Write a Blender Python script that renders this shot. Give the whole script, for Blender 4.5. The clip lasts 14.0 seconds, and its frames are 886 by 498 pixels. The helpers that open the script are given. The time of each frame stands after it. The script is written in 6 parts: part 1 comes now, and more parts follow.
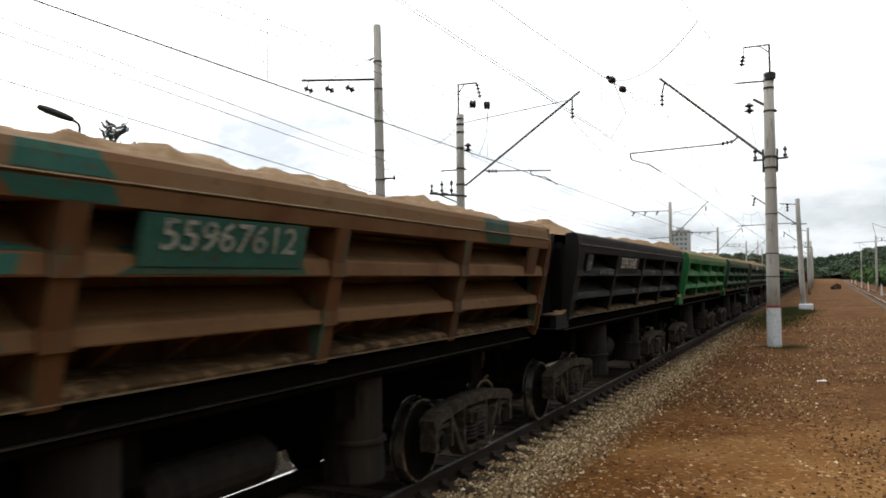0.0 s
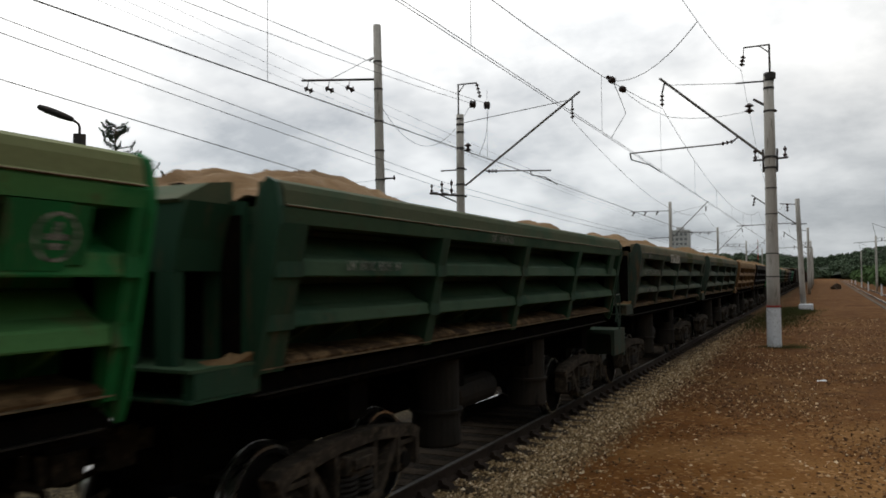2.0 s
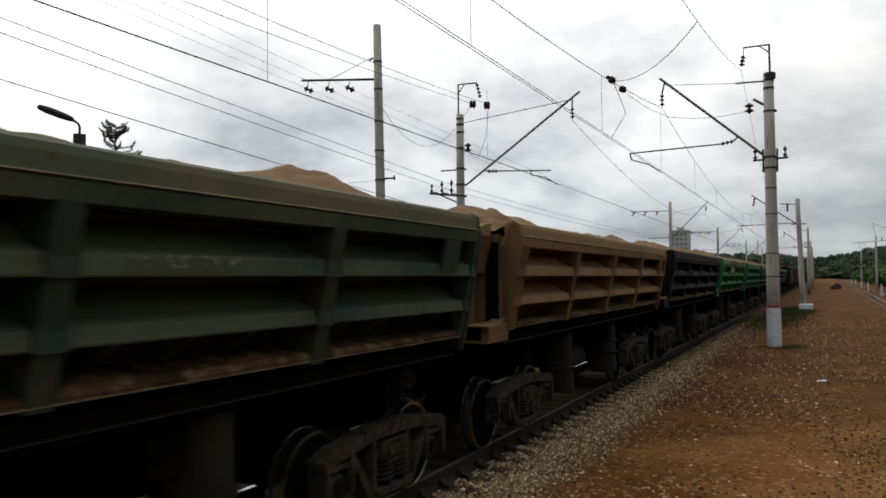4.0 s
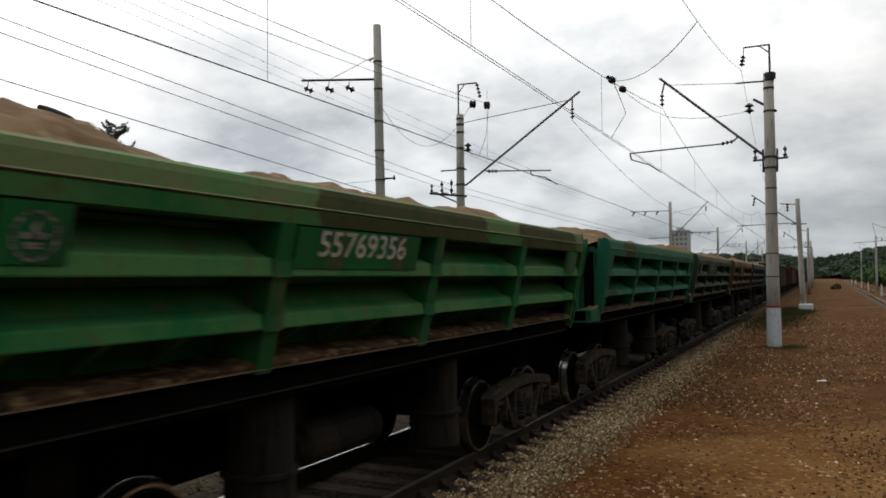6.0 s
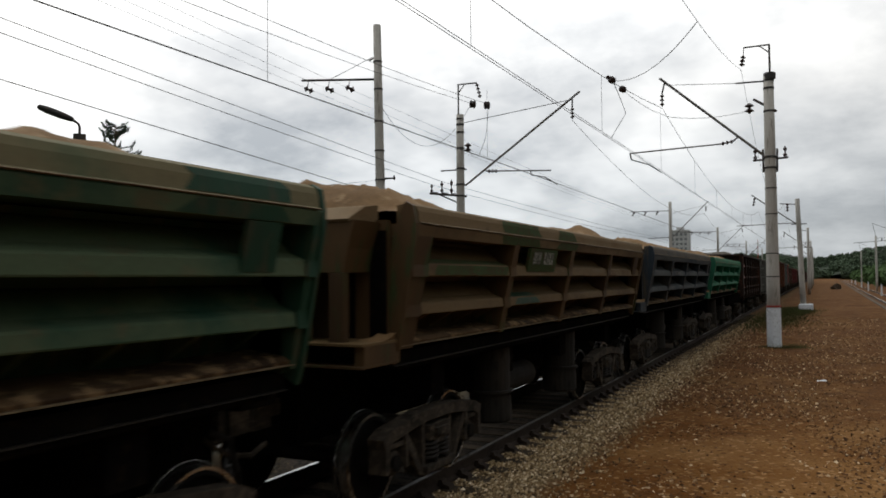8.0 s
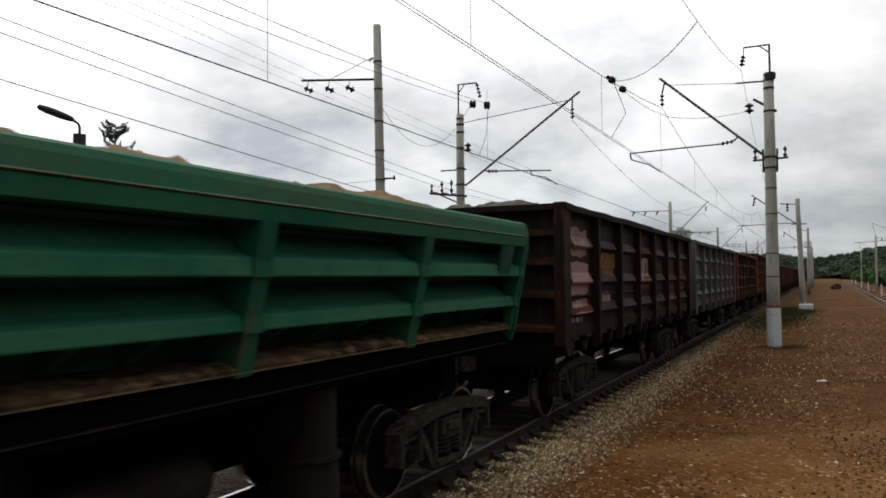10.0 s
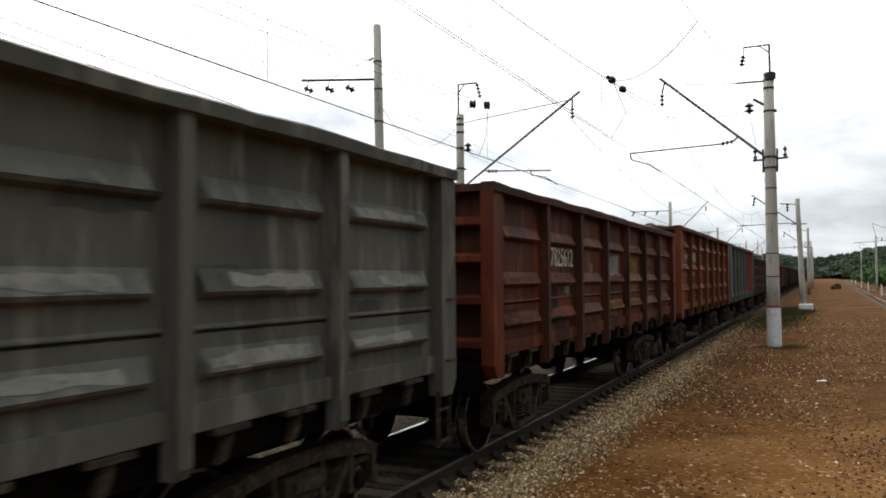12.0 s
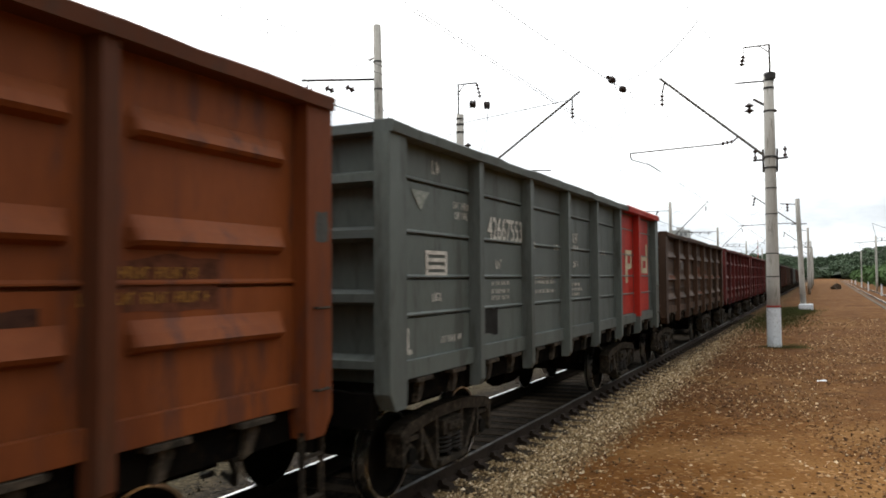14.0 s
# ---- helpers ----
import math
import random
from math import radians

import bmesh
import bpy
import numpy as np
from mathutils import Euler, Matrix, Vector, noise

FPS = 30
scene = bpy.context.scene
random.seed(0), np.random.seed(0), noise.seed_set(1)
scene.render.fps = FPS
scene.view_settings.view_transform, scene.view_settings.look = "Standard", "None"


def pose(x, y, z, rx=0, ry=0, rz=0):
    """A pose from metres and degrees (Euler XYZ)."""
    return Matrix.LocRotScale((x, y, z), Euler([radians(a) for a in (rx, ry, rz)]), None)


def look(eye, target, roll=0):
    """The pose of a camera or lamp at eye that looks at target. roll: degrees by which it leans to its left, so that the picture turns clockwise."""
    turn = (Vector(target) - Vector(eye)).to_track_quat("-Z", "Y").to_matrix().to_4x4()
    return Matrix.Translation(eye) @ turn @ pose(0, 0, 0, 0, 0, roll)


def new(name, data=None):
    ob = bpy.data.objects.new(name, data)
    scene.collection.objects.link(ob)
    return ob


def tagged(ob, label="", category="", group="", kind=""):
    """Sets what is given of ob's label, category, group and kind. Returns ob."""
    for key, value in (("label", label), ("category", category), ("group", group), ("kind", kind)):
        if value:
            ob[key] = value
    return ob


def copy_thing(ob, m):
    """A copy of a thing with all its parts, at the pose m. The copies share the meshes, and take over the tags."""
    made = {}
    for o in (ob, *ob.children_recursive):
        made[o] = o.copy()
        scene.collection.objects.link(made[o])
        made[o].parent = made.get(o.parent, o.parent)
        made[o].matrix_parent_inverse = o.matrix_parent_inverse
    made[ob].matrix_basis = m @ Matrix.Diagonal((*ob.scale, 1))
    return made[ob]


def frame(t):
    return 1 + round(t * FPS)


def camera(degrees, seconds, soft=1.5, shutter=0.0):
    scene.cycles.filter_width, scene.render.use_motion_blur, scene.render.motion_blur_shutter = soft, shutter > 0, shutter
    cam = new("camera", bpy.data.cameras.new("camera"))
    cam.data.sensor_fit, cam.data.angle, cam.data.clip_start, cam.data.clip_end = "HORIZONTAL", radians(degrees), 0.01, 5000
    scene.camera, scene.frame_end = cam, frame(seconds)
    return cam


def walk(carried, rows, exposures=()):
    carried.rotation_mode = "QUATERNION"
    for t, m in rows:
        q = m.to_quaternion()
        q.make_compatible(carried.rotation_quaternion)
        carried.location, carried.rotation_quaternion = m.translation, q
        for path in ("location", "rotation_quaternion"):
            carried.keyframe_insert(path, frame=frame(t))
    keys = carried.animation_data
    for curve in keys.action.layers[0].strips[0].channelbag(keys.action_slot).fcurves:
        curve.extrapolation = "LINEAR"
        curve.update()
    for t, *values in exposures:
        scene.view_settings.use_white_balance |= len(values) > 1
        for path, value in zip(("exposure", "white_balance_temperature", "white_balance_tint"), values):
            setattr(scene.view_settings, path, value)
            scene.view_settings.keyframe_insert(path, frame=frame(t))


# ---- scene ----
# The camera stands still on the island platform; x to the right, y along the tracks, z from the rail heads.
EYE = Vector((0.0, 0.0, 2.34))
YAW, TILT, LEAN = radians(25.93), radians(2.17), -0.40
AIM = EYE + Vector((-math.sin(YAW) * math.cos(TILT), math.cos(YAW) * math.cos(TILT), math.sin(TILT))) * 50
cam = camera(59.82, 14.0, soft=1.75, shutter=0.12)
walk(cam, [(0.0, look(EYE, AIM, LEAN)), (14.0, look(EYE, AIM, LEAN))],
     exposures=[(0.0, 0.30), (0.5, -0.14), (1.0, -0.38), (3.0, -0.50), (8.2, -0.50), (10.3, -0.44), (10.8, -0.20), (11.5, 0.08), (12.5, 0.18), (13.4, 0.40), (14.0, 0.60)])

# ---- overcast daylight ----
SUN_UP, SUN_TURN = radians(42), radians(-48)
world = bpy.data.worlds.new("overcast_sky")
scene.world = world
world.use_nodes = True
wn, wl = world.node_tree.nodes, world.node_tree.links
wn.clear()


def wnode(kind, **values):
    n = wn.new(kind)
    for k, v in values.items():
        n.inputs[k].default_value = v
    return n


w_out, w_bg = wn.new("ShaderNodeOutputWorld"), wn.new("ShaderNodeBackground")
w_sky = wn.new("ShaderNodeTexSky")
w_sky.sky_type, w_sky.sun_disc, w_sky.sun_elevation, w_sky.sun_rotation = "NISHITA", False, SUN_UP, SUN_TURN
w_tc, w_sep = wn.new("ShaderNodeTexCoord"), wn.new("ShaderNodeSeparateXYZ")
wl.new(w_tc.outputs["Generated"], w_sep.inputs[0])
# clouds lie on a flat layer overhead
w_h = wn.new("ShaderNodeMath")
w_h.operation = "MAXIMUM"
w_h.inputs[1].default_value = 0.0
wl.new(w_sep.outputs[2], w_h.inputs[0])
w_add = wn.new("ShaderNodeMath")
w_add.operation = "ADD"
w_add.inputs[1].default_value = 0.34
wl.new(w_h.outputs[0], w_add.inputs[0])
w_comb = wn.new("ShaderNodeCombineXYZ")
for k in (0, 1):
    d = wn.new("ShaderNodeMath")
    d.operation = "DIVIDE"
    wl.new(w_sep.outputs[k], d.inputs[0])
    wl.new(w_add.outputs[0], d.inputs[1])
    wl.new(d.outputs[0], w_comb.inputs[k])
w_n1 = wnode("ShaderNodeTexNoise", Scale=0.95, Detail=6.0, Roughness=0.5, Distortion=0.3)
w_n2 = wnode("ShaderNodeTexNoise", Scale=2.9, Detail=7.0, Roughness=0.6)
wl.new(w_comb.outputs[0], w_n1.inputs["Vector"])
wl.new(w_comb.outputs[0], w_n2.inputs["Vector"])
w_mixn = wn.new("ShaderNodeMix")
w_mixn.data_type = "FLOAT"
w_mixn.inputs[0].default_value = 0.35
wl.new(w_n1.outputs[0], w_mixn.inputs[2])
wl.new(w_n2.outputs[0], w_mixn.inputs[3])
w_ramp = wn.new("ShaderNodeValToRGB")
w_ramp.color_ramp.elements[0].position, w_ramp.color_ramp.elements[0].color = 0.375, (0.42, 0.440, 0.460, 1)
w_ramp.color_ramp.elements[1].position, w_ramp.color_ramp.elements[1].color = 0.585, (1.10, 1.09, 1.06, 1)
wl.new(w_mixn.outputs[0], w_ramp.inputs[0])
w_mix = wn.new("ShaderNodeMix")
w_mix.data_type = "RGBA"
w_mix.inputs[0].default_value = 0.93
w_skys = wn.new("ShaderNodeVectorMath")
w_skys.operation = "SCALE"
w_skys.inputs[3].default_value = 0.10
wl.new(w_sky.outputs[0], w_skys.inputs[0])
wl.new(w_skys.outputs[0], w_mix.inputs[6])
wl.new(w_ramp.outputs[0], w_mix.inputs[7])
# brighter cloud towards the hidden sun
w_dot = wn.new("ShaderNodeVectorMath")
w_dot.operation = "DOT_PRODUCT"
w_dot.inputs[1].default_value = (math.cos(SUN_UP) * math.sin(SUN_TURN), math.cos(SUN_UP) * math.cos(SUN_TURN), math.sin(SUN_UP))
wl.new(w_tc.outputs["Generated"], w_dot.inputs[0])
w_glow = wn.new("ShaderNodeMapRange")
for k, v in zip((1, 2, 3, 4), (0.50, 0.78, 0.76, 1.15)):
    w_glow.inputs[k].default_value = v
wl.new(w_dot.outputs["Value"], w_glow.inputs[0])
# unseen sky away from the sun is dimmed to cut light on wagon sides
w_dim = wn.new("ShaderNodeMapRange")
for k, v in zip((1, 2, 3, 4), (-0.35, 0.55, 0.47, 1.0)):
    w_dim.inputs[k].default_value = v
wl.new(w_dot.outputs["Value"], w_dim.inputs[0])
w_both = wn.new("ShaderNodeMath")
w_both.operation = "MULTIPLY"
wl.new(w_glow.outputs[0], w_both.inputs[0])
wl.new(w_dim.outputs[0], w_both.inputs[1])
w_lit = wn.new("ShaderNodeVectorMath")
w_lit.operation = "SCALE"
wl.new(w_mix.outputs[2], w_lit.inputs[0])
wl.new(w_both.outputs[0], w_lit.inputs[3])
# bluish haze low on the horizon
w_low = wn.new("ShaderNodeMapRange")
for k, v in zip((1, 2, 3, 4), (0.0, 0.22, 1.0, 0.0)):
    w_low.inputs[k].default_value = v
wl.new(w_h.outputs[0], w_low.inputs[0])
w_haze = wn.new("ShaderNodeMix")
w_haze.data_type, w_haze.blend_type = "RGBA", "MULTIPLY"
w_haze.inputs[7].default_value = (0.84, 0.90, 0.97, 1)
wl.new(w_low.outputs[0], w_haze.inputs[0])
wl.new(w_lit.outputs[0], w_haze.inputs[6])
# an overcast sky is brighter overhead than at the horizon
w_up = wn.new("ShaderNodeMapRange")
for k, v in zip((1, 2, 3, 4), (0.0, 1.0, 0.84, 2.0)):
    w_up.inputs[k].default_value = v
wl.new(w_h.outputs[0], w_up.inputs[0])
w_over = wn.new("ShaderNodeVectorMath")
w_over.operation = "SCALE"
wl.new(w_haze.outputs[2], w_over.inputs[0])
wl.new(w_up.outputs[0], w_over.inputs[3])
wl.new(w_over.outputs[0], w_bg.inputs[0])
w_bg.inputs[1].default_value = 1.36
wl.new(w_bg.outputs[0], w_out.inputs[0])

sun_data = bpy.data.lights.new("sun", "SUN")
sun_data.energy, sun_data.angle, sun_data.color = 0.8, radians(25), (1.0, 0.97, 0.92)
sun = new("sun", sun_data)
sun.matrix_world = look((math.cos(SUN_UP) * math.sin(SUN_TURN) * 60, math.cos(SUN_UP) * math.cos(SUN_TURN) * 60, math.sin(SUN_UP) * 60), (0, 0, 0))


# ---- materials ----
def material(name, base, second=None, third=None, rough=0.75, metal=0.0, scale=1.2, fine=24.0, amount=0.5, wear=0.15, bump=0.25, grain=0.12, per_object=0.0, streak=False, gloss=0.12):
    """Paint, metal, stone or soil: a base colour, broad patches of a second, spots of a third, fine grain and relief."""
    m = bpy.data.materials.new(name)
    m.use_nodes = True
    n, l = m.node_tree.nodes, m.node_tree.links
    b = n["Principled BSDF"]
    tc = n.new("ShaderNodeTexCoord")
    src = tc.outputs["Object"]
    if streak:
        mp = n.new("ShaderNodeMapping")
        mp.inputs["Scale"].default_value = (1.0, 1.0, 0.18)
        l.new(src, mp.inputs[0])
        src_s = mp.outputs[0]
    else:
        src_s = src
    info = n.new("ShaderNodeObjectInfo")
    shift = n.new("ShaderNodeVectorMath")
    shift.operation = "MULTIPLY_ADD"
    l.new(info.outputs["Random"], shift.inputs[0])
    shift.inputs[1].default_value = (37.0, 53.0, 71.0)
    l.new(src_s, shift.inputs[2])

    def noise_tex(s, d, r):
        t = n.new("ShaderNodeTexNoise")
        t.inputs["Scale"].default_value, t.inputs["Detail"].default_value, t.inputs["Roughness"].default_value = s, d, r
        l.new(shift.outputs[0], t.inputs["Vector"])
        return t.outputs[0]

    def ramp(v, a, c):
        r = n.new("ShaderNodeMapRange")
        r.inputs[1].default_value, r.inputs[2].default_value = a, c
        l.new(v, r.inputs[0])
        return r.outputs[0]

    def mix(f, a, c):
        x = n.new("ShaderNodeMix")
        x.data_type = "RGBA"
        l.new(f, x.inputs[0])
        for k, v in ((6, a), (7, c)):
            if isinstance(v, tuple):
                x.inputs[k].default_value = (*v, 1)
            else:
                l.new(v, x.inputs[k])
        return x.outputs[2]

    second = second or tuple(c * 0.7 for c in base)
    third = third or tuple(c * 0.55 for c in base)
    broad = noise_tex(scale, 5, 0.6)
    col = mix(ramp(broad, 0.54 - 0.12 * amount, 0.66 - 0.06 * amount), base, second)
    spots = noise_tex(scale * 4.3, 6, 0.7)
    col = mix(ramp(spots, 0.70 - wear, 0.80 - wear), col, third)
    g = noise_tex(fine, 4, 0.65)
    hsv = n.new("ShaderNodeHueSaturation")
    l.new(col, hsv.inputs["Color"])
    mr = n.new("ShaderNodeMapRange")
    mr.inputs[3].default_value, mr.inputs[4].default_value = 1 - grain * 2.2, 1 + grain * 2.2
    l.new(g, mr.inputs[0])
    val = mr.outputs[0]
    if per_object:
        po = n.new("ShaderNodeMapRange")
        po.inputs[3].default_value, po.inputs[4].default_value = 1 - per_object, 1 + per_object
        l.new(info.outputs["Random"], po.inputs[0])
        mu = n.new("ShaderNodeMath")
        mu.operation = "MULTIPLY"
        l.new(val, mu.inputs[0])
        l.new(po.outputs[0], mu.inputs[1])
        val = mu.outputs[0]
    l.new(val, hsv.inputs["Value"])
    l.new(hsv.outputs[0], b.inputs["Base Color"])
    rr = n.new("ShaderNodeMapRange")
    rr.inputs[3].default_value, rr.inputs[4].default_value = max(0.05, rough - 0.15), min(1.0, rough + 0.15)
    l.new(broad, rr.inputs[0])
    l.new(rr.outputs[0], b.inputs["Roughness"])
    b.inputs["Metallic"].default_value = metal
    b.inputs["Specular IOR Level"].default_value = gloss
    if bump:
        bp = n.new("ShaderNodeBump")
        bp.inputs["Strength"].default_value, bp.inputs["Distance"].default_value = bump, 0.01
        l.new(g, bp.inputs["Height"])
        l.new(bp.outputs[0], b.inputs["Normal"])
    return m


DUST = (0.30, 0.22, 0.13)
RUST = (0.12, 0.055, 0.03)
M_sand = material("loose_sand", (0.175, 0.108, 0.053), (0.12, 0.073, 0.035), (0.24, 0.165, 0.095), rough=0.95, scale=0.8, fine=30, bump=0.8, grain=0.2)
M_dust = material("sand_dust", (0.068, 0.040, 0.018), (0.026, 0.015, 0.008), (0.17, 0.110, 0.056), rough=0.95, scale=1.4, amount=1.0, wear=0.2, bump=0.6)
# grime and the deep shade under the wagons, both put into one near-black
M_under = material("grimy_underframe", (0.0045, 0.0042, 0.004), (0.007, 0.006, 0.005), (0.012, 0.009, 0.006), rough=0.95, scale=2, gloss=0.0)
M_bogie = material("dusty_cast_steel", (0.036, 0.030, 0.024), (0.017, 0.015, 0.012), (0.075, 0.059, 0.043), rough=0.8, scale=3, wear=0.2, gloss=0.06)
M_wheel = material("wheel_steel", (0.009, 0.008, 0.007), (0.006, 0.0055, 0.005), rough=0.7, scale=4, gloss=0.05)
M_rim = material("polished_rim", (0.62, 0.60, 0.57), (0.45, 0.43, 0.40), rough=0.28, metal=1.0, scale=6, bump=0.05)
M_spring = material("spring_steel", (0.02, 0.018, 0.016), rough=0.7)
M_cyl = material("dusty_cylinder", (0.016, 0.0145, 0.0125), (0.028, 0.023, 0.018), (0.006, 0.005, 0.0045), rough=0.8, scale=2, streak=True)
M_white = material("white_lettering", (0.55, 0.53, 0.48), (0.36, 0.35, 0.31), rough=0.8, scale=6, wear=0.2)
M_faded = material("faded_white_lettering", (0.29, 0.29, 0.26), (0.15, 0.15, 0.135), (0.05, 0.05, 0.045), rough=0.85, scale=7, wear=0.25)
M_chalky = material("chalky_lettering", (0.30, 0.31, 0.28), (0.17, 0.19, 0.165), (0.09, 0.13, 0.11), rough=0.85, scale=7, wear=0.2)
M_yellow = material("yellow_lettering", (0.30, 0.15, 0.03), (0.2, 0.095, 0.025), rough=0.8, scale=6)
M_railtop = material("polished_rail", (0.60, 0.59, 0.58), rough=0.25, metal=1.0, scale=8, bump=0.03)
# near rail head: the dark reflection of the wagons is put into its colour
M_raildark = material("worn_rail_head", (0.16, 0.15, 0.14), (0.10, 0.09, 0.08), rough=0.5, metal=1.0, scale=8, bump=0.05)
M_rail = material("rusty_rail", (0.035, 0.025, 0.019), (0.022, 0.016, 0.013), rough=0.85, scale=3)
M_sleeper = material("sleeper_concrete", (0.060, 0.046, 0.032), (0.038, 0.029, 0.021), (0.025, 0.019, 0.014), gloss=0.02, rough=0.9, scale=2, per_object=0.2)
M_concrete = material("pole_concrete", (0.40, 0.38, 0.345), (0.30, 0.29, 0.265), (0.22, 0.205, 0.18), rough=0.9, scale=1.6, fine=30, streak=True, amount=0.6)
M_basewhite = material("whitewash", (0.62, 0.66, 0.70), (0.5, 0.53, 0.56), rough=0.85, scale=3)
M_iron = material("dark_iron", (0.045, 0.043, 0.042), (0.07, 0.055, 0.045), rough=0.7, scale=4)
M_galv = material("weathered_galvanised_steel", (0.16, 0.155, 0.15), (0.10, 0.085, 0.07), rough=0.6, metal=0.4, scale=4)
M_insul = material("brown_insulator", (0.035, 0.02, 0.016), rough=0.3, scale=3, bump=0.05)
M_wire = material("copper_wire", (0.075, 0.072, 0.07), rough=0.6, metal=0.3, bump=0)
M_redband = material("red_band_paint", (0.35, 0.05, 0.04), rough=0.7)


# ---- mesh tools ----
def part(name, bm, mat, parent=None, label="", m=None):
    """Links a bmesh as one mesh object under a thing or part."""
    me = bpy.data.meshes.new(name)
    bm.to_mesh(me)
    bm.free()
    me.materials.append(mat)
    ob = new(name, me)
    if parent:
        ob.parent = parent
    if m is not None:
        ob.matrix_basis = m
    if label:
        ob["label"] = label
    return ob


def again(ob, m, parent=None, name=None):
    """The same mesh once more, as an object of its own."""
    o = new(name or ob.name.split(".")[0], ob.data)
    o.parent = parent or ob.parent
    o.matrix_basis = m
    if "label" in ob:
        o["label"] = ob["label"]
    return o


def thing(name, m, label, category, group="", kind=""):
    e = new(name)
    e.empty_display_size = 0.3
    e.matrix_basis = m
    return tagged(e, label, category, group, kind)


def loft(bm, rings, close=True):
    vs = [[bm.verts.new(p) for p in r] for r in rings]
    n = len(vs[0])
    for a, b in zip(vs, vs[1:]):
        for i in range(n):
            j = (i + 1) % n
            bm.faces.new((a[i], a[j], b[j], b[i]))
    if close:
        bm.faces.new(vs[0][::-1])
        bm.faces.new(vs[-1])
    return vs


def box(bm, x0, x1, y0, y1, z0, z1):
    loft(bm, [[(x0, y0, z), (x1, y0, z), (x1, y1, z), (x0, y1, z)] for z in (z0, z1)])


def prism_y(bm, poly, y0, y1):
    """A profile of (x, z), run along y."""
    loft(bm, [[(x, y, z) for x, z in poly] for y in (y0, y1)])


def prism_x(bm, poly, x0, x1):
    """A profile of (y, z), run along x."""
    loft(bm, [[(x, y, z) for y, z in poly] for x in (x0, x1)])


def beam(bm, p, q, w, h, up=(0, 0, 1)):
    p, q = Vector(p), Vector(q)
    d = (q - p).normalized()
    up = Vector(up)
    if abs(d.dot(up)) > 0.99:
        up = Vector((1, 0, 0))
    s = d.cross(up).normalized()
    u = s.cross(d)
    loft(bm, [[c + s * w / 2 * a + u * h / 2 * b for a, b in ((-1, -1), (1, -1), (1, 1), (-1, 1))] for c in (p, q)])


def tube(bm, p, q, r, n=10, r2=None):
    p, q = Vector(p), Vector(q)
    d = (q - p).normalized()
    s = d.cross(Vector((0, 0, 1)) if abs(d.z) < 0.9 else Vector((1, 0, 0))).normalized()
    u = s.cross(d)
    loft(bm, [[c + (s * math.cos(2 * math.pi * i / n) + u * math.sin(2 * math.pi * i / n)) * k for i in range(n)] for c, k in ((p, r), (q, r if r2 is None else r2))])


def pipe(bm, pts, r, n=6):
    """A round bar through points."""
    pts = [Vector(p) for p in pts]
    rings = []
    ref = Vector((0.31, 0.17, 0.93))
    for i, p in enumerate(pts):
        d = (pts[min(i + 1, len(pts) - 1)] - pts[max(i - 1, 0)]).normalized()
        s = d.cross(ref).normalized()
        u = s.cross(d)
        rings.append([p + (s * math.cos(2 * math.pi * k / n) + u * math.sin(2 * math.pi * k / n)) * r for k in range(n)])
    loft(bm, rings)


def lathe(bm, prof, n=16, origin=(0, 0, 0), axis="z", ring=False):
    """A profile of (radius, height) turned about an axis."""
    o = Vector(origin)
    rings = []
    for r, hgt in prof:
        row = []
        for i in range(n):
            a = 2 * math.pi * i / n
            c, s = r * math.cos(a), r * math.sin(a)
            row.append(o + Vector((c, s, hgt) if axis == "z" else (hgt, c, s) if axis == "x" else (c, hgt, s)))
        rings.append(row)
    loft(bm, rings + [rings[0]] if ring else rings, not ring)


def insulator(bm, p, q, r=0.09, sheds=3):
    """A string of sheds from p to q, turned as one piece."""
    p, q = Vector(p), Vector(q)
    d = (q - p).normalized()
    s = d.cross(Vector((0, 0, 1)) if abs(d.z) < 0.9 else Vector((1, 0, 0))).normalized()
    u = s.cross(d)
    prof = [(0.0, r * 0.3)]
    for i in range(sheds):
        for f, k in ((0.1, 0.35), (0.45, 1.0), (0.62, 0.95), (0.75, 0.35)):
            prof.append(((i + f) / sheds, r * k))
    prof.append((1.0, r * 0.3))
    loft(bm, [[p.lerp(q, f) + (s * math.cos(2 * math.pi * a / 10) + u * math.sin(2 * math.pi * a / 10)) * k for a in range(10)] for f, k in prof])


def lettering(text, size, mat, parent, m, name="lettering", label="", wide=1.0):
    """Words or numbers in the built-in font, facing local +z, as a thin mesh."""
    cu = bpy.data.curves.new("lettering", "FONT")
    cu.body, cu.size, cu.extrude, cu.resolution_u = text, size, 0.0015, 3
    cu.align_x, cu.align_y, cu.offset = "CENTER", "CENTER", 0.008 * size
    tmp = bpy.data.objects.new("lettering", cu)
    scene.collection.objects.link(tmp)
    bpy.context.view_layer.update()
    me = bpy.data.meshes.new_from_object(tmp.evaluated_get(bpy.context.evaluated_depsgraph_get()))
    bpy.data.objects.remove(tmp)
    bpy.data.curves.remove(cu)
    me.transform(Matrix.Diagonal((wide, 1, 1, 1)))
    me.materials.clear()
    me.materials.append(mat)
    ob = new(name, me)
    ob.parent = parent
    ob.matrix_basis = m
    if label:
        ob["label"] = label
    return ob


def bars(rows, mat, parent, m, name="marking", plain=False):
    """Unreadable writing: small plain bars. rows: (y, z, length, height) on the local plane facing +x."""
    bm = bmesh.new()
    for y, z, ln, ht in rows:
        k = max(1, round(ln / (ht * 0.62)))
        for i in range(k):
            a = y + ln * i / k
            w = ln / k
            if (i * 7 + 3) % 6 == 0 and k > 4:
                continue
            if plain:
                box(bm, 0, 0.003, a, a + w * 0.68, z, z + ht)
                continue
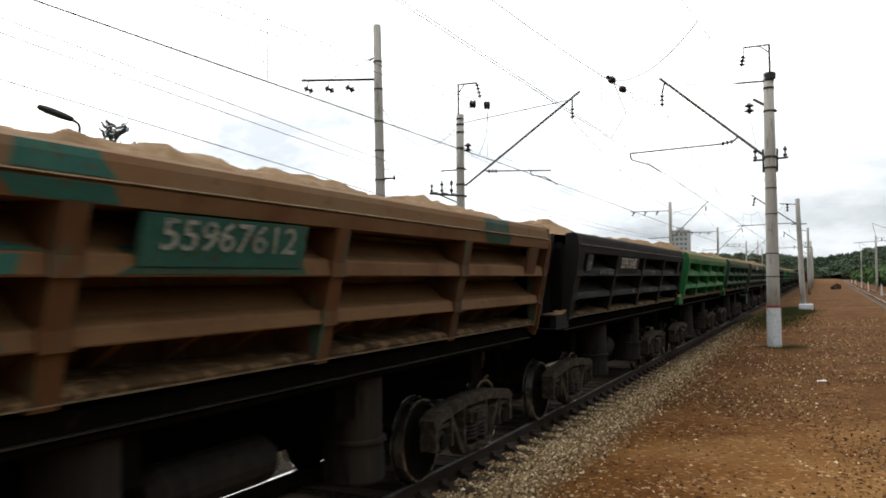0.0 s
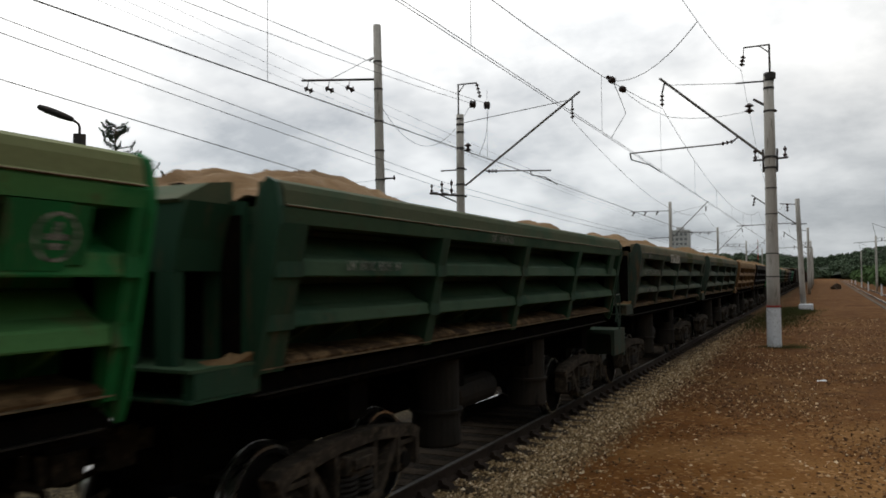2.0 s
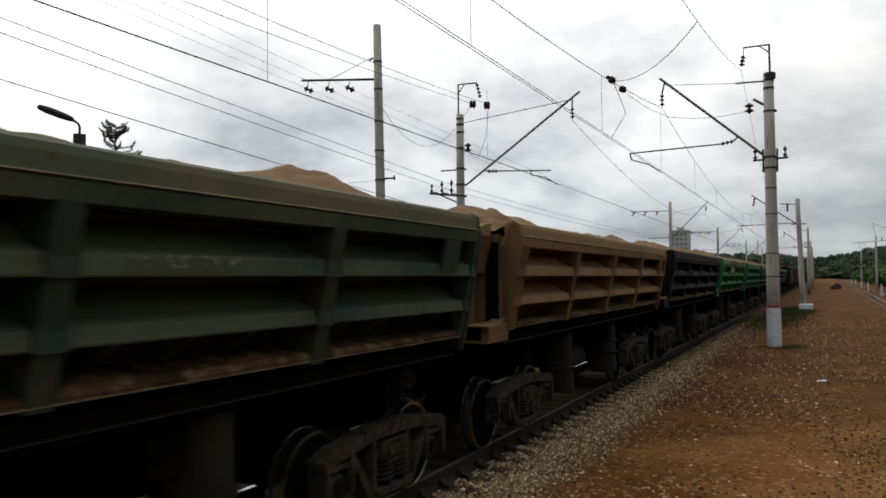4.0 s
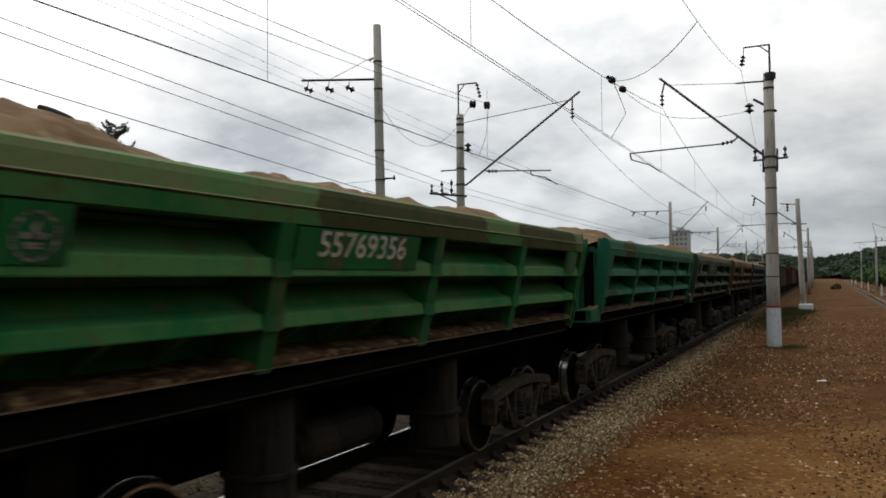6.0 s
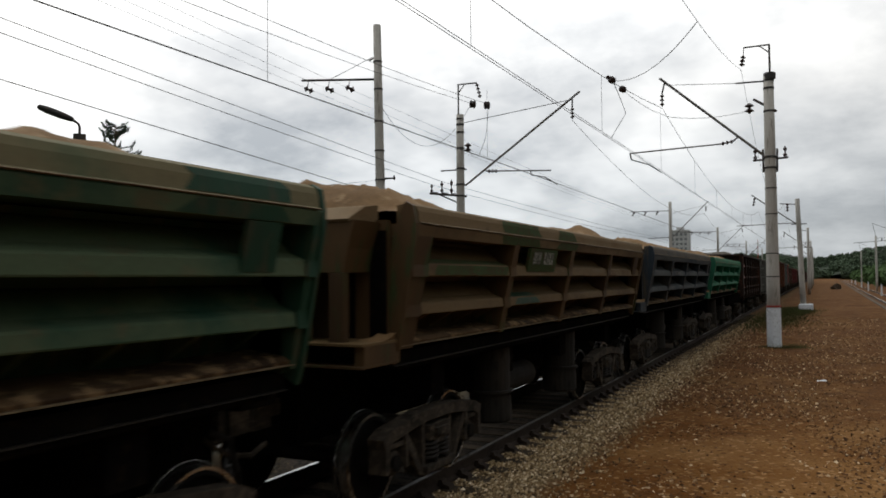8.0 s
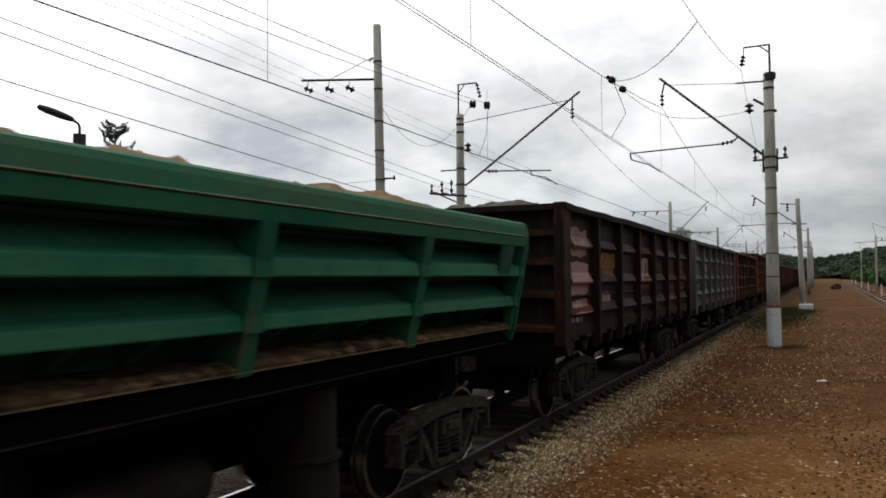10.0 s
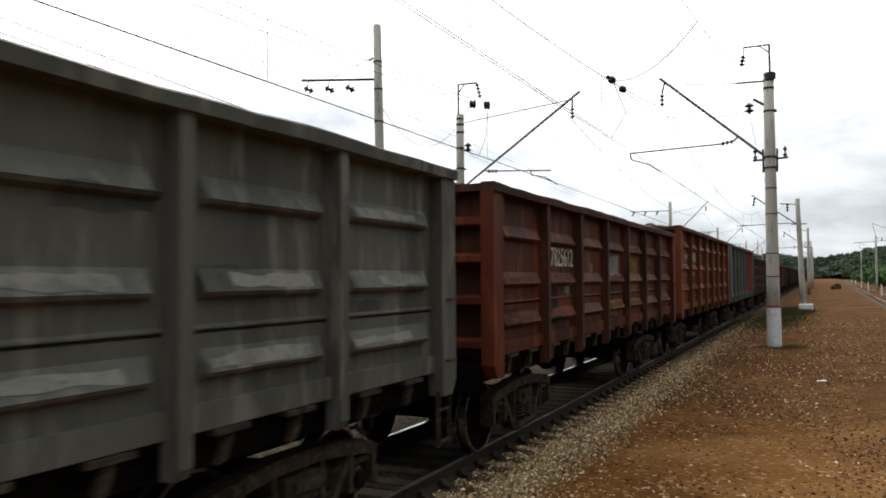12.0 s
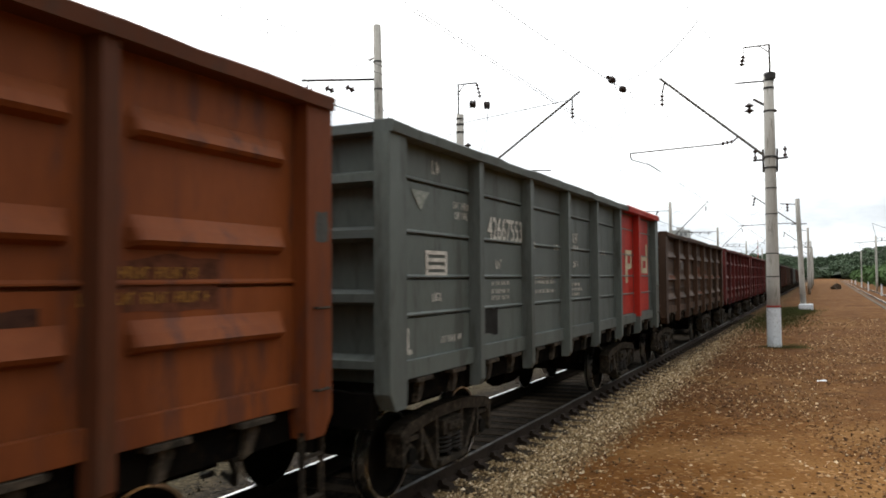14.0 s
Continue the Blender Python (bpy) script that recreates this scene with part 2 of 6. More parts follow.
            # each sign is a stem and a crossbar of differing height
            box(bm, 0, 0.003, a, a + w * 0.2, z, z + ht)
            box(bm, 0, 0.003, a + w * 0.2, a + w * 0.62, z + ht * (0.0, 0.4, 0.82)[i % 3], z + ht * (0.18, 0.6, 1.0)[i % 3])
            if i % 2:
                box(bm, 0, 0.003, a + w * 0.44, a + w * 0.62, z + ht * 0.2, z + ht * 0.8)
    o = part(name, bm, mat, parent, "", m)
    o["kind"] = "stuff"
    return o


FACE = Matrix(((0, 0, 1, 0), (1, 0, 0, 0), (0, 1, 0, 0), (0, 0, 0, 1)))  # letters upright on a face that looks along +x


def on_side(x, y, z, lean=0.0):
    return Matrix.Translation((x, y, z)) @ Matrix.Rotation(radians(lean), 4, "Y") @ FACE


# ---- the ground and the tracks ----
TRACK = -5.01        # centre of the train's track
TRACK_2 = -10.0      # the far track


def right_x(y):
    """The right-hand track leaves slightly to the right."""
    return 5.4 + 0.0137 * y


def ground_height(x, y):
    z = -0.10
    if x < -2.4:
        z -= 0.10 * min(1, (-2.4 - x) / 1.0)
    if x < -4.3:
        z += 0.01
    edge = right_x(y) - 1.75
    if x > edge:
        z -= 0.32
    return z


M_ground = bpy.data.materials.new("trodden_earth")
M_ground.use_nodes = True


def ground_material():
    n, l = M_ground.node_tree.nodes, M_ground.node_tree.links
    b = n["Principled BSDF"]
    tc = n.new("ShaderNodeTexCoord")

    def ns(s, d=6, r=0.6, off=0.0):
        mp = n.new("ShaderNodeMapping")
        mp.inputs["Location"].default_value = (off, off * 1.7, 0)
        l.new(tc.outputs["Object"], mp.inputs[0])
        t = n.new("ShaderNodeTexNoise")
        t.inputs["Scale"].default_value, t.inputs["Detail"].default_value, t.inputs["Roughness"].default_value = s, d, r
        l.new(mp.outputs[0], t.inputs["Vector"])
        return t.outputs[0]

    def mr(v, a, c, o0=0.0, o1=1.0):
        r = n.new("ShaderNodeMapRange")
        for i, k in zip((1, 2, 3, 4), (a, c, o0, o1)):
            r.inputs[i].default_value = k
        l.new(v, r.inputs[0])
        return r.outputs[0]

    def mix(f, a, c):
        x = n.new("ShaderNodeMix")
        x.data_type = "RGBA"
        l.new(f, x.inputs[0])
        for k, v in ((6, a), (7, c)):
            if isinstance(v, tuple):
                x.inputs[k].default_value = (*v, 1)
            else:
                l.new(v, x.inputs[k])
        return x.outputs[2]

    def math_node(op, a, c):
        x = n.new("ShaderNodeMath")
        x.operation = op
        for k, v in enumerate((a, c)):
            if isinstance(v, (int, float)):
                x.inputs[k].default_value = v
            else:
                l.new(v, x.inputs[k])
        return x.outputs[0]

    sep = n.new("ShaderNodeSeparateXYZ")
    l.new(tc.outputs["Object"], sep.inputs[0])
    earth = mix(mr(ns(0.35), 0.38, 0.62), (0.0957, 0.0362, 0.0066), (0.1290, 0.0568, 0.0143))
    earth = mix(mr(ns(2.2, 8, 0.7, 3.0), 0.5, 0.75), earth, (0.0487, 0.0198, 0.0056))
    # worn bare sand under the feet
    bare = mix(mr(ns(0.25, 4, 0.5, 9.0), 0.45, 0.6), earth, (0.1803, 0.0918, 0.0302))
    pebbles = n.new("ShaderNodeTexVoronoi")
    pebbles.inputs["Scale"].default_value = 17.0
    l.new(tc.outputs["Object"], pebbles.inputs["Vector"])
    pv = mr(pebbles.outputs["Color"], 0.0, 1.0)
    stony = mix(mr(pv, 0.72, 0.9), bare, (0.2774, 0.1615, 0.0714))
    stony = mix(mr(pv, 0.16, 0.05), stony, (0.0262, 0.0116, 0.0039))
    # ballast beside the tracks
    wob = math_node("MULTIPLY", math_node("SUBTRACT", ns(0.7, 5, 0.65, 5.0), 0.5), 1.6)
    xx = math_node("ADD", sep.outputs[0], wob)
    bal = mr(xx, -2.75, -3.35)
    gv = n.new("ShaderNodeTexVoronoi")
    gv.inputs["Scale"].default_value = 21.0
    l.new(tc.outputs["Object"], gv.inputs["Vector"])
    grey = mix(mr(gv.outputs["Color"], 0.1, 0.9), (0.0705, 0.0473, 0.0249), (0.2738, 0.1950, 0.1078))
    grey = mix(mr(ns(1.1, 5, 0.6, 12.0), 0.5, 0.7), grey, (0.1410, 0.0830, 0.0349))
    # darker litter-strewn soil towards the pole
    along = math_node("ADD", sep.outputs[1], math_node("MULTIPLY", wob, 4.0))
    litter = math_node("MULTIPLY", mr(along, 10.5, 17.0), mr(along, 700.0, 200.0))
    stony = mix(math_node("MULTIPLY", litter, mr(ns(1.6, 6, 0.7, 21.0), 0.35, 0.62, 0.35, 0.88)), stony, (0.0500, 0.0200, 0.0055))
    bal = math_node("MULTIPLY", bal, mr(sep.outputs[1], 34.0, 12.0, 0.35, 1.0))
    col = mix(bal, stony, grey)
    oily = mix(mr(gv.outputs["Color"], 0.2, 0.9), (0.008, 0.0065, 0.005), (0.04, 0.03, 0.022))
    col = mix(mr(xx, -4.0, -4.4), col, oily)
    gravel_2 = mix(mr(gv.outputs["Color"], 0.2, 0.9), (0.02, 0.016, 0.009), (0.08, 0.062, 0.034))
    col = mix(mr(xx, -6.4, -7.2), col, gravel_2)
    # grass tint far left, past the second track
    col = mix(mr(xx, -13.0, -15.0), col, (0.0238, 0.0340, 0.0122))
    side = math_node("MAXIMUM", mr(sep.outputs[0], 14, 22), mr(sep.outputs[0], -20, -30))
    col = mix(math_node("MULTIPLY", side, 1.0), col, (0.0238, 0.0340, 0.0122))
    l.new(col, b.inputs["Base Color"])
    b.inputs["Roughness"].default_value = 0.95
    b.inputs["Specular IOR Level"].default_value = 0.05
    bp = n.new("ShaderNodeBump")
    bp.inputs["Strength"].default_value, bp.inputs["Distance"].default_value = 0.7, 0.03
    hh = math_node("ADD", math_node("MULTIPLY", pebbles.outputs["Distance"], -0.6), math_node("MULTIPLY", ns(9, 8, 0.7), 0.8))
    l.new(hh, bp.inputs["Height"])
    l.new(bp.outputs[0], b.inputs["Normal"])


ground_material()
bm = bmesh.new()
xs = [-3000, -800, -200, -60, -30, -20, -15, -13.5, -12.3, -10, -7.6, -6.6, -5, -3.6, -3.3, -3.1, -2.75, -2.4, -2, -1, 0, 1, 2, 3, 4]
ys = [-400, -60, -20] + [-10 + 1.0 * i for i in range(61)] + [55, 60, 70, 85, 100, 130, 170, 220, 300, 400, 600, 900, 1500, 4000]
grid = []
for y in ys:
    e = right_x(min(max(y, -60), 900)) - 1.75
    row = [bm.verts.new((x, y, ground_height(x, y) + (0.02 * noise.noise((x * 0.7, y * 0.7, 0)) if -3 < x < 5 and 0 < y < 60 else 0))) for x in xs]
    row += [bm.verts.new((e - 0.05, y, -0.10)), bm.verts.new((e, y, -0.42)), bm.verts.new((e + 4, y, -0.42)), bm.verts.new((e + 12, y, -0.5)), bm.verts.new((3000, y, -0.5))]
    grid.append(row)
for r0, r1 in zip(grid, grid[1:]):
    for i in range(len(r0) - 1):
        bm.faces.new((r0[i], r0[i + 1], r1[i + 1], r1[i]))
tagged(part("ground", bm, M_ground), "brown trodden stony earth with grey ballast beside the tracks", "ground", kind="structure")

# rails
RAIL = [(-0.075, -0.18), (0.075, -0.18), (0.075, -0.165), (0.012, -0.14), (0.010, -0.045), (0.036, -0.035), (0.036, -0.006), (0.03, 0.0), (-0.03, 0.0), (-0.036, -0.006), (-0.036, -0.035), (-0.010, -0.045), (-0.012, -0.14), (-0.075, -0.165)]


def rail(x0, drift, z, label, top=None):
    y0, y1 = -60.0, 900.0
    bm = bmesh.new()
    loft(bm, [[(x + x0 + drift * y, y, zz + z) for x, zz in RAIL] for y in (y0, y1)])
    r = tagged(part("rail", bm, M_rail), label, "rail", "rails", "structure")
    bm = bmesh.new()
    loft(bm, [[(x + x0 + drift * y, y, zz + z) for x, zz in ((-0.028, 0.001), (0.028, 0.001), (0.026, 0.004), (-0.026, 0.004))] for y in (y0, y1)])
    part("running_surface", bm, top or M_railtop, r, "worn steel rail head" if top else "polished steel rail head")
    return r


for x in (TRACK + 0.795, TRACK - 0.795, TRACK_2 + 0.795, TRACK_2 - 0.795):
    laid = rail(x, 0.0, 0.0, "rusty steel rail with a worn running surface", M_raildark if x > TRACK else None)
    if x > TRACK:  # bolted fastenings along the near rail
        bm = bmesh.new()
        prism_y(bm, [(0.03, -0.185), (0.21, -0.185), (0.20, -0.145), (0.12, -0.125), (0.10, -0.085), (0.06, -0.085), (0.05, -0.14), (0.03, -0.15)], -0.07, 0.07)
        clip = part("fastening", bm, M_rail, laid, "rusty bolted rail fastening", pose(x, 3.0, 0))
        for k in range(1, 80):
            again(clip, pose(x, 3.0 + 0.545 * k, 0))
for s in (-0.795, 0.795):
    rail(right_x(0) + s, 0.0137, -0.25, "rusty steel rail of the track beyond the platform")

# sleepers
bm = bmesh.new()
prism_x(bm, [(-0.15, -0.40), (0.15, -0.40), (0.13, -0.184), (-0.13, -0.184)], -1.35, 1.35)
sleeper = tagged(part("sleeper", bm, M_sleeper, None, "", pose(TRACK, 3.0, 0)), "grey concrete sleeper bedded in ballast", "sleeper", "sleepers", "structure")
for i in range(1, 95):
    copy_thing(sleeper, pose(TRACK + random.uniform(-0.02, 0.02), 3.0 + 0.545 * i, 0, 0, 0, random.uniform(-0.6, 0.6)))
for i in range(60):
    copy_thing(sleeper, pose(TRACK_2, 3.0 + 0.545 * i, 0))

# platform kerb along the right-hand track
bm = bmesh.new()
for i in range(60):
    y = 20 + i * 6.0
    e = right_x(y) - 1.75
    loft(bm, [[(e - 0.28 + 0.0137 * d, y + d, -0.30), (e + 0.02 + 0.0137 * d, y + d, -0.30), (e + 0.02 + 0.0137 * d, y + d, -0.055), (e - 0.28 + 0.0137 * d, y + d, -0.055)] for d in (0.0, 5.94)])
tagged(part("platform_kerb", bm, material("kerb_concrete", (0.075, 0.058, 0.042), (0.05, 0.038, 0.027), rough=0.9, scale=1.5)), "stained dark concrete kerb along the earth platform", "kerb", kind="structure")
M_bead = material("worn_bead", (0.20, 0.155, 0.10), (0.10, 0.08, 0.055), rough=0.7, scale=2.5, wear=0.2)


# ---- bogies ----
WHEEL_R = 0.475


def side_frame_mesh():
    """A cast three-piece bogie side frame: arched top chord, bowed bottom, columns and pedestals, in y and z."""
    bm = bmesh.new()
    up = (1, 0, 0)
    top = [(-1.17, 0.70), (-1.02, 0.765), (-0.62, 0.815), (-0.30, 0.85), (0.30, 0.85), (0.62, 0.815), (1.02, 0.765), (1.17, 0.70)]
    low = [(-0.74, 0.72), (-0.60, 0.55), (-0.42, 0.29), (-0.34, 0.25), (0.34, 0.25), (0.42, 0.29), (0.60, 0.55), (0.74, 0.72)]

    def ribbon(pts, w, th):
        for a, b in zip(pts, pts[1:]):
            d = (Vector(b) - Vector(a)).normalized() * 0.02
            beam(bm, (0, a[0] - d.x, a[1] - d.y), (0, b[0] + d.x, b[1] + d.y), w, th, up)

    ribbon(top, 0.125, 0.19)
    ribbon(low, 0.085, 0.17)
    for s in (-1, 1):
        beam(bm, (0, s * 0.33, 0.27), (0, s * 0.33, 0.82), 0.065, 0.15, up)
        # pedestal jaws round the axle box
        beam(bm, (0, s * 0.745, 0.74), (0, s * 0.735, 0.40), 0.055, 0.20, up)
        beam(bm, (0, s * 1.135, 0.72), (0, s * 1.145, 0.40), 0.065, 0.20, up)
        beam(bm, (0, s * 0.77, 0.655), (0, s * 1.09, 0.655), 0.05, 0.15, up)
        lathe(bm, [(0.0, -0.12), (0.135, -0.12), (0.135, 0.02), (0.115, 0.05), (0.0, 0.055)], 14, (0, s * 0.925, WHEEL_R), "x")
        for k in range(3):
            a = math.pi / 2 + k * math.pi * 2 / 3
            tube(bm, (0.05, s * 0.925 + 0.075 * math.cos(a), WHEEL_R + 0.075 * math.sin(a)), (0.075, s * 0.925 + 0.075 * math.cos(a), WHEEL_R + 0.075 * math.sin(a)), 0.018, 6)
    beam(bm, (0, -0.36, 0.285), (0, 0.36, 0.285), 0.06, 0.28, up)
    beam(bm, (0, -0.25, 0.655), (0, 0.25, 0.655), 0.16, 0.24, up)
    beam(bm, (0.11, -0.16, 0.655), (0.11, 0.16, 0.655), 0.08, 0.10, up)
    return bm


def spring_mesh():
    bm = bmesh.new()
    for y in (-0.13, 0.13):
        pts = []
        for i in range(56):
            a = i / 12 * 2 * math.pi
            pts.append((0.125 * math.cos(a), y + 0.115 * math.sin(a), 0.34 + 0.22 * i / 55))
        pipe(bm, pts, 0.021, 5)
    return bm


def wheelset_meshes():
    bm = bmesh.new()
    lathe(bm, [(0.085, -1.15), (0.085, -0.72), (0.08, 0.0), (0.085, 0.72), (0.085, 1.15)], 12, axis="x")
    for s in (-1, 1):
        prof = [(0.10, 0.70), (0.14, 0.70), (0.16, 0.755), (0.40, 0.775), (0.415, 0.715), (0.505, 0.715), (0.507, 0.735), (0.478, 0.755), (0.470, 0.845), (0.41, 0.85), (0.40, 0.80), (0.18, 0.785), (0.14, 0.88), (0.10, 0.88)]
        lathe(bm, [(r, s * x) for r, x in prof], 36, axis="x")
        for k in range(5):  # lightening marks on the web
            a = k * 2 * math.pi / 5
            tube(bm, (s * 0.775, 0.28 * math.cos(a), 0.28 * math.sin(a)), (s * 0.795, 0.28 * math.cos(a), 0.28 * math.sin(a)), 0.035, 8)
    rim = bmesh.new()
    for s in (-1, 1):
        lathe(rim, [(r, s * x) for r, x in ((0.470, 0.760), (0.4795, 0.756), (0.4725, 0.842), (0.465, 0.8425))], 36, axis="x", ring=True)
        lathe(rim, [(r, s * x) for r, x in ((0.448, 0.850), (0.468, 0.848), (0.470, 0.852), (0.450, 0.8535))], 36, axis="x", ring=True)
        lathe(rim, [(r, s * x) for r, x in ((0.500, 0.7135), (0.509, 0.718), (0.509, 0.733), (0.500, 0.736))], 36, axis="x", ring=True)
    return bm, rim


WHEELSETS = {-1: [], 1: []}


def bogie(parent, y, first):
    """first: an already built bogie to share meshes with, or None."""
    if first is None:
        bm = bmesh.new()
        loft(bm, [[(x, a * w, z) for a, z in ((-1, 0.42 + k), (1, 0.42 + k), (1, 0.74), (-1, 0.74))] for x, w, k in ((-1.18, 0.16, 0.1), (-0.8, 0.2, 0.05), (-0.3, 0.24, -0.05), (0.3, 0.24, -0.05), (0.8, 0.2, 0.05), (1.18, 0.16, 0.1))])
        lathe(bm, [(0.0, 0.70), (0.22, 0.70), (0.22, 0.84), (0.0, 0.84)], 14)
        for s in (-1, 1):  # brake beams
            beam(bm, (-0.85, s * 0.42, 0.42), (0.85, s * 0.42, 0.42), 0.08, 0.08)
            for x in (-0.78, 0.78):
                beam(bm, (x, s * 0.42, 0.32), (x, s * 0.44, 0.62), 0.07, 0.06)
        b = part("bogie", bm, M_bogie, parent, "cast steel two-axle bogie", pose(0, y, 0))
        sf = part("side_frame", side_frame_mesh(), M_bogie, b, "dusty cast steel side frame", pose(1.06, 0, 0))
        again(sf, pose(-1.06, 0, 0, 0, 0, 180))
        sp = part("spring", spring_mesh(), M_spring, b, "coil spring pair", pose(1.06, 0, 0))
        again(sp, pose(-1.06, 0, 0))
        wm, rm = wheelset_meshes()
        w = part("wheelset", wm, M_wheel, b, "steel wheelset with worn shiny rims", pose(0, -0.925, WHEEL_R))
        w.data.materials.append(M_rim)
        tmp = bpy.data.meshes.new("rim")
        rm.to_mesh(tmp)
        rm.free()
        joined = bmesh.new()
        joined.from_mesh(w.data)
        n0 = len(joined.faces)
        joined.from_mesh(tmp)
        joined.faces.ensure_lookup_table()
        for f in joined.faces[n0:]:
            f.material_index = 1
        for f in joined.faces:
            f.smooth = False
        joined.to_mesh(w.data)
        joined.free()
        w2 = again(w, pose(0, 0.925, WHEEL_R))
    else:
        b = again(first, pose(0, y, 0), parent)
        for c in first.children:
            again(c, c.matrix_basis.copy(), b)
    for c in b.children:
        if c.name.startswith("wheelset"):
            WHEELSETS[-1 if c.matrix_basis.translation.y < 0 else 1].append(c)
    return b


def coupler(parent, y, s, first=None):
    m = pose(0, y, 0, 0, 0, 0 if s > 0 else 180)
    if first:
        return again(first, m, parent)
    bm = bmesh.new()
    box(bm, -0.09, 0.09, -0.35, 0.30, 0.98, 1.14)
    prism_y(bm, [(-0.16, 0.90), (0.16, 0.90), (0.16, 1.22), (-0.16, 1.22)], 0.28, 0.42)
    loft(bm, [[(x, yy, z) for x, z in ((-0.17, 0.90), (-0.02, 0.90), (-0.02, 1.22), (-0.17, 1.22))] for yy in (0.42, 0.56)])
    loft(bm, [[(x, yy, z) for x, z in ((0.06, 0.92), (0.22, 0.92), (0.22, 1.20), (0.06, 1.20))] for yy in (0.36, 0.62)])
    pipe(bm, [(0.32, -0.1, 1.0), (0.34, 0.2, 0.80), (0.33, 0.5, 0.74), (0.30, 0.75, 0.80)], 0.028, 6)
    return part("coupler", bm, M_bogie, parent, "automatic coupler with a brake hose", m)


# ---- dump wagons ----
D_NEAR, D_FAR = -4.72, 5.70     # ends of the tipping body, from the middle between the bogies


def wall_x(z):
    """The leaning side of the tipping body."""
    return 1.37 + (z - 1.68) * 0.219


D_POSTS = (D_NEAR + 0.15, D_NEAR + 2.68, D_NEAR + 5.17, D_NEAR + 7.63, D_FAR - 0.06)


def dump_side(parent, paint, s):
    """One drop side, for s = 1 on the platform side, with its ledges, posts and gussets."""
    def put(name, bm, mat, label=""):
        if s < 0:
            for v in bm.verts:
                v.co.x = -v.co.x
            bmesh.ops.reverse_faces(bm, faces=bm.faces)
        return part(name, bm, mat, parent, label)

    y0, y1 = D_NEAR, D_FAR
    bm = bmesh.new()
    zs = (1.64, 2.74)
    loft(bm, [[(wall_x(z) - 0.44, y, z), (wall_x(z) - 0.40, y, z)] + [(wall_x(z2) - 0.40, y, z2), (wall_x(z2) - 0.44, y, z2)] for y in (y0 + 0.02, y1 - 0.02) for z, z2 in (zs,)])
    side = put("side_wall", bm, paint, "ribbed steel drop side")
    # top rail with its sloping, dusty upper face
    bm = bmesh.new()
    prism_y(bm, [(1.12, 2.755), (1.594, 2.745), (1.612, 2.85), (1.60, 2.868), (1.12, 2.868)], y0, y1)
    put("top_rail", bm, DUSTY_LIT[paint.name])
    bm = bmesh.new()
    prism_y(bm, [(1.36, 2.869), (1.622, 2.869), (1.620, 2.876), (1.603, 2.884), (1.590, 2.985), (1.57, 3.035), (1.50, 3.065), (1.36, 3.05)], y0 + 0.03, y1 - 0.03)
    put("top_edge", bm, DUSTY[paint.name], "rounded top edge dusted with sand")
    bm = bmesh.new()
    prism_y(bm, [(1.60, 2.866), (1.622, 2.867), (1.626, 2.871), (1.622, 2.876), (1.60, 2.876)], y0 + 0.03, y1 - 0.03)
    put("weld_bead", bm, M_bead, "worn pale bead along the top rail")
    for z0, z1, nm in ((2.36, 2.485, "ledge"), (1.98, 2.085, "ledge")):
        x = wall_x((z0 + z1) / 2)
        bm = bmesh.new()
        prism_y(bm, [(x - 0.42, z0 + 0.01), (x + 0.008, z0), (x + 0.012, z0 + 0.012), (x - 0.004, z1 - 0.01), (x - 0.02, z1 + 0.006), (x - 0.15, z1 + 0.055), (x - 0.31, z1 + 0.20), (x - 0.42, z1 + 0.25)], y0 + 0.05, y1 - 0.05)
        put(nm, bm, DUSTY_LIT[paint.name])
    bm = bmesh.new()
    x = wall_x(1.7)
    # spilt sand lies unevenly on the bottom ledge
    rows = []
    for k in range(70):
        y = y0 + 0.03 + (y1 - y0 - 0.06) * k / 69
        q = 0.5 + noise.noise((y * 0.9, 3.1, 0.4))
        d = 0.012 * noise.noise((y * 3.3, 8.1, 0.4))
        rows.append([(x - 0.42, y, 1.70), (x, y, 1.693), (x + 0.004, y, 1.715 + d), (x - 0.05, y, 1.735 + 0.02 * q + d), (x - 0.25, y, 1.755 + 0.035 * q), (x - 0.42, y, 1.775 + 0.05 * q)])
    loft(bm, rows)
    put("bottom_ledge", bm, M_dust, "bottom ledge heaped with spilt sand")
    bm = bmesh.new()
    prism_y(bm, [(x - 0.05, 1.683), (x + 0.010, 1.680), (x + 0.012, 1.690), (x - 0.05, 1.692)], y0 + 0.04, y1 - 0.04)
    put("ledge_lip", bm, M_bead, "worn pale lip of the bottom ledge")
    for i, y in enumerate(D_POSTS):
        w = (0.15, 0.085, 0.085, 0.085, 0.04)[i]
        bm = bmesh.new()
        zb = 1.655
        loft(bm, [[(wall_x(z) - 0.43, y - w, z), (wall_x(z) + 0.012, y - w, z), (wall_x(z) + 0.012, y + w, z), (wall_x(z) - 0.43, y + w, z)] for z in (zb, 1.69, 2.745)])
        # knuckle plates where ledges cross
        for z in (2.425, 2.035):
            x = wall_x(z)
            box(bm, x, x + 0.022, y - w - 0.02, y + w + 0.02, z - 0.07, z + 0.07)
        put("post", bm, paint)
    bm = bmesh.new()
    loft(bm, [[(wall_x(z) - 0.02, y1 - 0.85, z), (wall_x(z) + 0.022, y1 - 0.85, z), (wall_x(z) + 0.022, y1 - 0.50, z), (wall_x(z) - 0.02, y1 - 0.50, z)] for z in (2.39, 2.735)])
    put("plate", bm, paint)
    for y in [D_NEAR + 0.75 + 0.62 * k for k in range(16)]:
        bm = bmesh.new()
        x = wall_x(1.86) - 0.40
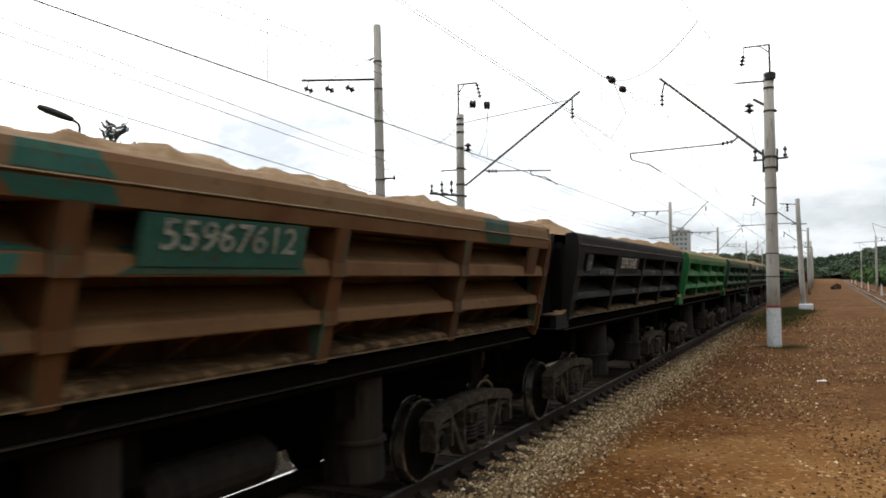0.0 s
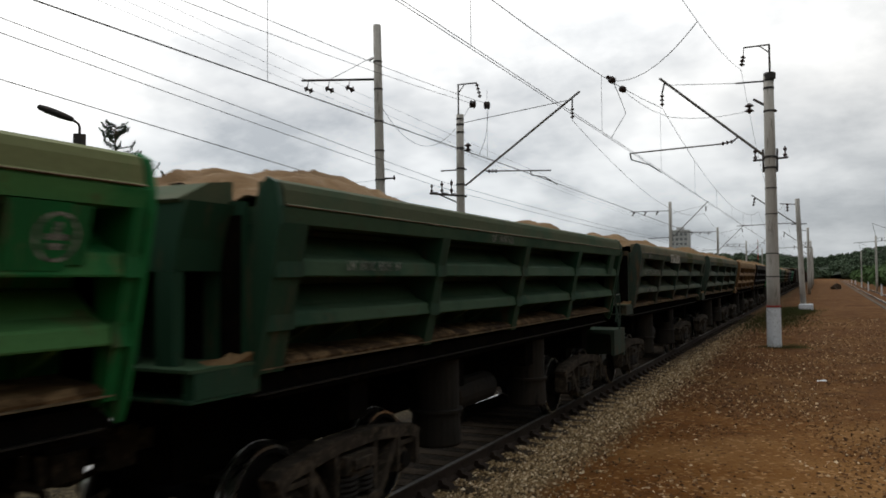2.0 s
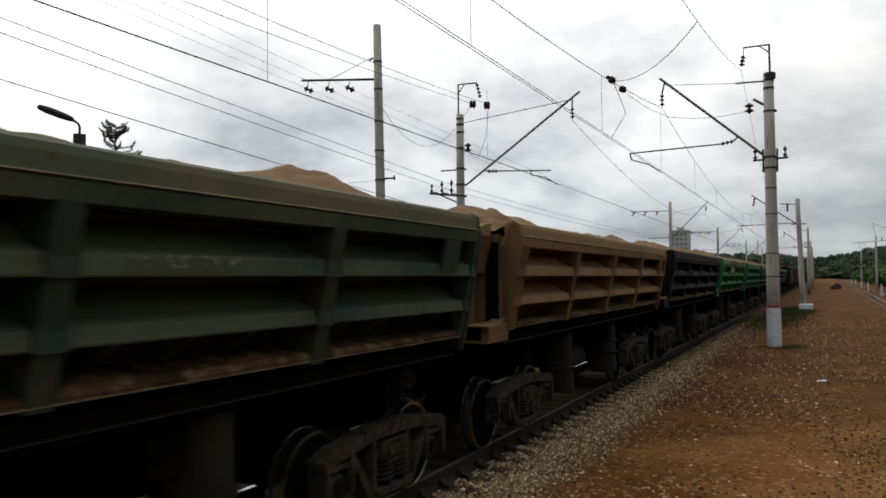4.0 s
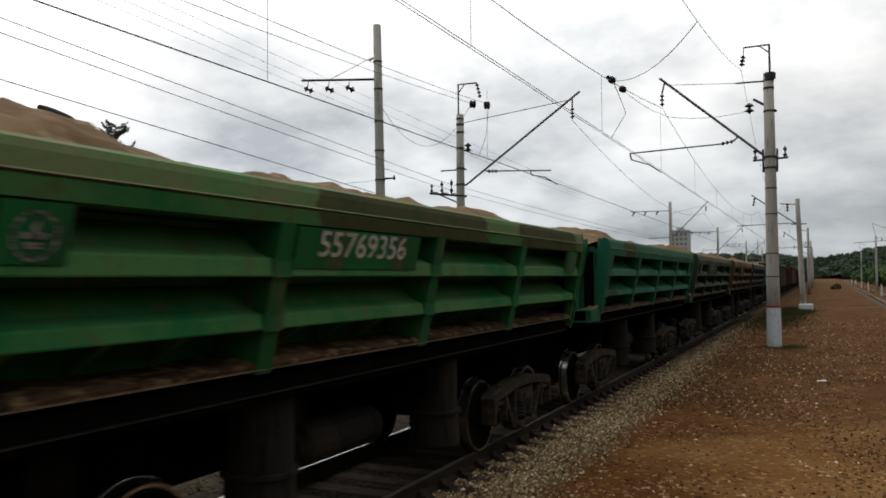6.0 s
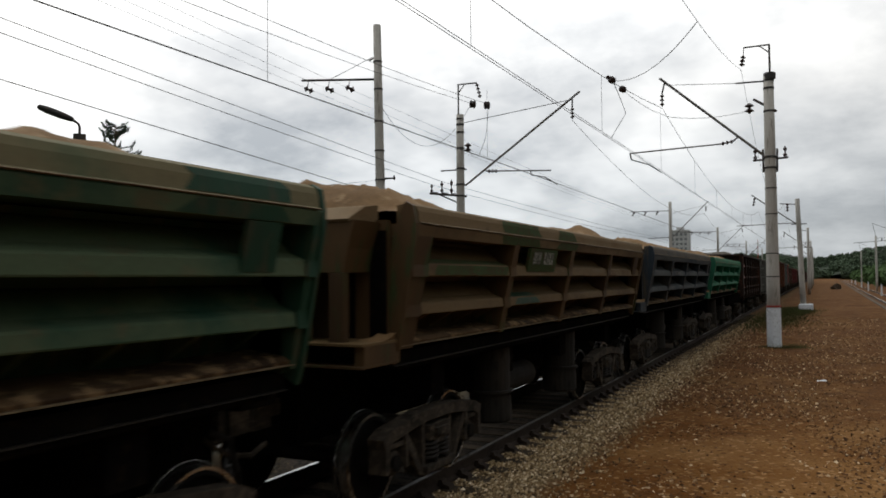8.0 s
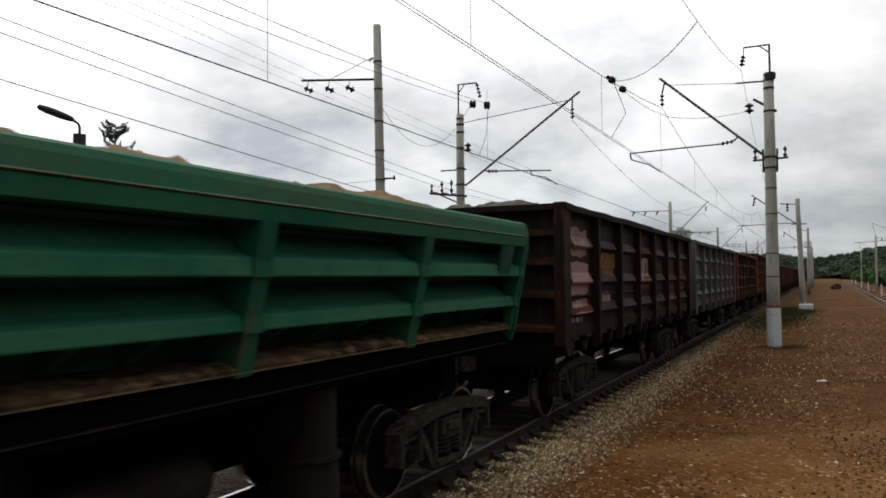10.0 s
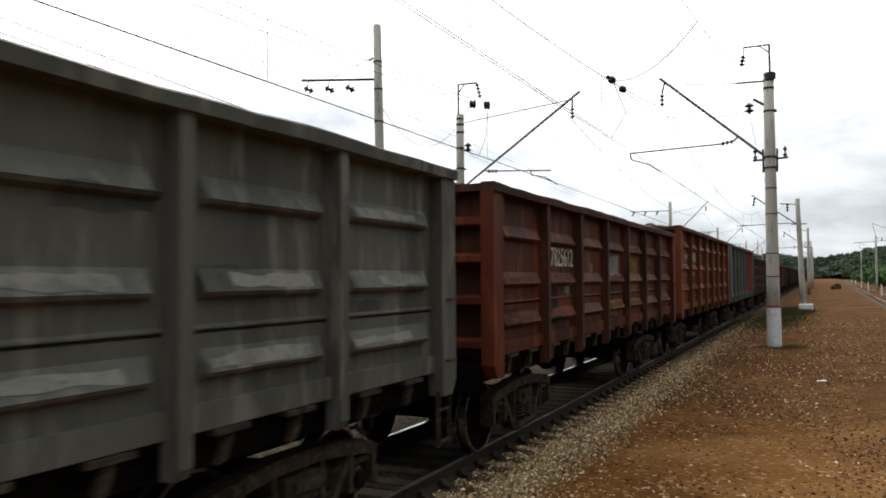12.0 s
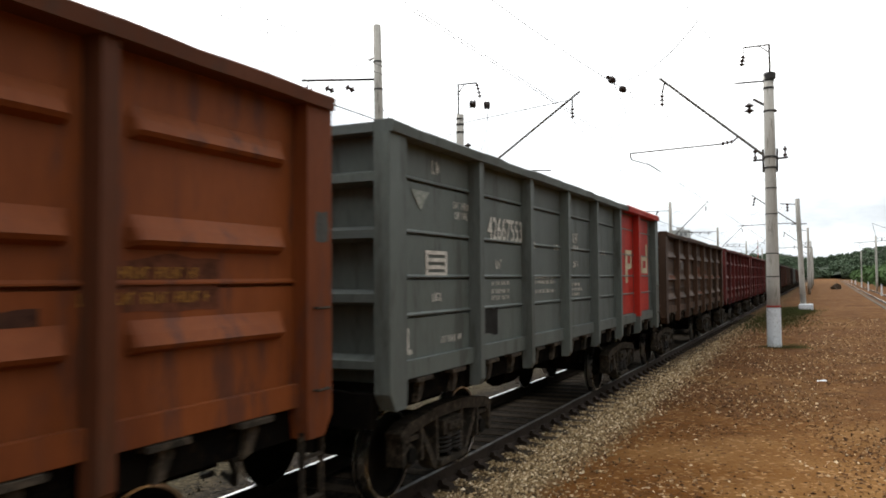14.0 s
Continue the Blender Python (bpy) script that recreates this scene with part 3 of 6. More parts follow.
        loft(bm, [[(x, y + d, 1.98), (x + 0.33, y + d, 1.98), (x + 0.02, y + d, 1.80)] for d in (-0.03, 0.03)])
        put("gusset", bm, DUSTY_LIT[paint.name])
    # curved arm plate that closes the end of the side
    for y, d in ((y0, -0.05), (y1, 0.0)):
        bm = bmesh.new()
        loft(bm, [[(x, y + k, z) for x, z in ((1.18, 1.62), (1.36, 1.52), (1.41, 1.66), (1.612, 2.73), (1.612, 2.86), (1.58, 3.03), (1.50, 3.075), (1.42, 2.96), (1.37, 2.72), (1.31, 2.42), (1.22, 2.20), (1.08, 2.10), (1.08, 1.98), (1.20, 1.90))] for k in (d, d + 0.05)])
        put("end_arm", bm, paint)
    return side


def dump_end(parent, paint, y, s):
    """End wall: a deep box with ribs, the openings of the tipping gear, a sloping cap and a ledge below."""
    def yy(a, b):
        return (y + s * a, y + s * b) if s > 0 else (y + s * b, y + s * a)

    def piece(name, mat, *dims, label=""):
        bm = bmesh.new()
        box(bm, *dims)
        return part(name, bm, mat, parent, label)

    piece("end_wall", paint, -1.33, 1.33, *yy(0.04, 0.10), 1.62, 2.90, label="steel end wall")
    piece("rib_panel", paint, -0.72, 0.72, *yy(0.46, 0.50), 1.76, 2.84, label="ribbed middle panel of the end wall")
    for z in (1.98, 2.24, 2.50, 2.72):
        bm = bmesh.new()
        prism_x(bm, [(y + s * 0.50, z - 0.03), (y + s * 0.57, z - 0.02), (y + s * 0.57, z + 0.02), (y + s * 0.50, z + 0.04)], -0.72, 0.72)
        part("rib", bm, paint, parent)
    # thin near-black sheets paint the shade of slots in the rib panel
    for x in (-0.45, 0.45):
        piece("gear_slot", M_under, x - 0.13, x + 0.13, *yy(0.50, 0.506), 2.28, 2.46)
    bm = bmesh.new()
    prism_x(bm, [(y + s * 0.06, 2.88), (y + s * 0.57, 2.86), (y + s * 0.59, 2.885), (y + s * 0.30, 3.02), (y + s * 0.06, 3.05)], -1.20, 1.20)
    part("end_cap", bm, DUSTY[paint.name], parent, "sloping end cap dusted with sand")
    # the boxes of the tipping gear: a closed upper part, an opening below, a gap towards the side
    for x in (-1, 1):
        bm = bmesh.new()
        loft(bm, [[(x * k, y + s * q, z) for k, q in ((0.74, 0.10), (o, 0.10), (o, 0.56), (0.74, 0.56))] for z, o in ((2.40, 1.13), (2.62, 1.17), (2.875, 1.25))])
        bmesh.ops.recalc_face_normals(bm, faces=bm.faces)
        part("gear_housing", bm, paint, parent, "box of the tipping gear")
        piece("housing_leg", paint, *sorted((x * 0.97, x * 1.13)), *yy(0.47, 0.56), 1.762, 2.398)
    # near-black sheets paint the shade inside the housings and side gaps
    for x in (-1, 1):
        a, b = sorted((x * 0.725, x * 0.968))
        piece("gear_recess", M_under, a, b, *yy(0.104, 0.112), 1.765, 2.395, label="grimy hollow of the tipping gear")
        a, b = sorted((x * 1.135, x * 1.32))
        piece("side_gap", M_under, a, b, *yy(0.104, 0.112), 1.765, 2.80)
    # one more dark sheet, the painted shade of a hole
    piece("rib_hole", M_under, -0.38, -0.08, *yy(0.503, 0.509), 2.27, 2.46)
    piece("end_ledge", DUSTY_LIT[paint.name], -1.40, 1.40, *yy(0.0, 0.68), 1.738, 1.76, label="thin end ledge")
    for x in (-1, 1):  # sand spilt on the ledge in the corner
        bm = bmesh.new()
        loft(bm, [[(x * 1.37, y + s * 0.02, z), (x * 1.39, y + s * (0.30 - 0.28 * k), z), (x * (1.30 - 0.10 * k), y + s * (0.42 - 0.38 * k), z), (x * (1.05 + 0.28 * k), y + s * (0.25 - 0.2 * k), z), (x * (1.10 + 0.2 * k), y + s * 0.02, z)] for k, z in ((0, 1.761), (0.5, 1.785), (0.85, 1.825))])
        part("spilt_sand", bm, M_sand, parent, "spilt sand in the corner of the ledge")
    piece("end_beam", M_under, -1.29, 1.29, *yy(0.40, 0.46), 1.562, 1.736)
    piece("bottom_flange", paint, -1.40, 1.40, *yy(0.0, 0.68), 1.54, 1.56)
    for x in (-1, 1):
        a, b = sorted((x * 1.30, x * 1.40))
        piece("end_bracket", paint, a, b, *yy(0.0, 0.64), 1.562, 1.736)


def far_end(parent, paint, y):
    """The plainer end wall at the other end."""
    bm = bmesh.new()
    box(bm, -1.30, 1.30, y - 0.10, y - 0.05, 1.62, 2.95)
    part("end_wall", bm, paint, parent, "steel end wall")
    for z in (1.95, 2.3, 2.65):
        bm = bmesh.new()
        prism_x(bm, [(y - 0.05, z - 0.04), (y + 0.03, z - 0.03), (y + 0.03, z + 0.03), (y - 0.05, z + 0.05)], -1.1, 1.1)
        part("rib", bm, paint, parent)
    bm = bmesh.new()
    prism_x(bm, [(y - 0.15, 2.95), (y + 0.04, 2.93), (y + 0.05, 2.96), (y - 0.05, 3.045), (y - 0.15, 3.05)], -1.30, 1.30)
    part("end_cap", bm, DUSTY[paint.name], parent)
    bm = bmesh.new()
    box(bm, -0.9, 0.9, y - 0.1, y + 0.35, 1.30, 1.50)
    part("end_sill", bm, M_under, parent)


def heap(parent, seed, x_half, y0, y1, z_rim, peaks, mat, lift=0.08):
    """Loose load: a lumpy surface that fills the body."""
    nx, ny = 26, 150
    off = seed * 13.7
    vs = []
    bm = bmesh.new()
    for j in range(ny + 1):
        y = y0 + (y1 - y0) * j / ny
        row = []
        for i in range(nx + 1):
            x = -x_half + 2 * x_half * i / nx
            edge = 1 - (abs(x) / x_half) ** 3
            hgt = 0.0
            for py, ph, pw in peaks:
                hgt = max(hgt, ph * math.exp(-((y - py) / pw) ** 2))
            ends = min(1, (y - y0) / 0.45 + 0.05, (y1 - y) / 0.45 + 0.05)
            z = z_rim - 0.06 + (hgt + lift) * edge * ends
            z += (0.12 * noise.noise((x * 1.4 + off, y * 1.4, 0.3)) + 0.11 * noise.noise((x * 3.6 + off, y * 3.6, 1.3)) + 0.06 * noise.noise((x * 8, y * 8 + off, 2))) * (0.25 + 0.75 * edge)
            row.append(bm.verts.new((x, y, z)))
        vs.append(row)
    for a, b in zip(vs, vs[1:]):
        for i in range(nx):
            bm.faces.new((a[i], a[i + 1], b[i + 1], b[i]))
    for f in bm.faces:
        f.smooth = True
    o = part("load", bm, mat, parent, "heap of loose sand" if mat is M_sand else "load heaped just above the rim")
    o["kind"] = "stuff"
    return o


UNDER_PARTS = ("chassis", "cross_beam", "tipping_cylinder", "air_tank", "air_hose", "coupler")


def dump_under(parent, first, slide=0.0):
    """Chassis, tipping cylinders, air tank, bogies and couplers."""
    if first is None:
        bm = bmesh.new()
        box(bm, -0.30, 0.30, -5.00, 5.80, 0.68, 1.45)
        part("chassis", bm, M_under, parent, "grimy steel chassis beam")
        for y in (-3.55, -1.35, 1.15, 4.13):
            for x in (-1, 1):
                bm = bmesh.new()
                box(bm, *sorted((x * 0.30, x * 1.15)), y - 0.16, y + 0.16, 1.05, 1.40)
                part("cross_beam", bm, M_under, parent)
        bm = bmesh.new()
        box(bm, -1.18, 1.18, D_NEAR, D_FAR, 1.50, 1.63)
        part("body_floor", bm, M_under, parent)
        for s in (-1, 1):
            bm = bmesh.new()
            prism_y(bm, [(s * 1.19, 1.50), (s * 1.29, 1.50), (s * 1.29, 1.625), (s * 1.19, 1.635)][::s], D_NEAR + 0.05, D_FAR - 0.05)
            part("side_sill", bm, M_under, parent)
            bm = bmesh.new()
            prism_y(bm, [(s * 1.19, 1.478), (s * 1.325, 1.486), (s * 1.325, 1.497), (s * 1.19, 1.492)][::s], D_NEAR + 0.05, D_FAR - 0.05)
            part("sill_lip", bm, M_cyl, parent, "dusty lower lip of the sill")
        for s in (-1, 1):
            for y in (-1.50, 1.63):
                bm = bmesh.new()
                lathe(bm, [(0.0, 0.40), (0.28, 0.40), (0.30, 0.43), (0.285, 0.78), (0.32, 0.785), (0.32, 0.82), (0.275, 0.825), (0.275, 1.40), (0.2, 1.45), (0.0, 1.45)], 22, (s * 0.93, y, 0))
                for f in bm.faces:
                    f.smooth = False
                part("tipping_cylinder", bm, M_cyl, parent, "upright tipping cylinder with a flange")
        bm = bmesh.new()
        lathe(bm, [(0.0, -0.75), (0.12, -0.72), (0.2, -0.6), (0.2, 0.6), (0.12, 0.72), (0.0, 0.75)], 16, (0.70, -0.10, 0.82), "y")
        part("air_tank", bm, M_cyl, parent, "dusty air reservoir")
        bm = bmesh.new()
        pipe(bm, [(1.25, D_NEAR + 0.2, 1.46), (1.26, -1.0, 1.44), (1.25, D_FAR - 0.2, 1.46)], 0.03)
        part("air_pipe", bm, M_under, parent)
        b = bogie(parent, -3.55, None)
        bogie(parent, 4.13, b)
        for y, s in ((5.80, 1), (-5.00, -1)):
            bm = bmesh.new()
            pipe(bm, [(0.34 * s, y - 0.1 * s, 1.05), (0.36 * s, y + 0.12 * s, 0.95), (0.36 * s, y + 0.24 * s, 0.66), (0.22 * s, y + 0.42 * s, 0.50), (0.05 * s, y + 0.50 * s, 0.56)], 0.032, 8)
            part("air_hose", bm, M_spring, parent, "slack black air hose")
        c = coupler(parent, 5.75, 1)
        coupler(parent, -4.96, -1, c)
    else:
        for c in first.children:
            base = c.name.split(".")[0]
            if base in UNDER_PARTS:
                again(c, Matrix.Translation((0, slide, 0)) @ c.matrix_basis, parent)
            elif base in ("side_sill", "sill_lip", "body_floor", "air_pipe"):
                again(c, c.matrix_basis.copy(), parent)
            elif base == "bogie":
                bogie(parent, c.matrix_basis.translation.y + slide, c)


DUSTY, DUSTY_LIT = {}, {}


def paint_set(name, base, second, third, dust=0.5):
    """A wagon paint with its sand-dusted versions for upward faces; the ledge one is also lightened as if lit."""
    if name != "black_paint":
        base, second, third = (tuple(1.5 * c for c in v) for v in (base, second, third))
    p = material(name, base, second, third, rough=0.6, scale=1.3, fine=40, wear=0.16, amount=0.8, bump=0.12, streak=True, grain=0.1)
    mixc = tuple(a * (1.0 - 0.7 * dust) + b * 1.0 * dust for a, b in zip(base, (0.17, 0.125, 0.070)))
    DUSTY[name] = material(name + "_dusty", mixc, tuple(a * 1.1 + b * 0.5 * dust for a, b in zip(base, (0.155, 0.112, 0.062))), tuple(0.6 * c for c in mixc), rough=0.9, scale=0.9, wear=0.1)
    # ledges: sand dust, and a lifted base that paints in the light they catch
    half = tuple(a * (1.25 - 0.3 * dust) + b * 0.38 * dust for a, b in zip(base, (0.160, 0.126, 0.058)))
    DUSTY_LIT[name] = material(name + "_ledge", half, base, tuple(a * (1 - 0.6 * dust) + b * 0.6 * dust for a, b in zip(base, (0.15, 0.10, 0.05))), rough=0.7, scale=0.8, wear=0.15, streak=False)
    return p


P_brown = paint_set("rusty_brown_paint", (0.0640, 0.0300, 0.0130), (0.0380, 0.0185, 0.0095), (0.0290, 0.0638, 0.0464))
P_olive = paint_set("olive_brown_paint", (0.046, 0.0275, 0.0125), (0.031, 0.0185, 0.0095), (0.020, 0.034, 0.0130), dust=0.55)
P_black = paint_set("black_paint", (0.0065, 0.0067, 0.0080), (0.0085, 0.0082, 0.0084), (0.012, 0.0100, 0.0085), dust=0.06)
P_green = paint_set("bright_green_paint", (0.0075, 0.0850, 0.0240), (0.0095, 0.0561, 0.0180), (0.0580, 0.0522, 0.0290), dust=0.8)
P_dkgreen = paint_set("dark_green_paint", (0.0105, 0.0330, 0.0190), (0.0130, 0.0275, 0.0165), (0.0360, 0.0330, 0.0200), dust=0.32)
P_dustygreen = paint_set("dusty_dark_green_paint", (0.0100, 0.0320, 0.0195), (0.0125, 0.0265, 0.0165), (0.0360, 0.0330, 0.0200), dust=0.75)
P_greygreen = paint_set("grey_green_paint", (0.0185, 0.0330, 0.0250), (0.0240, 0.0290, 0.0215), (0.0522, 0.0348, 0.0203), dust=0.6)
P_teal = paint_set("teal_green_paint", (0.0075, 0.0720, 0.0400), (0.0090, 0.0540, 0.0310), (0.0330, 0.0500, 0.0280), dust=0.22)
P_tan = paint_set("sand_brown_paint", (0.1160, 0.0667, 0.0290), (0.0754, 0.0435, 0.0203), (0.0406, 0.0290, 0.0174), dust=0.6)
P_navy = paint_set("dark_blue_paint", (0.0139, 0.0197, 0.0261), (0.0203, 0.0220, 0.0232), (0.0406, 0.0348, 0.0261), dust=0.4)
P_rusty = material("dusty_olive_film", (0.060, 0.066, 0.026), (0.042, 0.058, 0.022), (0.075, 0.062, 0.028), rough=0.9, scale=3)
P_moss = material("faded_moss_green_paint", (0.030, 0.052, 0.016), (0.040, 0.040, 0.016), (0.050, 0.032, 0.014), rough=0.85, scale=4, wear=0.2)
P_panel = material("number_panel_teal", (0.02, 0.085, 0.066), (0.03, 0.095, 0.072), (0.06, 0.042, 0.024), rough=0.7, scale=3)

FIRST_DUMP = []


def old_paint(w, where, y0, y1, mat):
    """A ragged remainder of older paint on the top rail or on a ledge, y from the near end of the body."""
    if where == "rail":
        prof = [(1.5975, 2.75), (1.6155, 2.85)], [(1.607, 2.89), (1.5945, 2.985), (1.577, 3.034)]
    else:
        z0, z1 = (2.36, 2.485) if where == "ledge" else (1.98, 2.085)
        x = wall_x((z0 + z1) / 2)
        prof = ([(x + 0.0155, z0 + 0.014), (x - 0.0005, z1 - 0.01)], [(x - 0.0165, z1 + 0.009), (x - 0.148, z1 + 0.0585)])
    for k, line in enumerate(prof):
        bm = bmesh.new()
        n = 8
        rows = []
        for j, (x, z) in enumerate(line):
            a = D_NEAR + y0 + 0.22 * noise.noise((y0 * 3, z * 9, k)) + 0.05 * j
            b = D_NEAR + y1 + 0.22 * noise.noise((y1 * 3, z * 9, k + 5)) - 0.06 * j
            rows.append([bm.verts.new((x, a + (b - a) * i / n, z)) for i in range(n + 1)])
        for r0, r1 in zip(rows, rows[1:]):
            for i in range(n):
                bm.faces.new((r0[i], r0[i + 1], r1[i + 1], r1[i]))
        part("paint_patch", bm, mat, w, "remains of older paint")




def lean_plate(bm, y0, y1):
    """A sheet plate on the leaning side, between the top rail and the upper ledge."""
    loft(bm, [[(wall_x(z) - 0.03, y0, z), (wall_x(z) + 0.018, y0, z), (wall_x(z) + 0.018, y1, z), (wall_x(z) - 0.03, y1, z)] for z in (2.42, 2.728)])


def emblem(w, x, y, z, r, tilt=0.0, mat=None):
    """A round painted badge of plain shapes."""
    bm = bmesh.new()
    n = 24
    for k in range(n):
        t0, t1 = 2 * math.pi * k / n, 2 * math.pi * (k + 1) / n
        loft(bm, [[(d, q * math.cos(t), q * math.sin(t)) for q, t in ((r * 0.86, t0), (r, t0), (r, t1), (r * 0.86, t1))] for d in (0, 0.003)])
    bmesh.ops.remove_doubles(bm, verts=bm.verts, dist=1e-5)
    box(bm, 0, 0.003, -r * 0.55, r * 0.55, -r * 0.12, r * 0.12)
    box(bm, 0, 0.003, -r * 0.14, r * 0.14, r * 0.12, r * 0.6)
    box(bm, 0, 0.003, -r * 0.4, r * 0.4, -r * 0.5, -r * 0.25)
    part("emblem", bm, mat or M_white, w, "round painted emblem", pose(x, y, z, 0, tilt))


def dump_wagon(y, paint, seed, label, number=None, number_at=(4.0, 2.56), panel=None, long_end=False, marks=(), slide=0.0):
    w = thing("dump_wagon", pose(TRACK, y, 0), label, "dump wagon", "wagons of the goods train")
    r = random.Random(seed)
    if FIRST_DUMP:
        for c in FIRST_DUMP[0].children:
            base = c.name.split(".")[0]
            if c.data.materials and c.data.materials[0] in PAINT_OF_FIRST:
                k = PAINT_OF_FIRST[c.data.materials[0]]
                o = again(c, c.matrix_basis.copy(), w)
                mat = (paint, DUSTY[paint.name], DUSTY_LIT[paint.name])[k]
                o.material_slots[0].link = "OBJECT"
                o.material_slots[0].material = mat
            elif base in ("bottom_ledge", "end_beam", "end_sill", "gear_slot", "spilt_sand", "weld_bead", "ledge_lip", "rib_hole", "gear_recess", "side_gap"):
                again(c, c.matrix_basis.copy(), w)
        dump_under(w, FIRST_DUMP[0], slide)
    else:
        for s in (1, -1):
            dump_side(w, paint, s)
        dump_end(w, paint, D_NEAR, -1)
        far_end(w, paint, D_FAR)
        dump_under(w, None)
        FIRST_DUMP.append(w)
        for k, mm in enumerate((paint, DUSTY[paint.name], DUSTY_LIT[paint.name])):
            PAINT_OF_FIRST[mm] = k
    peaks = [(D_NEAR + r.uniform(0.9, 2.0), r.uniform(0.15, 0.25), r.uniform(0.8, 1.1)), (D_NEAR + r.uniform(4, 6), r.uniform(0.03, 0.12), 1.6), (D_FAR - r.uniform(1.5, 3.0), r.uniform(0.05, 0.22), r.uniform(0.5, 0.9))]
    heap(w, seed, 1.40, D_NEAR + 0.1, D_FAR - 0.1, 3.05, peaks, M_sand, {3: 0.27, 7: 0.20, 11: 0.20}.get(seed, 0.165))
    if number:
        yy, zz = D_NEAR + number_at[0], number_at[1]
        x = wall_x(zz) + 0.020 if zz < 2.73 else 1.608
        if panel:
            bm = bmesh.new()
            half = 0.77 if panel is P_panel else 0.95
            lean_plate(bm, yy - half, yy + half)
            part("number_panel", bm, panel, w, "sheet panel with the wagon number")
        lettering(number, 0.27 if panel is P_panel else 0.29 if panel else 0.31, M_chalky if panel is P_panel else M_faded if panel is P_dkgreen else M_white, w, on_side(x + 0.004, yy, zz) @ Matrix.Rotation(math.atan(0.219) if zz < 2.73 else 0.0, 4, "X"), "wagon_number", "white stencilled number", 1.2)
    for kind, yy, zz, ln, ht in marks:
        if kind == "emblem":
            bm = bmesh.new()
            lean_plate(bm, D_NEAR + yy - ln, D_NEAR + yy + ln)
            part("badge_plate", bm, paint, w)
            emblem(w, wall_x(zz) + 0.021, D_NEAR + yy, zz, ht, math.degrees(math.atan(0.219)), M_faded if paint is P_green else M_chalky)
            continue
        if kind == "number":
            bm = bmesh.new()
            lean_plate(bm, D_NEAR + yy - 0.15, D_NEAR + yy + ln + 0.15)
            part("number_panel", bm, panel or paint, w, "sheet panel with a faded number")
            bars([(0, 0, ln, ht)], M_faded, w, pose(wall_x(zz) + 0.022, D_NEAR + yy, zz, 0, math.degrees(math.atan(0.219))), "wagon_number", True)
            continue
        xx = {"rail": 1.616, "ledge": wall_x(2.44) + 0.030, "ledge2": wall_x(2.04) + 0.030, "panel": wall_x(2.6) + 0.03}[kind]
        bars([(0, 0, ln, ht)], M_faded, w, pose(xx, D_NEAR + yy, zz))
    if long_end:
        bm = bmesh.new()
        box(bm, -1.4, 1.4, D_FAR + 0.25, D_FAR + 1.15, 1.22, 1.30)
        box(bm, -1.4, 1.4, D_FAR + 1.07, D_FAR + 1.15, 0.74, 1.22)
        box(bm, 1.33, 1.4, D_FAR + 0.25, D_FAR + 1.07, 0.80, 1.22)
        part("brake_platform", bm, P_greygreen, w, "boxed steel brake platform at the wagon end")
        for x0, x1, zt in ((0.28, 1.30, 2.18), (-1.30, -0.28, 2.18)):
            bm = bmesh.new()
            pipe(bm, [(x0, D_FAR + 1.1, 1.28), (x0 + 0.02, D_FAR + 1.1, zt - 0.12), (x0 + 0.12, D_FAR + 1.1, zt), (x1 - 0.20, D_FAR + 1.1, zt), (x1 - 0.10, D_FAR + 1.1, zt - 0.12), (x1, D_FAR + 1.1, 1.28)], 0.024)
            part("handrail", bm, P_greygreen, w, "bent pipe handrail")
        bm = bmesh.new()
        pipe(bm, [(1.41, D_FAR + 0.34, 1.45), (1.43, D_FAR + 0.34, 1.98), (1.43, D_FAR + 0.60, 2.0), (1.43, D_FAR + 0.62, 1.45), (1.41, D_FAR + 0.62, 1.30)], 0.015)
        part("grab_rail", bm, P_greygreen, w)
    return w


PAINT_OF_FIRST = {}


# ---- gondola wagons ----
G_HALF = 6.455
G_POSTS = [(k - 2.5) * 1.735 for k in range(6)]


def bulge_rows(kind):
    top, pressed = kind
    span = top - 1.45
    return [1.45 + span * f - 0.09 for f in ((0.715, 0.42, 0.165) if top < 3.6 else (0.775, 0.50, 0.235))] if pressed else []


def relief_levels(kind):
    return [v for z in bulge_rows(kind) for v in (z - 0.004, z + 0.022, z + 0.05, z + 0.12, z + 0.20)]


def relief(kind, z):
    """How far the pressed side stands out at height z."""
    if not kind[1]:
        return 0.0
    for z0 in bulge_rows(kind):
        if z0 < z < z0 + 0.199:
            if z < z0 + 0.051:
                return 0.05 + 0.035 * (z - z0) / 0.05 if z < z0 + 0.03 else 0.085
            return 0.085 * ((z0 + 0.20 - z) / 0.15) ** 0.8
    return 0.0


def seams(kind):
    """Heights of the horizontal joints of the side sheets."""
    top, pressed = kind
    span = top - 1.45
    return [1.45 + span * (0.28 if top < 3.6 else 0.37)] if pressed else [1.45 + span * f for f in (0.80, 0.575, 0.385, 0.225)]


def seam_out(kind, z):
    """A welded joint: a proud lip with a narrow groove below it."""
    for zc in seams(kind):
        if zc - 0.018 < z < zc + 0.016:
            return -0.030 if z < zc else 0.018
    return 0.0


def sheet_levels(kind):
    return relief_levels(kind) + [v for zc in seams(kind) for v in (zc - 0.026, zc - 0.017, zc - 0.002, zc + 0.002, zc + 0.014, zc + 0.034)]


GONDOLA_FIRST = {}


LOW, TALL, TALL_FLAT = (3.484, True), (3.78, True), (3.78, False)


def gondola_body(w, top, pressed, paint):
    """Sides in panels between posts, ends, cap rails, floor and frame. paint: the body colour."""
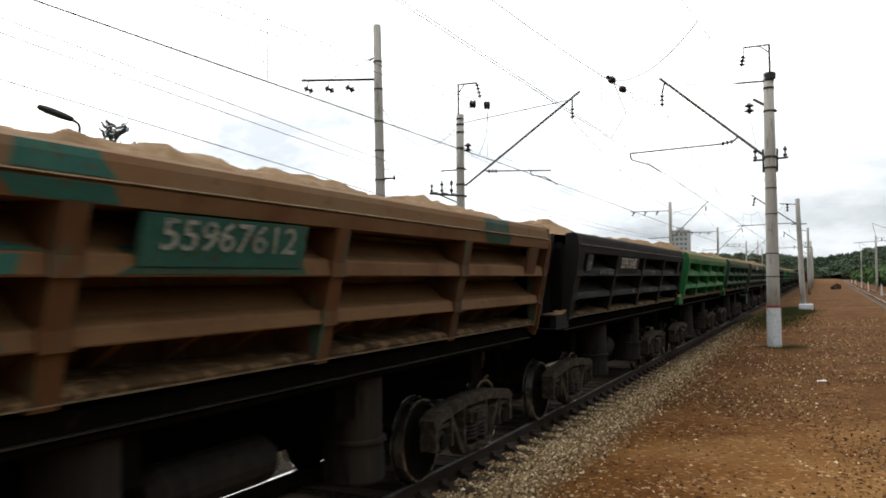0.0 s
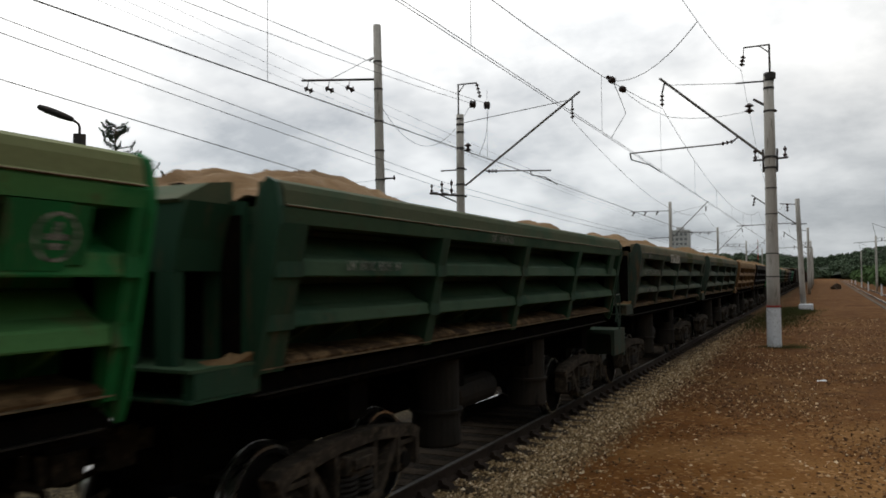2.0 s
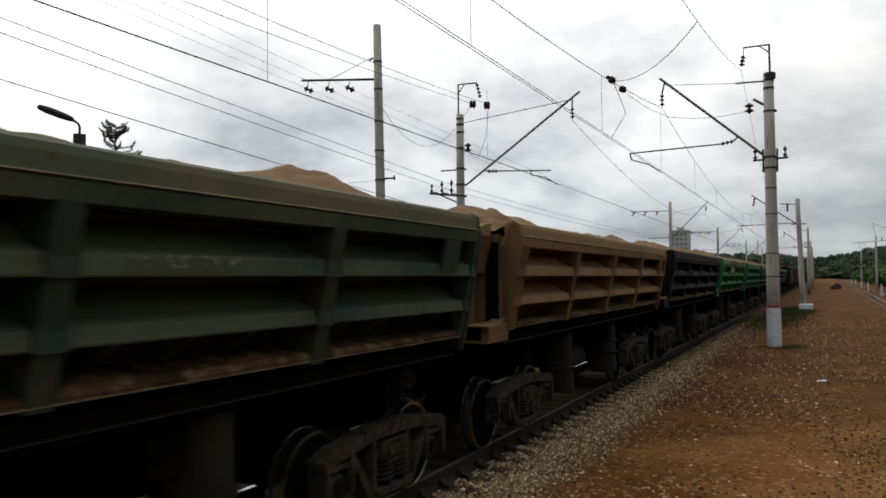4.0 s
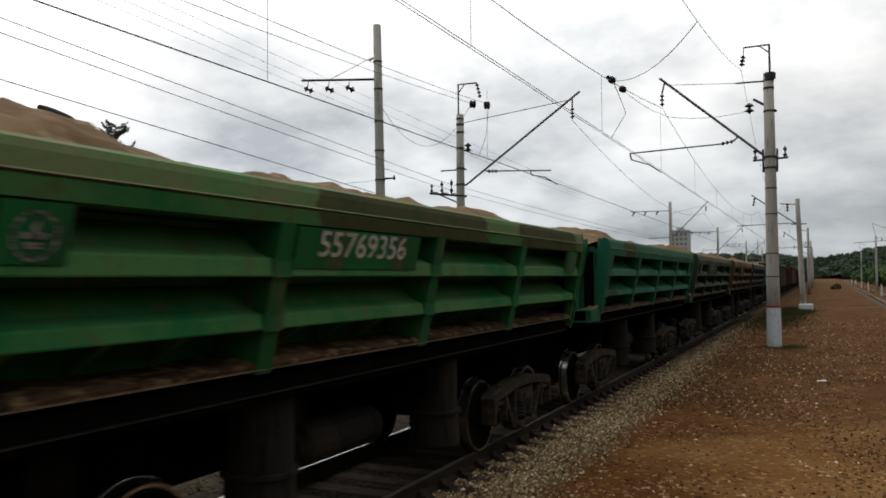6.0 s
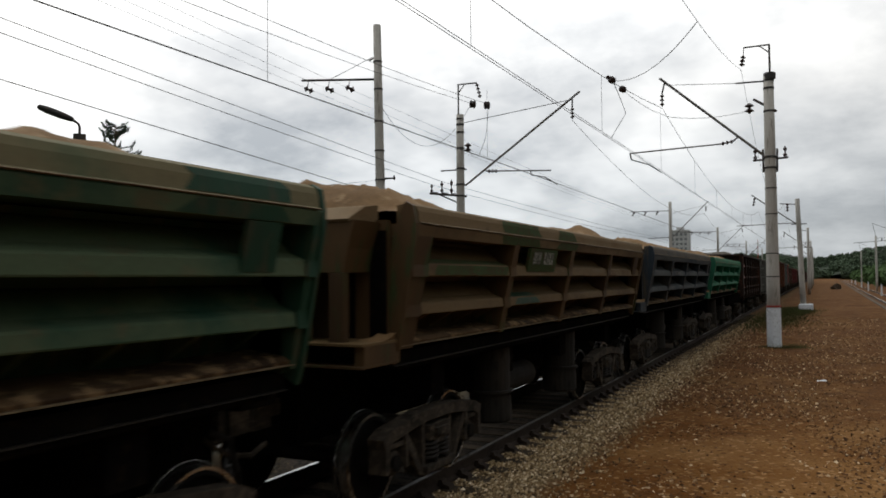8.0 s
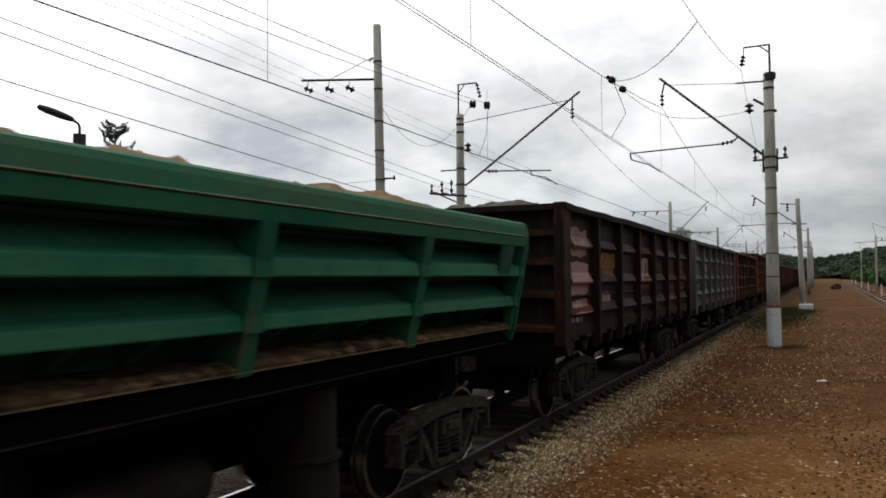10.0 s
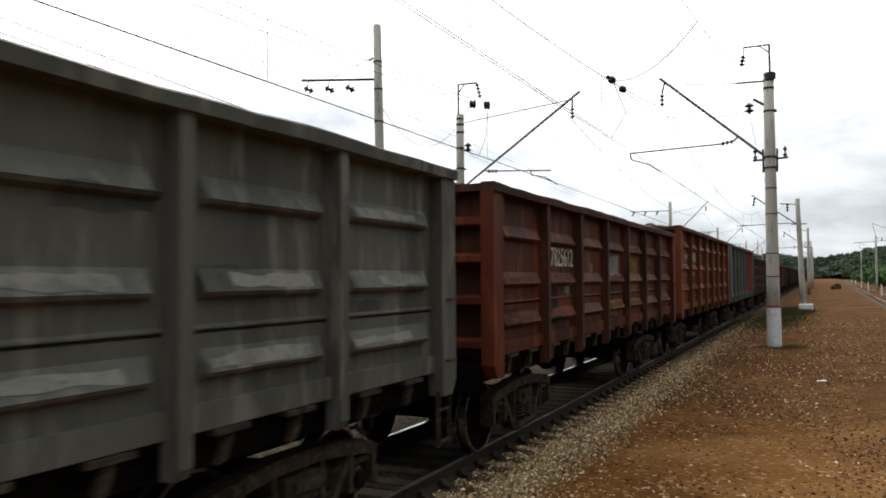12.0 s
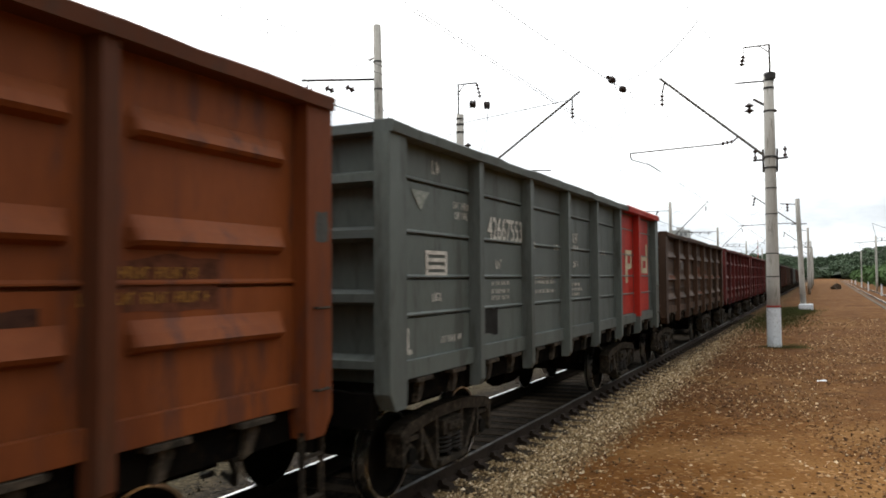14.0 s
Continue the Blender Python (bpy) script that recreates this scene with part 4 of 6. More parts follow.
    edges = [-G_HALF + 0.30] + G_POSTS + [G_HALF - 0.30]
    z0 = 1.45
    X = 1.43
    for k, (a, b) in enumerate(zip(edges, edges[1:])):
        # one pressed sheet: the relief fades out towards the posts
        levels = sorted({z0 - 0.07, z0 + 0.10, z0 + 0.104, top - 0.08} | set(sheet_levels((top, pressed))))
        p, q = a + 0.22, b - 0.16
        cols = [(a, 0.0), (p, 0.0), (p + 0.035, 0.75), (p + 0.07, 1.0), (q - 0.07, 1.0), (q - 0.035, 0.75), (q, 0.0), (b, 0.0)]
        bm = bmesh.new()
        rings = []
        for y, k in cols:
            ring = [(X - 0.05, y, top - 0.08), (X - 0.05, y, z0 - 0.07)]
            for z in levels:
                ring.append((X + 0.05 if z <= z0 + 0.10 else X + k * relief((top, pressed), z) + seam_out((top, pressed), z), y, z))
            rings.append(ring)
        loft(bm, rings)
        bmesh.ops.recalc_face_normals(bm, faces=bm.faces)
        s1 = part("side_panel", bm, paint, w, "pressed steel side panel")
        again(s1, pose(0, 0, 0, 0, 0, 180))
    bm = bmesh.new()
    loft(bm, [[(x, y, z) for x, y in ((X, -0.075), (1.567 - k, -0.06), (1.567 - k, 0.06), (X, 0.075))] for z, k in ((1.13, 0.04), (1.20, 0.0), (top - 0.10, 0.0), (top - 0.02, 0.03))])
    post = part("post", bm, paint, w, "steel side post", pose(0, G_POSTS[0], 0))
    for s in (1, -1):
        for y in G_POSTS:
            if s > 0 and y == G_POSTS[0]:
                continue
            again(post, pose(0, s * y, 0, 0, 0, 0 if s > 0 else 180))
    # corner posts taper below the body
    bm = bmesh.new()
    loft(bm, [[(1.40, -G_HALF + a, z), (1.567, -G_HALF + a, z), (1.567, -G_HALF + b, z), (1.40, -G_HALF + b, z)] for z, a, b in ((1.14, 0.10, 0.30), (1.30, 0.0, 0.32), (top - 0.10, 0.0, 0.32))])
    cp = part("corner_post", bm, paint, w)
    bm = bmesh.new()
    loft(bm, [[(1.40, G_HALF - a, z), (1.40, G_HALF - b, z), (1.567, G_HALF - b, z), (1.567, G_HALF - a, z)][::-1] for z, a, b in ((1.14, 0.10, 0.30), (1.30, 0.0, 0.32), (top - 0.10, 0.0, 0.32))])
    cq = part("corner_post", bm, paint, w)
    for o in (cp, cq):
        again(o, pose(0, 0, 0, 0, 0, 180))
    # two small steps on the far corner post and a ladder hung below it
    bm = bmesh.new()
    pipe(bm, [(1.567, G_HALF - 0.24, 0), (1.605, G_HALF - 0.24, 0), (1.605, G_HALF - 0.08, 0), (1.567, G_HALF - 0.08, 0)], 0.011, 5)
    rung = part("rung", bm, M_bogie, w, "small steel step at the corner", pose(0, 0, 1.50))
    again(rung, pose(0, 0, 2.12))
    for z in (1.50, 2.12):
        again(rung, pose(0, 0, z, 0, 0, 180))
    bm = bmesh.new()
    for y in (G_HALF - 0.30, G_HALF - 0.05):
        beam(bm, (1.50, y, 1.30), (1.50, y, 0.62), 0.05, 0.012, (0, 1, 0))
    for z in (0.66, 0.98):
        box(bm, 1.485, 1.515, G_HALF - 0.30, G_HALF - 0.05, z, z + 0.025)
    ladder = part("ladder", bm, M_bogie, w, "short steel ladder hung below the corner")
    again(ladder, pose(0, 0, 0, 0, 0, 180))
    # cap rail
    bm = bmesh.new()
    rows = []
    for k in range(45):  # bent and dented along its length
        y = -G_HALF + 2 * G_HALF * k / 44
        q = 0.012 * noise.noise((y * 0.5, top, 2.0)) + 0.022 * noise.noise((y * 1.9, top, 5.0))
        p = 0.012 * noise.noise((y * 1.1, top, 9.0))
        rows.append([(x + p * g, y, z + q * g) for x, z, g in ((1.40, top - 0.11, 0), (1.60, top - 0.11, 0.4), (1.612, top - 0.02, 1), (1.58, top, 1), (1.40, top, 1))])
    loft(bm, rows)
    cap = part("cap_rail", bm, paint, w)
    again(cap, pose(0, 0, 0, 0, 0, 180))
    # ends
    bm = bmesh.new()
    y = -G_HALF
    box(bm, -1.40, 1.40, y + 0.20, y + 0.23, 1.25, top - 0.05)
    end = part("end_wall", bm, paint, w, "ribbed steel end wall")
    again(end, pose(0, 0, 0, 0, 0, 180))
    for z in [1.45 + (top - 1.6) * f for f in (0.05, 0.33, 0.60, 0.84)]:
        bm = bmesh.new()
        prism_x(bm, [(y + 0.20, z - 0.08), (y + 0.02, z - 0.045), (y + 0.02, z + 0.03), (y + 0.20, z + 0.075)], -1.40, 1.40)
        rb = part("end_rib", bm, paint, w)
        again(rb, pose(0, 0, 0, 0, 0, 180))
    bm = bmesh.new()
    prism_x(bm, [(y - 0.01, top - 0.10), (y + 0.24, top - 0.10), (y + 0.24, top + 0.002), (y - 0.01, top - 0.01)], -1.40, 1.40)
    ec = part("end_cap", bm, paint, w)
    again(ec, pose(0, 0, 0, 0, 0, 180))
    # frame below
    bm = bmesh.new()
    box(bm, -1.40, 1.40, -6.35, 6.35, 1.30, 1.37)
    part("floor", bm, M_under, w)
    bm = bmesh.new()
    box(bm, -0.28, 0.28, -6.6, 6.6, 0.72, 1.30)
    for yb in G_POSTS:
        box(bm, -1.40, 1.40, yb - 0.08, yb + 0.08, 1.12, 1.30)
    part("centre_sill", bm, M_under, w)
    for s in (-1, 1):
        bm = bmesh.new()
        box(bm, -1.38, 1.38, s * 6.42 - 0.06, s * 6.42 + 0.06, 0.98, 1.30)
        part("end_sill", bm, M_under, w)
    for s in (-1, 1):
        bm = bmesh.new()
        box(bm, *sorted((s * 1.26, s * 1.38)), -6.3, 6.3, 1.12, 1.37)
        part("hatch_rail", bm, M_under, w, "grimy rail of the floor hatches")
    # hatch locks hanging below the side sill
    bm = bmesh.new()
    loft(bm, [[(1.38 + k, yy, z) for yy, z in ((-0.03, 1.42), (0.06, 1.42), (0.09, 1.28), (0.02, 1.14), (-0.06, 1.12), (-0.02, 1.26))] for k in (0.0, 0.06)])
    box(bm, 1.36, 1.50, -0.16, 0.18, 1.33, 1.37)
    first = None
    for a, b in zip(edges, edges[1:]):
        for f in (0.28, 0.72):
            yy = a + (b - a) * f
            if first is None:
                first = part("hatch_lock", bm, M_bogie, w, "hatch lock lever", pose(0, yy, 0))
            else:
                again(first, pose(0, yy, 0))
            again(first, pose(0, -yy, 0, 0, 0, 180))
    bm = bmesh.new()
    lathe(bm, [(0.0, -0.5), (0.12, -0.48), (0.17, -0.4), (0.17, 0.4), (0.12, 0.48), (0.0, 0.5)], 14, (0.65, 1.6, 0.85), "y")
    part("air_tank", bm, M_under, w)
    bm = bmesh.new()
    tube(bm, (0.5, -1.4, 0.85), (0.5, -0.75, 0.85), 0.18, 14)
    tube(bm, (0.5, -0.75, 0.85), (0.5, 0.3, 0.85), 0.03, 6)
    part("brake_cylinder", bm, M_under, w)
    b = bogie(w, -4.325, FIRST_DUMP[0].children[[c.name.split(".")[0] for c in FIRST_DUMP[0].children].index("bogie")])
    bogie(w, 4.325, b)
    for s in (1, -1):
        bm = bmesh.new()
        pipe(bm, [(0.34 * s, 6.45 * s, 1.05), (0.36 * s, 6.62 * s, 0.95), (0.36 * s, 6.72 * s, 0.66), (0.22 * s, 6.88 * s, 0.50), (0.05 * s, 6.93 * s, 0.56)], 0.032, 8)
        part("air_hose", bm, M_spring, w, "slack black air hose")
    c = coupler(w, 6.34, 1, next(c for c in FIRST_DUMP[0].children if c.name.startswith("coupler")))
    coupler(w, -6.34, -1, c)


def gondola(y, paint, kind, seed, label, number=None, number_mat=None, number_y=3.05, patches=(), marks=()):
    """kind: (top, pressed)."""
    w = thing("gondola_wagon", pose(TRACK, y, 0), label, "gondola wagon", "wagons of the goods train")
    top, pressed = kind
    if kind not in GONDOLA_FIRST:
        gondola_body(w, top, pressed, paint)
        GONDOLA_FIRST[kind] = (w, paint)
    else:
        f, fp = GONDOLA_FIRST[kind]
        for c in f.children:
            if c.get("extra"):
                continue
            base = c.name.split(".")[0]
            if base == "bogie":
                bogie(w, c.matrix_basis.translation.y, c)
                continue
            o = again(c, c.matrix_basis.copy(), w)
            if c.data.materials[0] is fp:
                o.material_slots[0].link = "OBJECT"
                o.material_slots[0].material = paint
    # recessed end walls take the darker trim too, which paints in their shade
    if paint in TRIM:
        for c in w.children:
            if c.name.split(".")[0] in ("cap_rail", "end_cap", "post", "end_wall"):
                c.material_slots[0].link = "OBJECT"
                c.material_slots[0].material = TRIM[paint]
    r = random.Random(seed)
    ld = heap(w, seed, 1.38, -G_HALF + 0.24, G_HALF - 0.24, top - 0.06, [(-G_HALF + r.uniform(0.6, 1.2), 0.14, 0.5), (r.uniform(-3, 3), 0.06, 1.2)], M_dust if seed % 2 else M_gravel)
    ld["extra"] = 1
    n0 = -G_HALF
    if kind != TALL_FLAT:
        tones = {Q_grey: (M_greydirt, M_greylight)}.get(paint, (M_rustdark, M_rustlight, M_tanpatch))
        edges = [0.3] + [p + G_HALF for p in G_POSTS] + [12.6]
        some = []
        for a, b in zip(edges, edges[1:]):
            if 2.0 < a < 4.2:
                continue
            ln = r.uniform(0.25, 0.75) * (b - a - 0.25)
            some.append((tones[r.randrange(len(tones))], r.uniform(a + 0.1, b - 0.12 - ln), r.uniform(1.55, top - 0.75), ln, r.uniform(0.08, 0.4), -0.001))
        # paint worn pale on the sloping tops of the pressings, with their catch of light painted in
        pale = {Q_grey: (M_greylight, 0.9), Q_red: (M_rustlight, 0.4), Q_dark: (M_rustlight, 0.25), Q_orange: (M_rustlight, 0.3)}.get(paint, (M_rustlight, 0.25))
        for a, b in zip(edges, edges[1:]):
            for z in bulge_rows(kind):
                if r.random() < pale[1]:
                    ln = r.uniform(0.55, 0.95) * (b - a - 0.44)
                    y = r.uniform(a + 0.22, b - 0.22 - ln)
                    some.append((pale[0], y, z + 0.053, ln, r.uniform(0.09, 0.15), 0.0005))
        patches = tuple(some) + tuple(patches)
    if number:
        o = lettering(number, 0.40, number_mat or M_white, w, on_side(1.4385, n0 + number_y, top - 0.85), "wagon_number", "painted wagon number", {"67825612": 0.82, "65127003": 0.94, "42667553": 0.76}.get(number, 1.0))
        o["extra"] = 1
    for mat, yy, zz, ln, ht, lift in patches:
        bm = bmesh.new()
        k = 16
        rag = 0.0 if mat is M_redpaint else min(0.07, ht * 0.3)
        levels = sorted({zz, zz + ht} | {v for v in relief_levels(kind) if zz < v < zz + ht})
        for i in range(k):
            y0, y1 = n0 + yy + ln * i / k, n0 + yy + ln * (i + 1) / k
            cut = [rag * (0.5 + noise.noise((y * 3.1, seed * 1.7 + zz, q))) for y in (y0, y1) for q in (0.0, 7.0)]
            for a, b in zip(levels, levels[1:]):
                c0, c1 = (max(a, zz + cut[0]), max(a, zz + cut[2])) if a == zz else (a, a)
                d0, d1 = (min(b, zz + ht - cut[1]), min(b, zz + ht - cut[3])) if b == zz + ht else (b, b)
                if c0 >= d0 or c1 >= d1:
                    continue
                quad = [bm.verts.new((1.4335 + lift + relief(kind, v), y, v)) for y, v in ((y0, c0), (y1, c1), (y1, d1), (y0, d0))]
                bm.faces.new(quad)
        o = part("paint_patch", bm, mat, w)
        o["extra"] = 1
    for mat, y0, y1, z0, z1 in CORNERS.get(paint, ()) if number else ():
        bm = bmesh.new()
        k = 7
        rows = [[bm.verts.new((1.5685, n0 + y + 0.03 * noise.noise((z * 7, y * 5, seed)), z + 0.05 * noise.noise((y * 9, z * 3, seed)))) for y in (y0, (y0 + y1) / 2, y1)] for z in (z0 + (z1 - z0) * i / k for i in range(k + 1))]
        for r0, r1 in zip(rows, rows[1:]):
            for i in range(2):
                bm.faces.new((r0[i], r0[i + 1], r1[i + 1], r1[i]))
        part("paint_patch", bm, mat, w, "worn chalky paint on the corner post")["extra"] = 1
    if kind == TALL_FLAT:
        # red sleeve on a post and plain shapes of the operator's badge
        bm = bmesh.new()
        box(bm, 1.44, 1.571, n0 + 10.715, n0 + 10.865, 1.50, top - 0.12)
        red = part("painted_post", bm, M_redpaint, w, "post painted red")
        badge = bmesh.new()
        for a, b, c, d in ((9.95, 10.15, 2.22, 2.90), (10.15, 10.55, 2.78, 2.90), (10.42, 10.55, 2.52, 2.78), (10.15, 10.42, 2.50, 2.62), (10.95, 11.50, 2.42, 2.54), (11.55, 11.70, 2.42, 2.80), (11.70, 12.05, 2.42, 2.54), (12.05, 12.22, 2.42, 3.08), (11.70, 12.05, 2.70, 2.80)):
            box(badge, 0, 0.003, a - 6.455, b - 6.455, c, d)
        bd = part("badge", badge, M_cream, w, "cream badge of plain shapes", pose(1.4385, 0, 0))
        sq = bmesh.new()
        for k in range(4):
            box(sq, 0, 0.003, 0.95 - 6.455, 1.45 - 6.455, 2.36 + 0.075 * k, 2.40 + 0.075 * k)
        box(sq, 0, 0.003, 0.95 - 6.455, 1.0 - 6.455, 2.40, 2.585)
        box(sq, 0, 0.003, 1.40 - 6.455, 1.45 - 6.455, 2.40, 2.585)
        s2 = part("square_badge", sq, M_white, w, "white badge of stripes", pose(1.4375, 0, 0))
        tri = bmesh.new()
        loft(tri, [[(d, 0.65 - 6.455, 3.22), (d, 0.84 - 6.455, 3.02), (d, 1.03 - 6.455, 3.22)] for d in (0, 0.003)])
        t2 = part("triangle_mark", tri, M_chalky, w, "white triangle mark", pose(1.4375, 0, 0))
        capr = bmesh.new()
        prism_y(capr, [(1.40, top - 0.113), (1.614, top - 0.113), (1.626, top - 0.02), (1.592, top + 0.014), (1.40, top + 0.014)], n0 + 9.6, n0 + 12.85)
        cr = part("painted_cap", capr, M_redpaint, w, "red-painted stretch of the cap rail")
        for o in (red, bd, s2, t2, cr):
            o["extra"] = 1
    if paint is Q_grey:
        emblem(w, 1.4365, n0 + 0.85, 3.16, 0.15)
    for mat, yy, zz, ln, ht in marks:
        o = bars([(0, 0, ln, ht)], mat, w, pose(1.437, n0 + yy, zz))
        o["extra"] = 1
    return w


M_rosy = material("chalky_rose_paint", (0.19, 0.095, 0.08), (0.13, 0.06, 0.05), (0.05, 0.022, 0.017), rough=0.9, scale=5, wear=0.2)
M_rustdark = material("rust_stain", (0.045, 0.020, 0.013), (0.060, 0.025, 0.015), rough=0.9, scale=4, wear=0.2)
M_rustlight = material("bright_rust", (0.105, 0.036, 0.018), (0.07, 0.027, 0.015), rough=0.9, scale=4, wear=0.2)
M_greydirt = material("grey_dirt", (0.06, 0.062, 0.058), (0.075, 0.078, 0.072), rough=0.9, scale=4)
M_greylight = material("chalky_grey", (0.19, 0.19, 0.17), (0.13, 0.13, 0.118), rough=0.9, scale=4)
M_gravel = material("dark_gravel_load", (0.0928, 0.0812, 0.0667), (0.0580, 0.0493, 0.0406), (0.1508, 0.1334, 0.1102), rough=0.95, scale=2, fine=20, bump=1.0, grain=0.25)


def g_paint(name, base, second, third, rough=0.6):
    base, second, third = (tuple(1.15 * c for c in v) for v in (base, second, third))
    return material(name, base, second, third, rough=rough, scale=0.9, fine=36, wear=0.18, amount=1.0, bump=0.15, grain=0.12, streak=True)


Q_dark = g_paint("dark_oxide_paint", (0.023, 0.0102, 0.0064), (0.010, 0.0054, 0.0042), (0.062, 0.020, 0.0085))
Q_grey = g_paint("weathered_grey_paint", (0.080, 0.082, 0.073), (0.050, 0.051, 0.045), (0.125, 0.125, 0.112))
Q_red = g_paint("faded_red_oxide_paint", (0.082, 0.0190, 0.0095), (0.030, 0.0110, 0.0080), (0.120, 0.036, 0.014))
Q_orange = g_paint("orange_brown_paint", (0.155, 0.0430, 0.0118), (0.102, 0.0275, 0.0085), (0.0812, 0.0290, 0.0162))
Q_slate = g_paint("slate_grey_paint", (0.088, 0.101, 0.094), (0.078, 0.088, 0.084), (0.0580, 0.0638, 0.0580), 0.5)
Q_brown = g_paint("dull_brown_paint", (0.0551, 0.0300, 0.0190), (0.030, 0.0190, 0.0136), (0.0812, 0.0464, 0.0290))
Q_crim = g_paint("crimson_paint", (0.0986, 0.0203, 0.0186), (0.0638, 0.0162, 0.0151), (0.0464, 0.0174, 0.0145))
Q_trim = g_paint("grimy_brown_rail_paint", (0.046, 0.018, 0.0115), (0.026, 0.0125, 0.0095), (0.075, 0.032, 0.018))
CORNERS = {Q_orange: ((M_rosy, 0.08, 0.27, 1.34, 1.62), (M_greydirt, 12.70, 12.86, 2.62, 2.86)), Q_red: ((M_greydirt, 12.64, 12.87, 1.36, 1.75), (M_rosy, 12.66, 12.86, 2.2, 2.55)), Q_dark: ((M_rustdark, 12.64, 12.87, 1.5, 2.3),)}
Q_trim_light = g_paint("dirty_orange_rail_paint", (0.088, 0.029, 0.0125), (0.058, 0.020, 0.0095), (0.060, 0.026, 0.015))
# trim of the dark wagon, deepened to hold the end wall's recess shade
Q_trim_shade = g_paint("sooty_brown_paint", (0.013, 0.0072, 0.0052), (0.009, 0.0055, 0.0042), (0.026, 0.012, 0.0075))
TRIM = {Q_dark: Q_trim_shade, Q_red: Q_trim, Q_orange: Q_trim_light}
M_cream = material("cream_paint", (0.45, 0.40, 0.28), (0.36, 0.31, 0.2), rough=0.7, scale=3)
M_pink = material("chalky_pink_patch", (0.33, 0.215, 0.20), (0.25, 0.14, 0.125), (0.0870, 0.0348, 0.0290), rough=0.9, scale=2.2, wear=0.10)
M_redpaint = material("signal_red_paint", (0.3596, 0.0261, 0.0174), (0.3190, 0.0232, 0.0174), rough=0.5, scale=1)
M_blackpatch = material("black_patch", (0.0145, 0.0139, 0.0128), rough=0.8, scale=4)
M_brightred = material("red_touch_up", (0.125, 0.032, 0.013), (0.09, 0.024, 0.0116), rough=0.7, scale=3)
M_greypatch = material("grey_patch", (0.1740, 0.1682, 0.1624), (0.1276, 0.1160, 0.1102), rough=0.8, scale=4)
M_tanpatch = material("tan_patch", (0.1566, 0.0870, 0.0435), (0.1160, 0.0580, 0.0290), rough=0.85, scale=4)


# ---- the goods train, from front to back; places at 0 s ----
def run(t):
    """Metres that the train has run at t seconds."""
    return 15.3802 * t + 0.022058 * t ** 2 + 6.465e-5 * t ** 3 - 9.882e-5 * t ** 4


WAGONS = []


def dump_y(i, off=0.0):
    return 11.89 + 11.8576 * (i - 1) + off - D_NEAR


D = [
    (0, 0.0, P_brown, "rust-brown dump wagon with a teal number panel, heaped with sand", "55967612", (3.9, 2.60), P_panel, False, ()),
    (1, 0.11, P_black, "black dump wagon with white numbers, heaped with sand", "55915045", (3.62, 2.60), P_black, False, (("emblem", 0.66, 2.58, 0.19, 0.13), ("ledge", 1.4, 2.39, 1.0, 0.09), ("ledge2", 4.4, 2.0, 0.2, 0.09), ("ledge", 6.15, 2.39, 0.32, 0.09), ("ledge2", 6.15, 1.99, 0.32, 0.08), ("ledge", 8.4, 2.39, 0.62, 0.07), ("ledge2", 8.4, 1.99, 0.6, 0.07))),
    (2, -0.13, P_green, "bright green dump wagon heaped with sand", None, None, None, False, (("emblem", 9.85, 2.56, 0.19, 0.13), ("ledge", 1.6, 2.41, 0.6, 0.10))),
    (3, -0.35, P_dkgreen, "dark green dump wagon with a brake platform, heaped with sand", None, None, None, True, (("rail", 3.9, 2.76, 0.7, 0.09), ("ledge", 0.9, 2.41, 0.9, 0.08))),
    (4, 0.18, P_greygreen, "grey-green dump wagon with faded white lettering, heaped with sand", "55866800", (4.35, 2.79), None, False, (("ledge", 0.5, 2.40, 1.9, 0.11), ("ledge", 4.3, 2.39, 0.14, 0.13), ("ledge2", 1.2, 2.0, 0.9, 0.09), ("rail", 0.7, 2.75, 0.35, 0.14))),
    (5, 0.05, P_greygreen, "grey-green dump wagon heaped with sand", None, None, None, False, (("ledge", 5.6, 2.41, 0.9, 0.08),)),
    (6, 0.0, P_tan, "sand-brown rusty dump wagon heaped with sand", None, None, None, False, ()),
    (7, 0.0, P_black, "black dump wagon with small white lettering, heaped with sand", None, None, None, False, (("ledge", 3.58, 2.365, 0.72, 0.12), ("ledge2", 3.74, 1.985, 0.18, 0.10), ("ledge", 6.3, 2.38, 0.34, 0.07), ("ledge2", 6.2, 1.985, 0.36, 0.07), ("ledge", 8.2, 2.38, 0.8, 0.07))),
    (8, -0.13, P_green, "bright green dump wagon with a white number on a panel", "55769356", (3.75, 2.60), P_green, False, (("emblem", 0.7, 2.56, 0.2, 0.13), ("emblem", 9.85, 2.56, 0.19, 0.13))),
    (9, 0.22, P_teal, "teal-green dump wagon with an empty notch of sand", None, None, None, False, ()),
    (10, -0.06, P_dustygreen, "dark green dump wagon with a round emblem and faded number", "55969620", (3.85, 2.64), P_dkgreen, False, (("emblem", 0.8, 2.56, 0.2, 0.165), ("ledge", 3.85, 2.39, 0.2, 0.12),("ledge", 1.0, 2.40, 1.4, 0.09), ("ledge", 5.4, 2.40, 0.9, 0.08))),
    (11, 0.08, P_olive, "rust-brown dump wagon with green remains of paint", None, None, P_moss, False, (("number", 3.35, 2.52, 0.85, 0.17),)),
    (12, 0.0, P_navy, "dark blue dump wagon heaped with sand", None, None, None, False, (("ledge", 3.2, 2.39, 0.8, 0.10),)),
    (13, 0.0, P_teal, "teal-green dump wagon at the end of the sand wagons", None, None, None, False, ()),
]
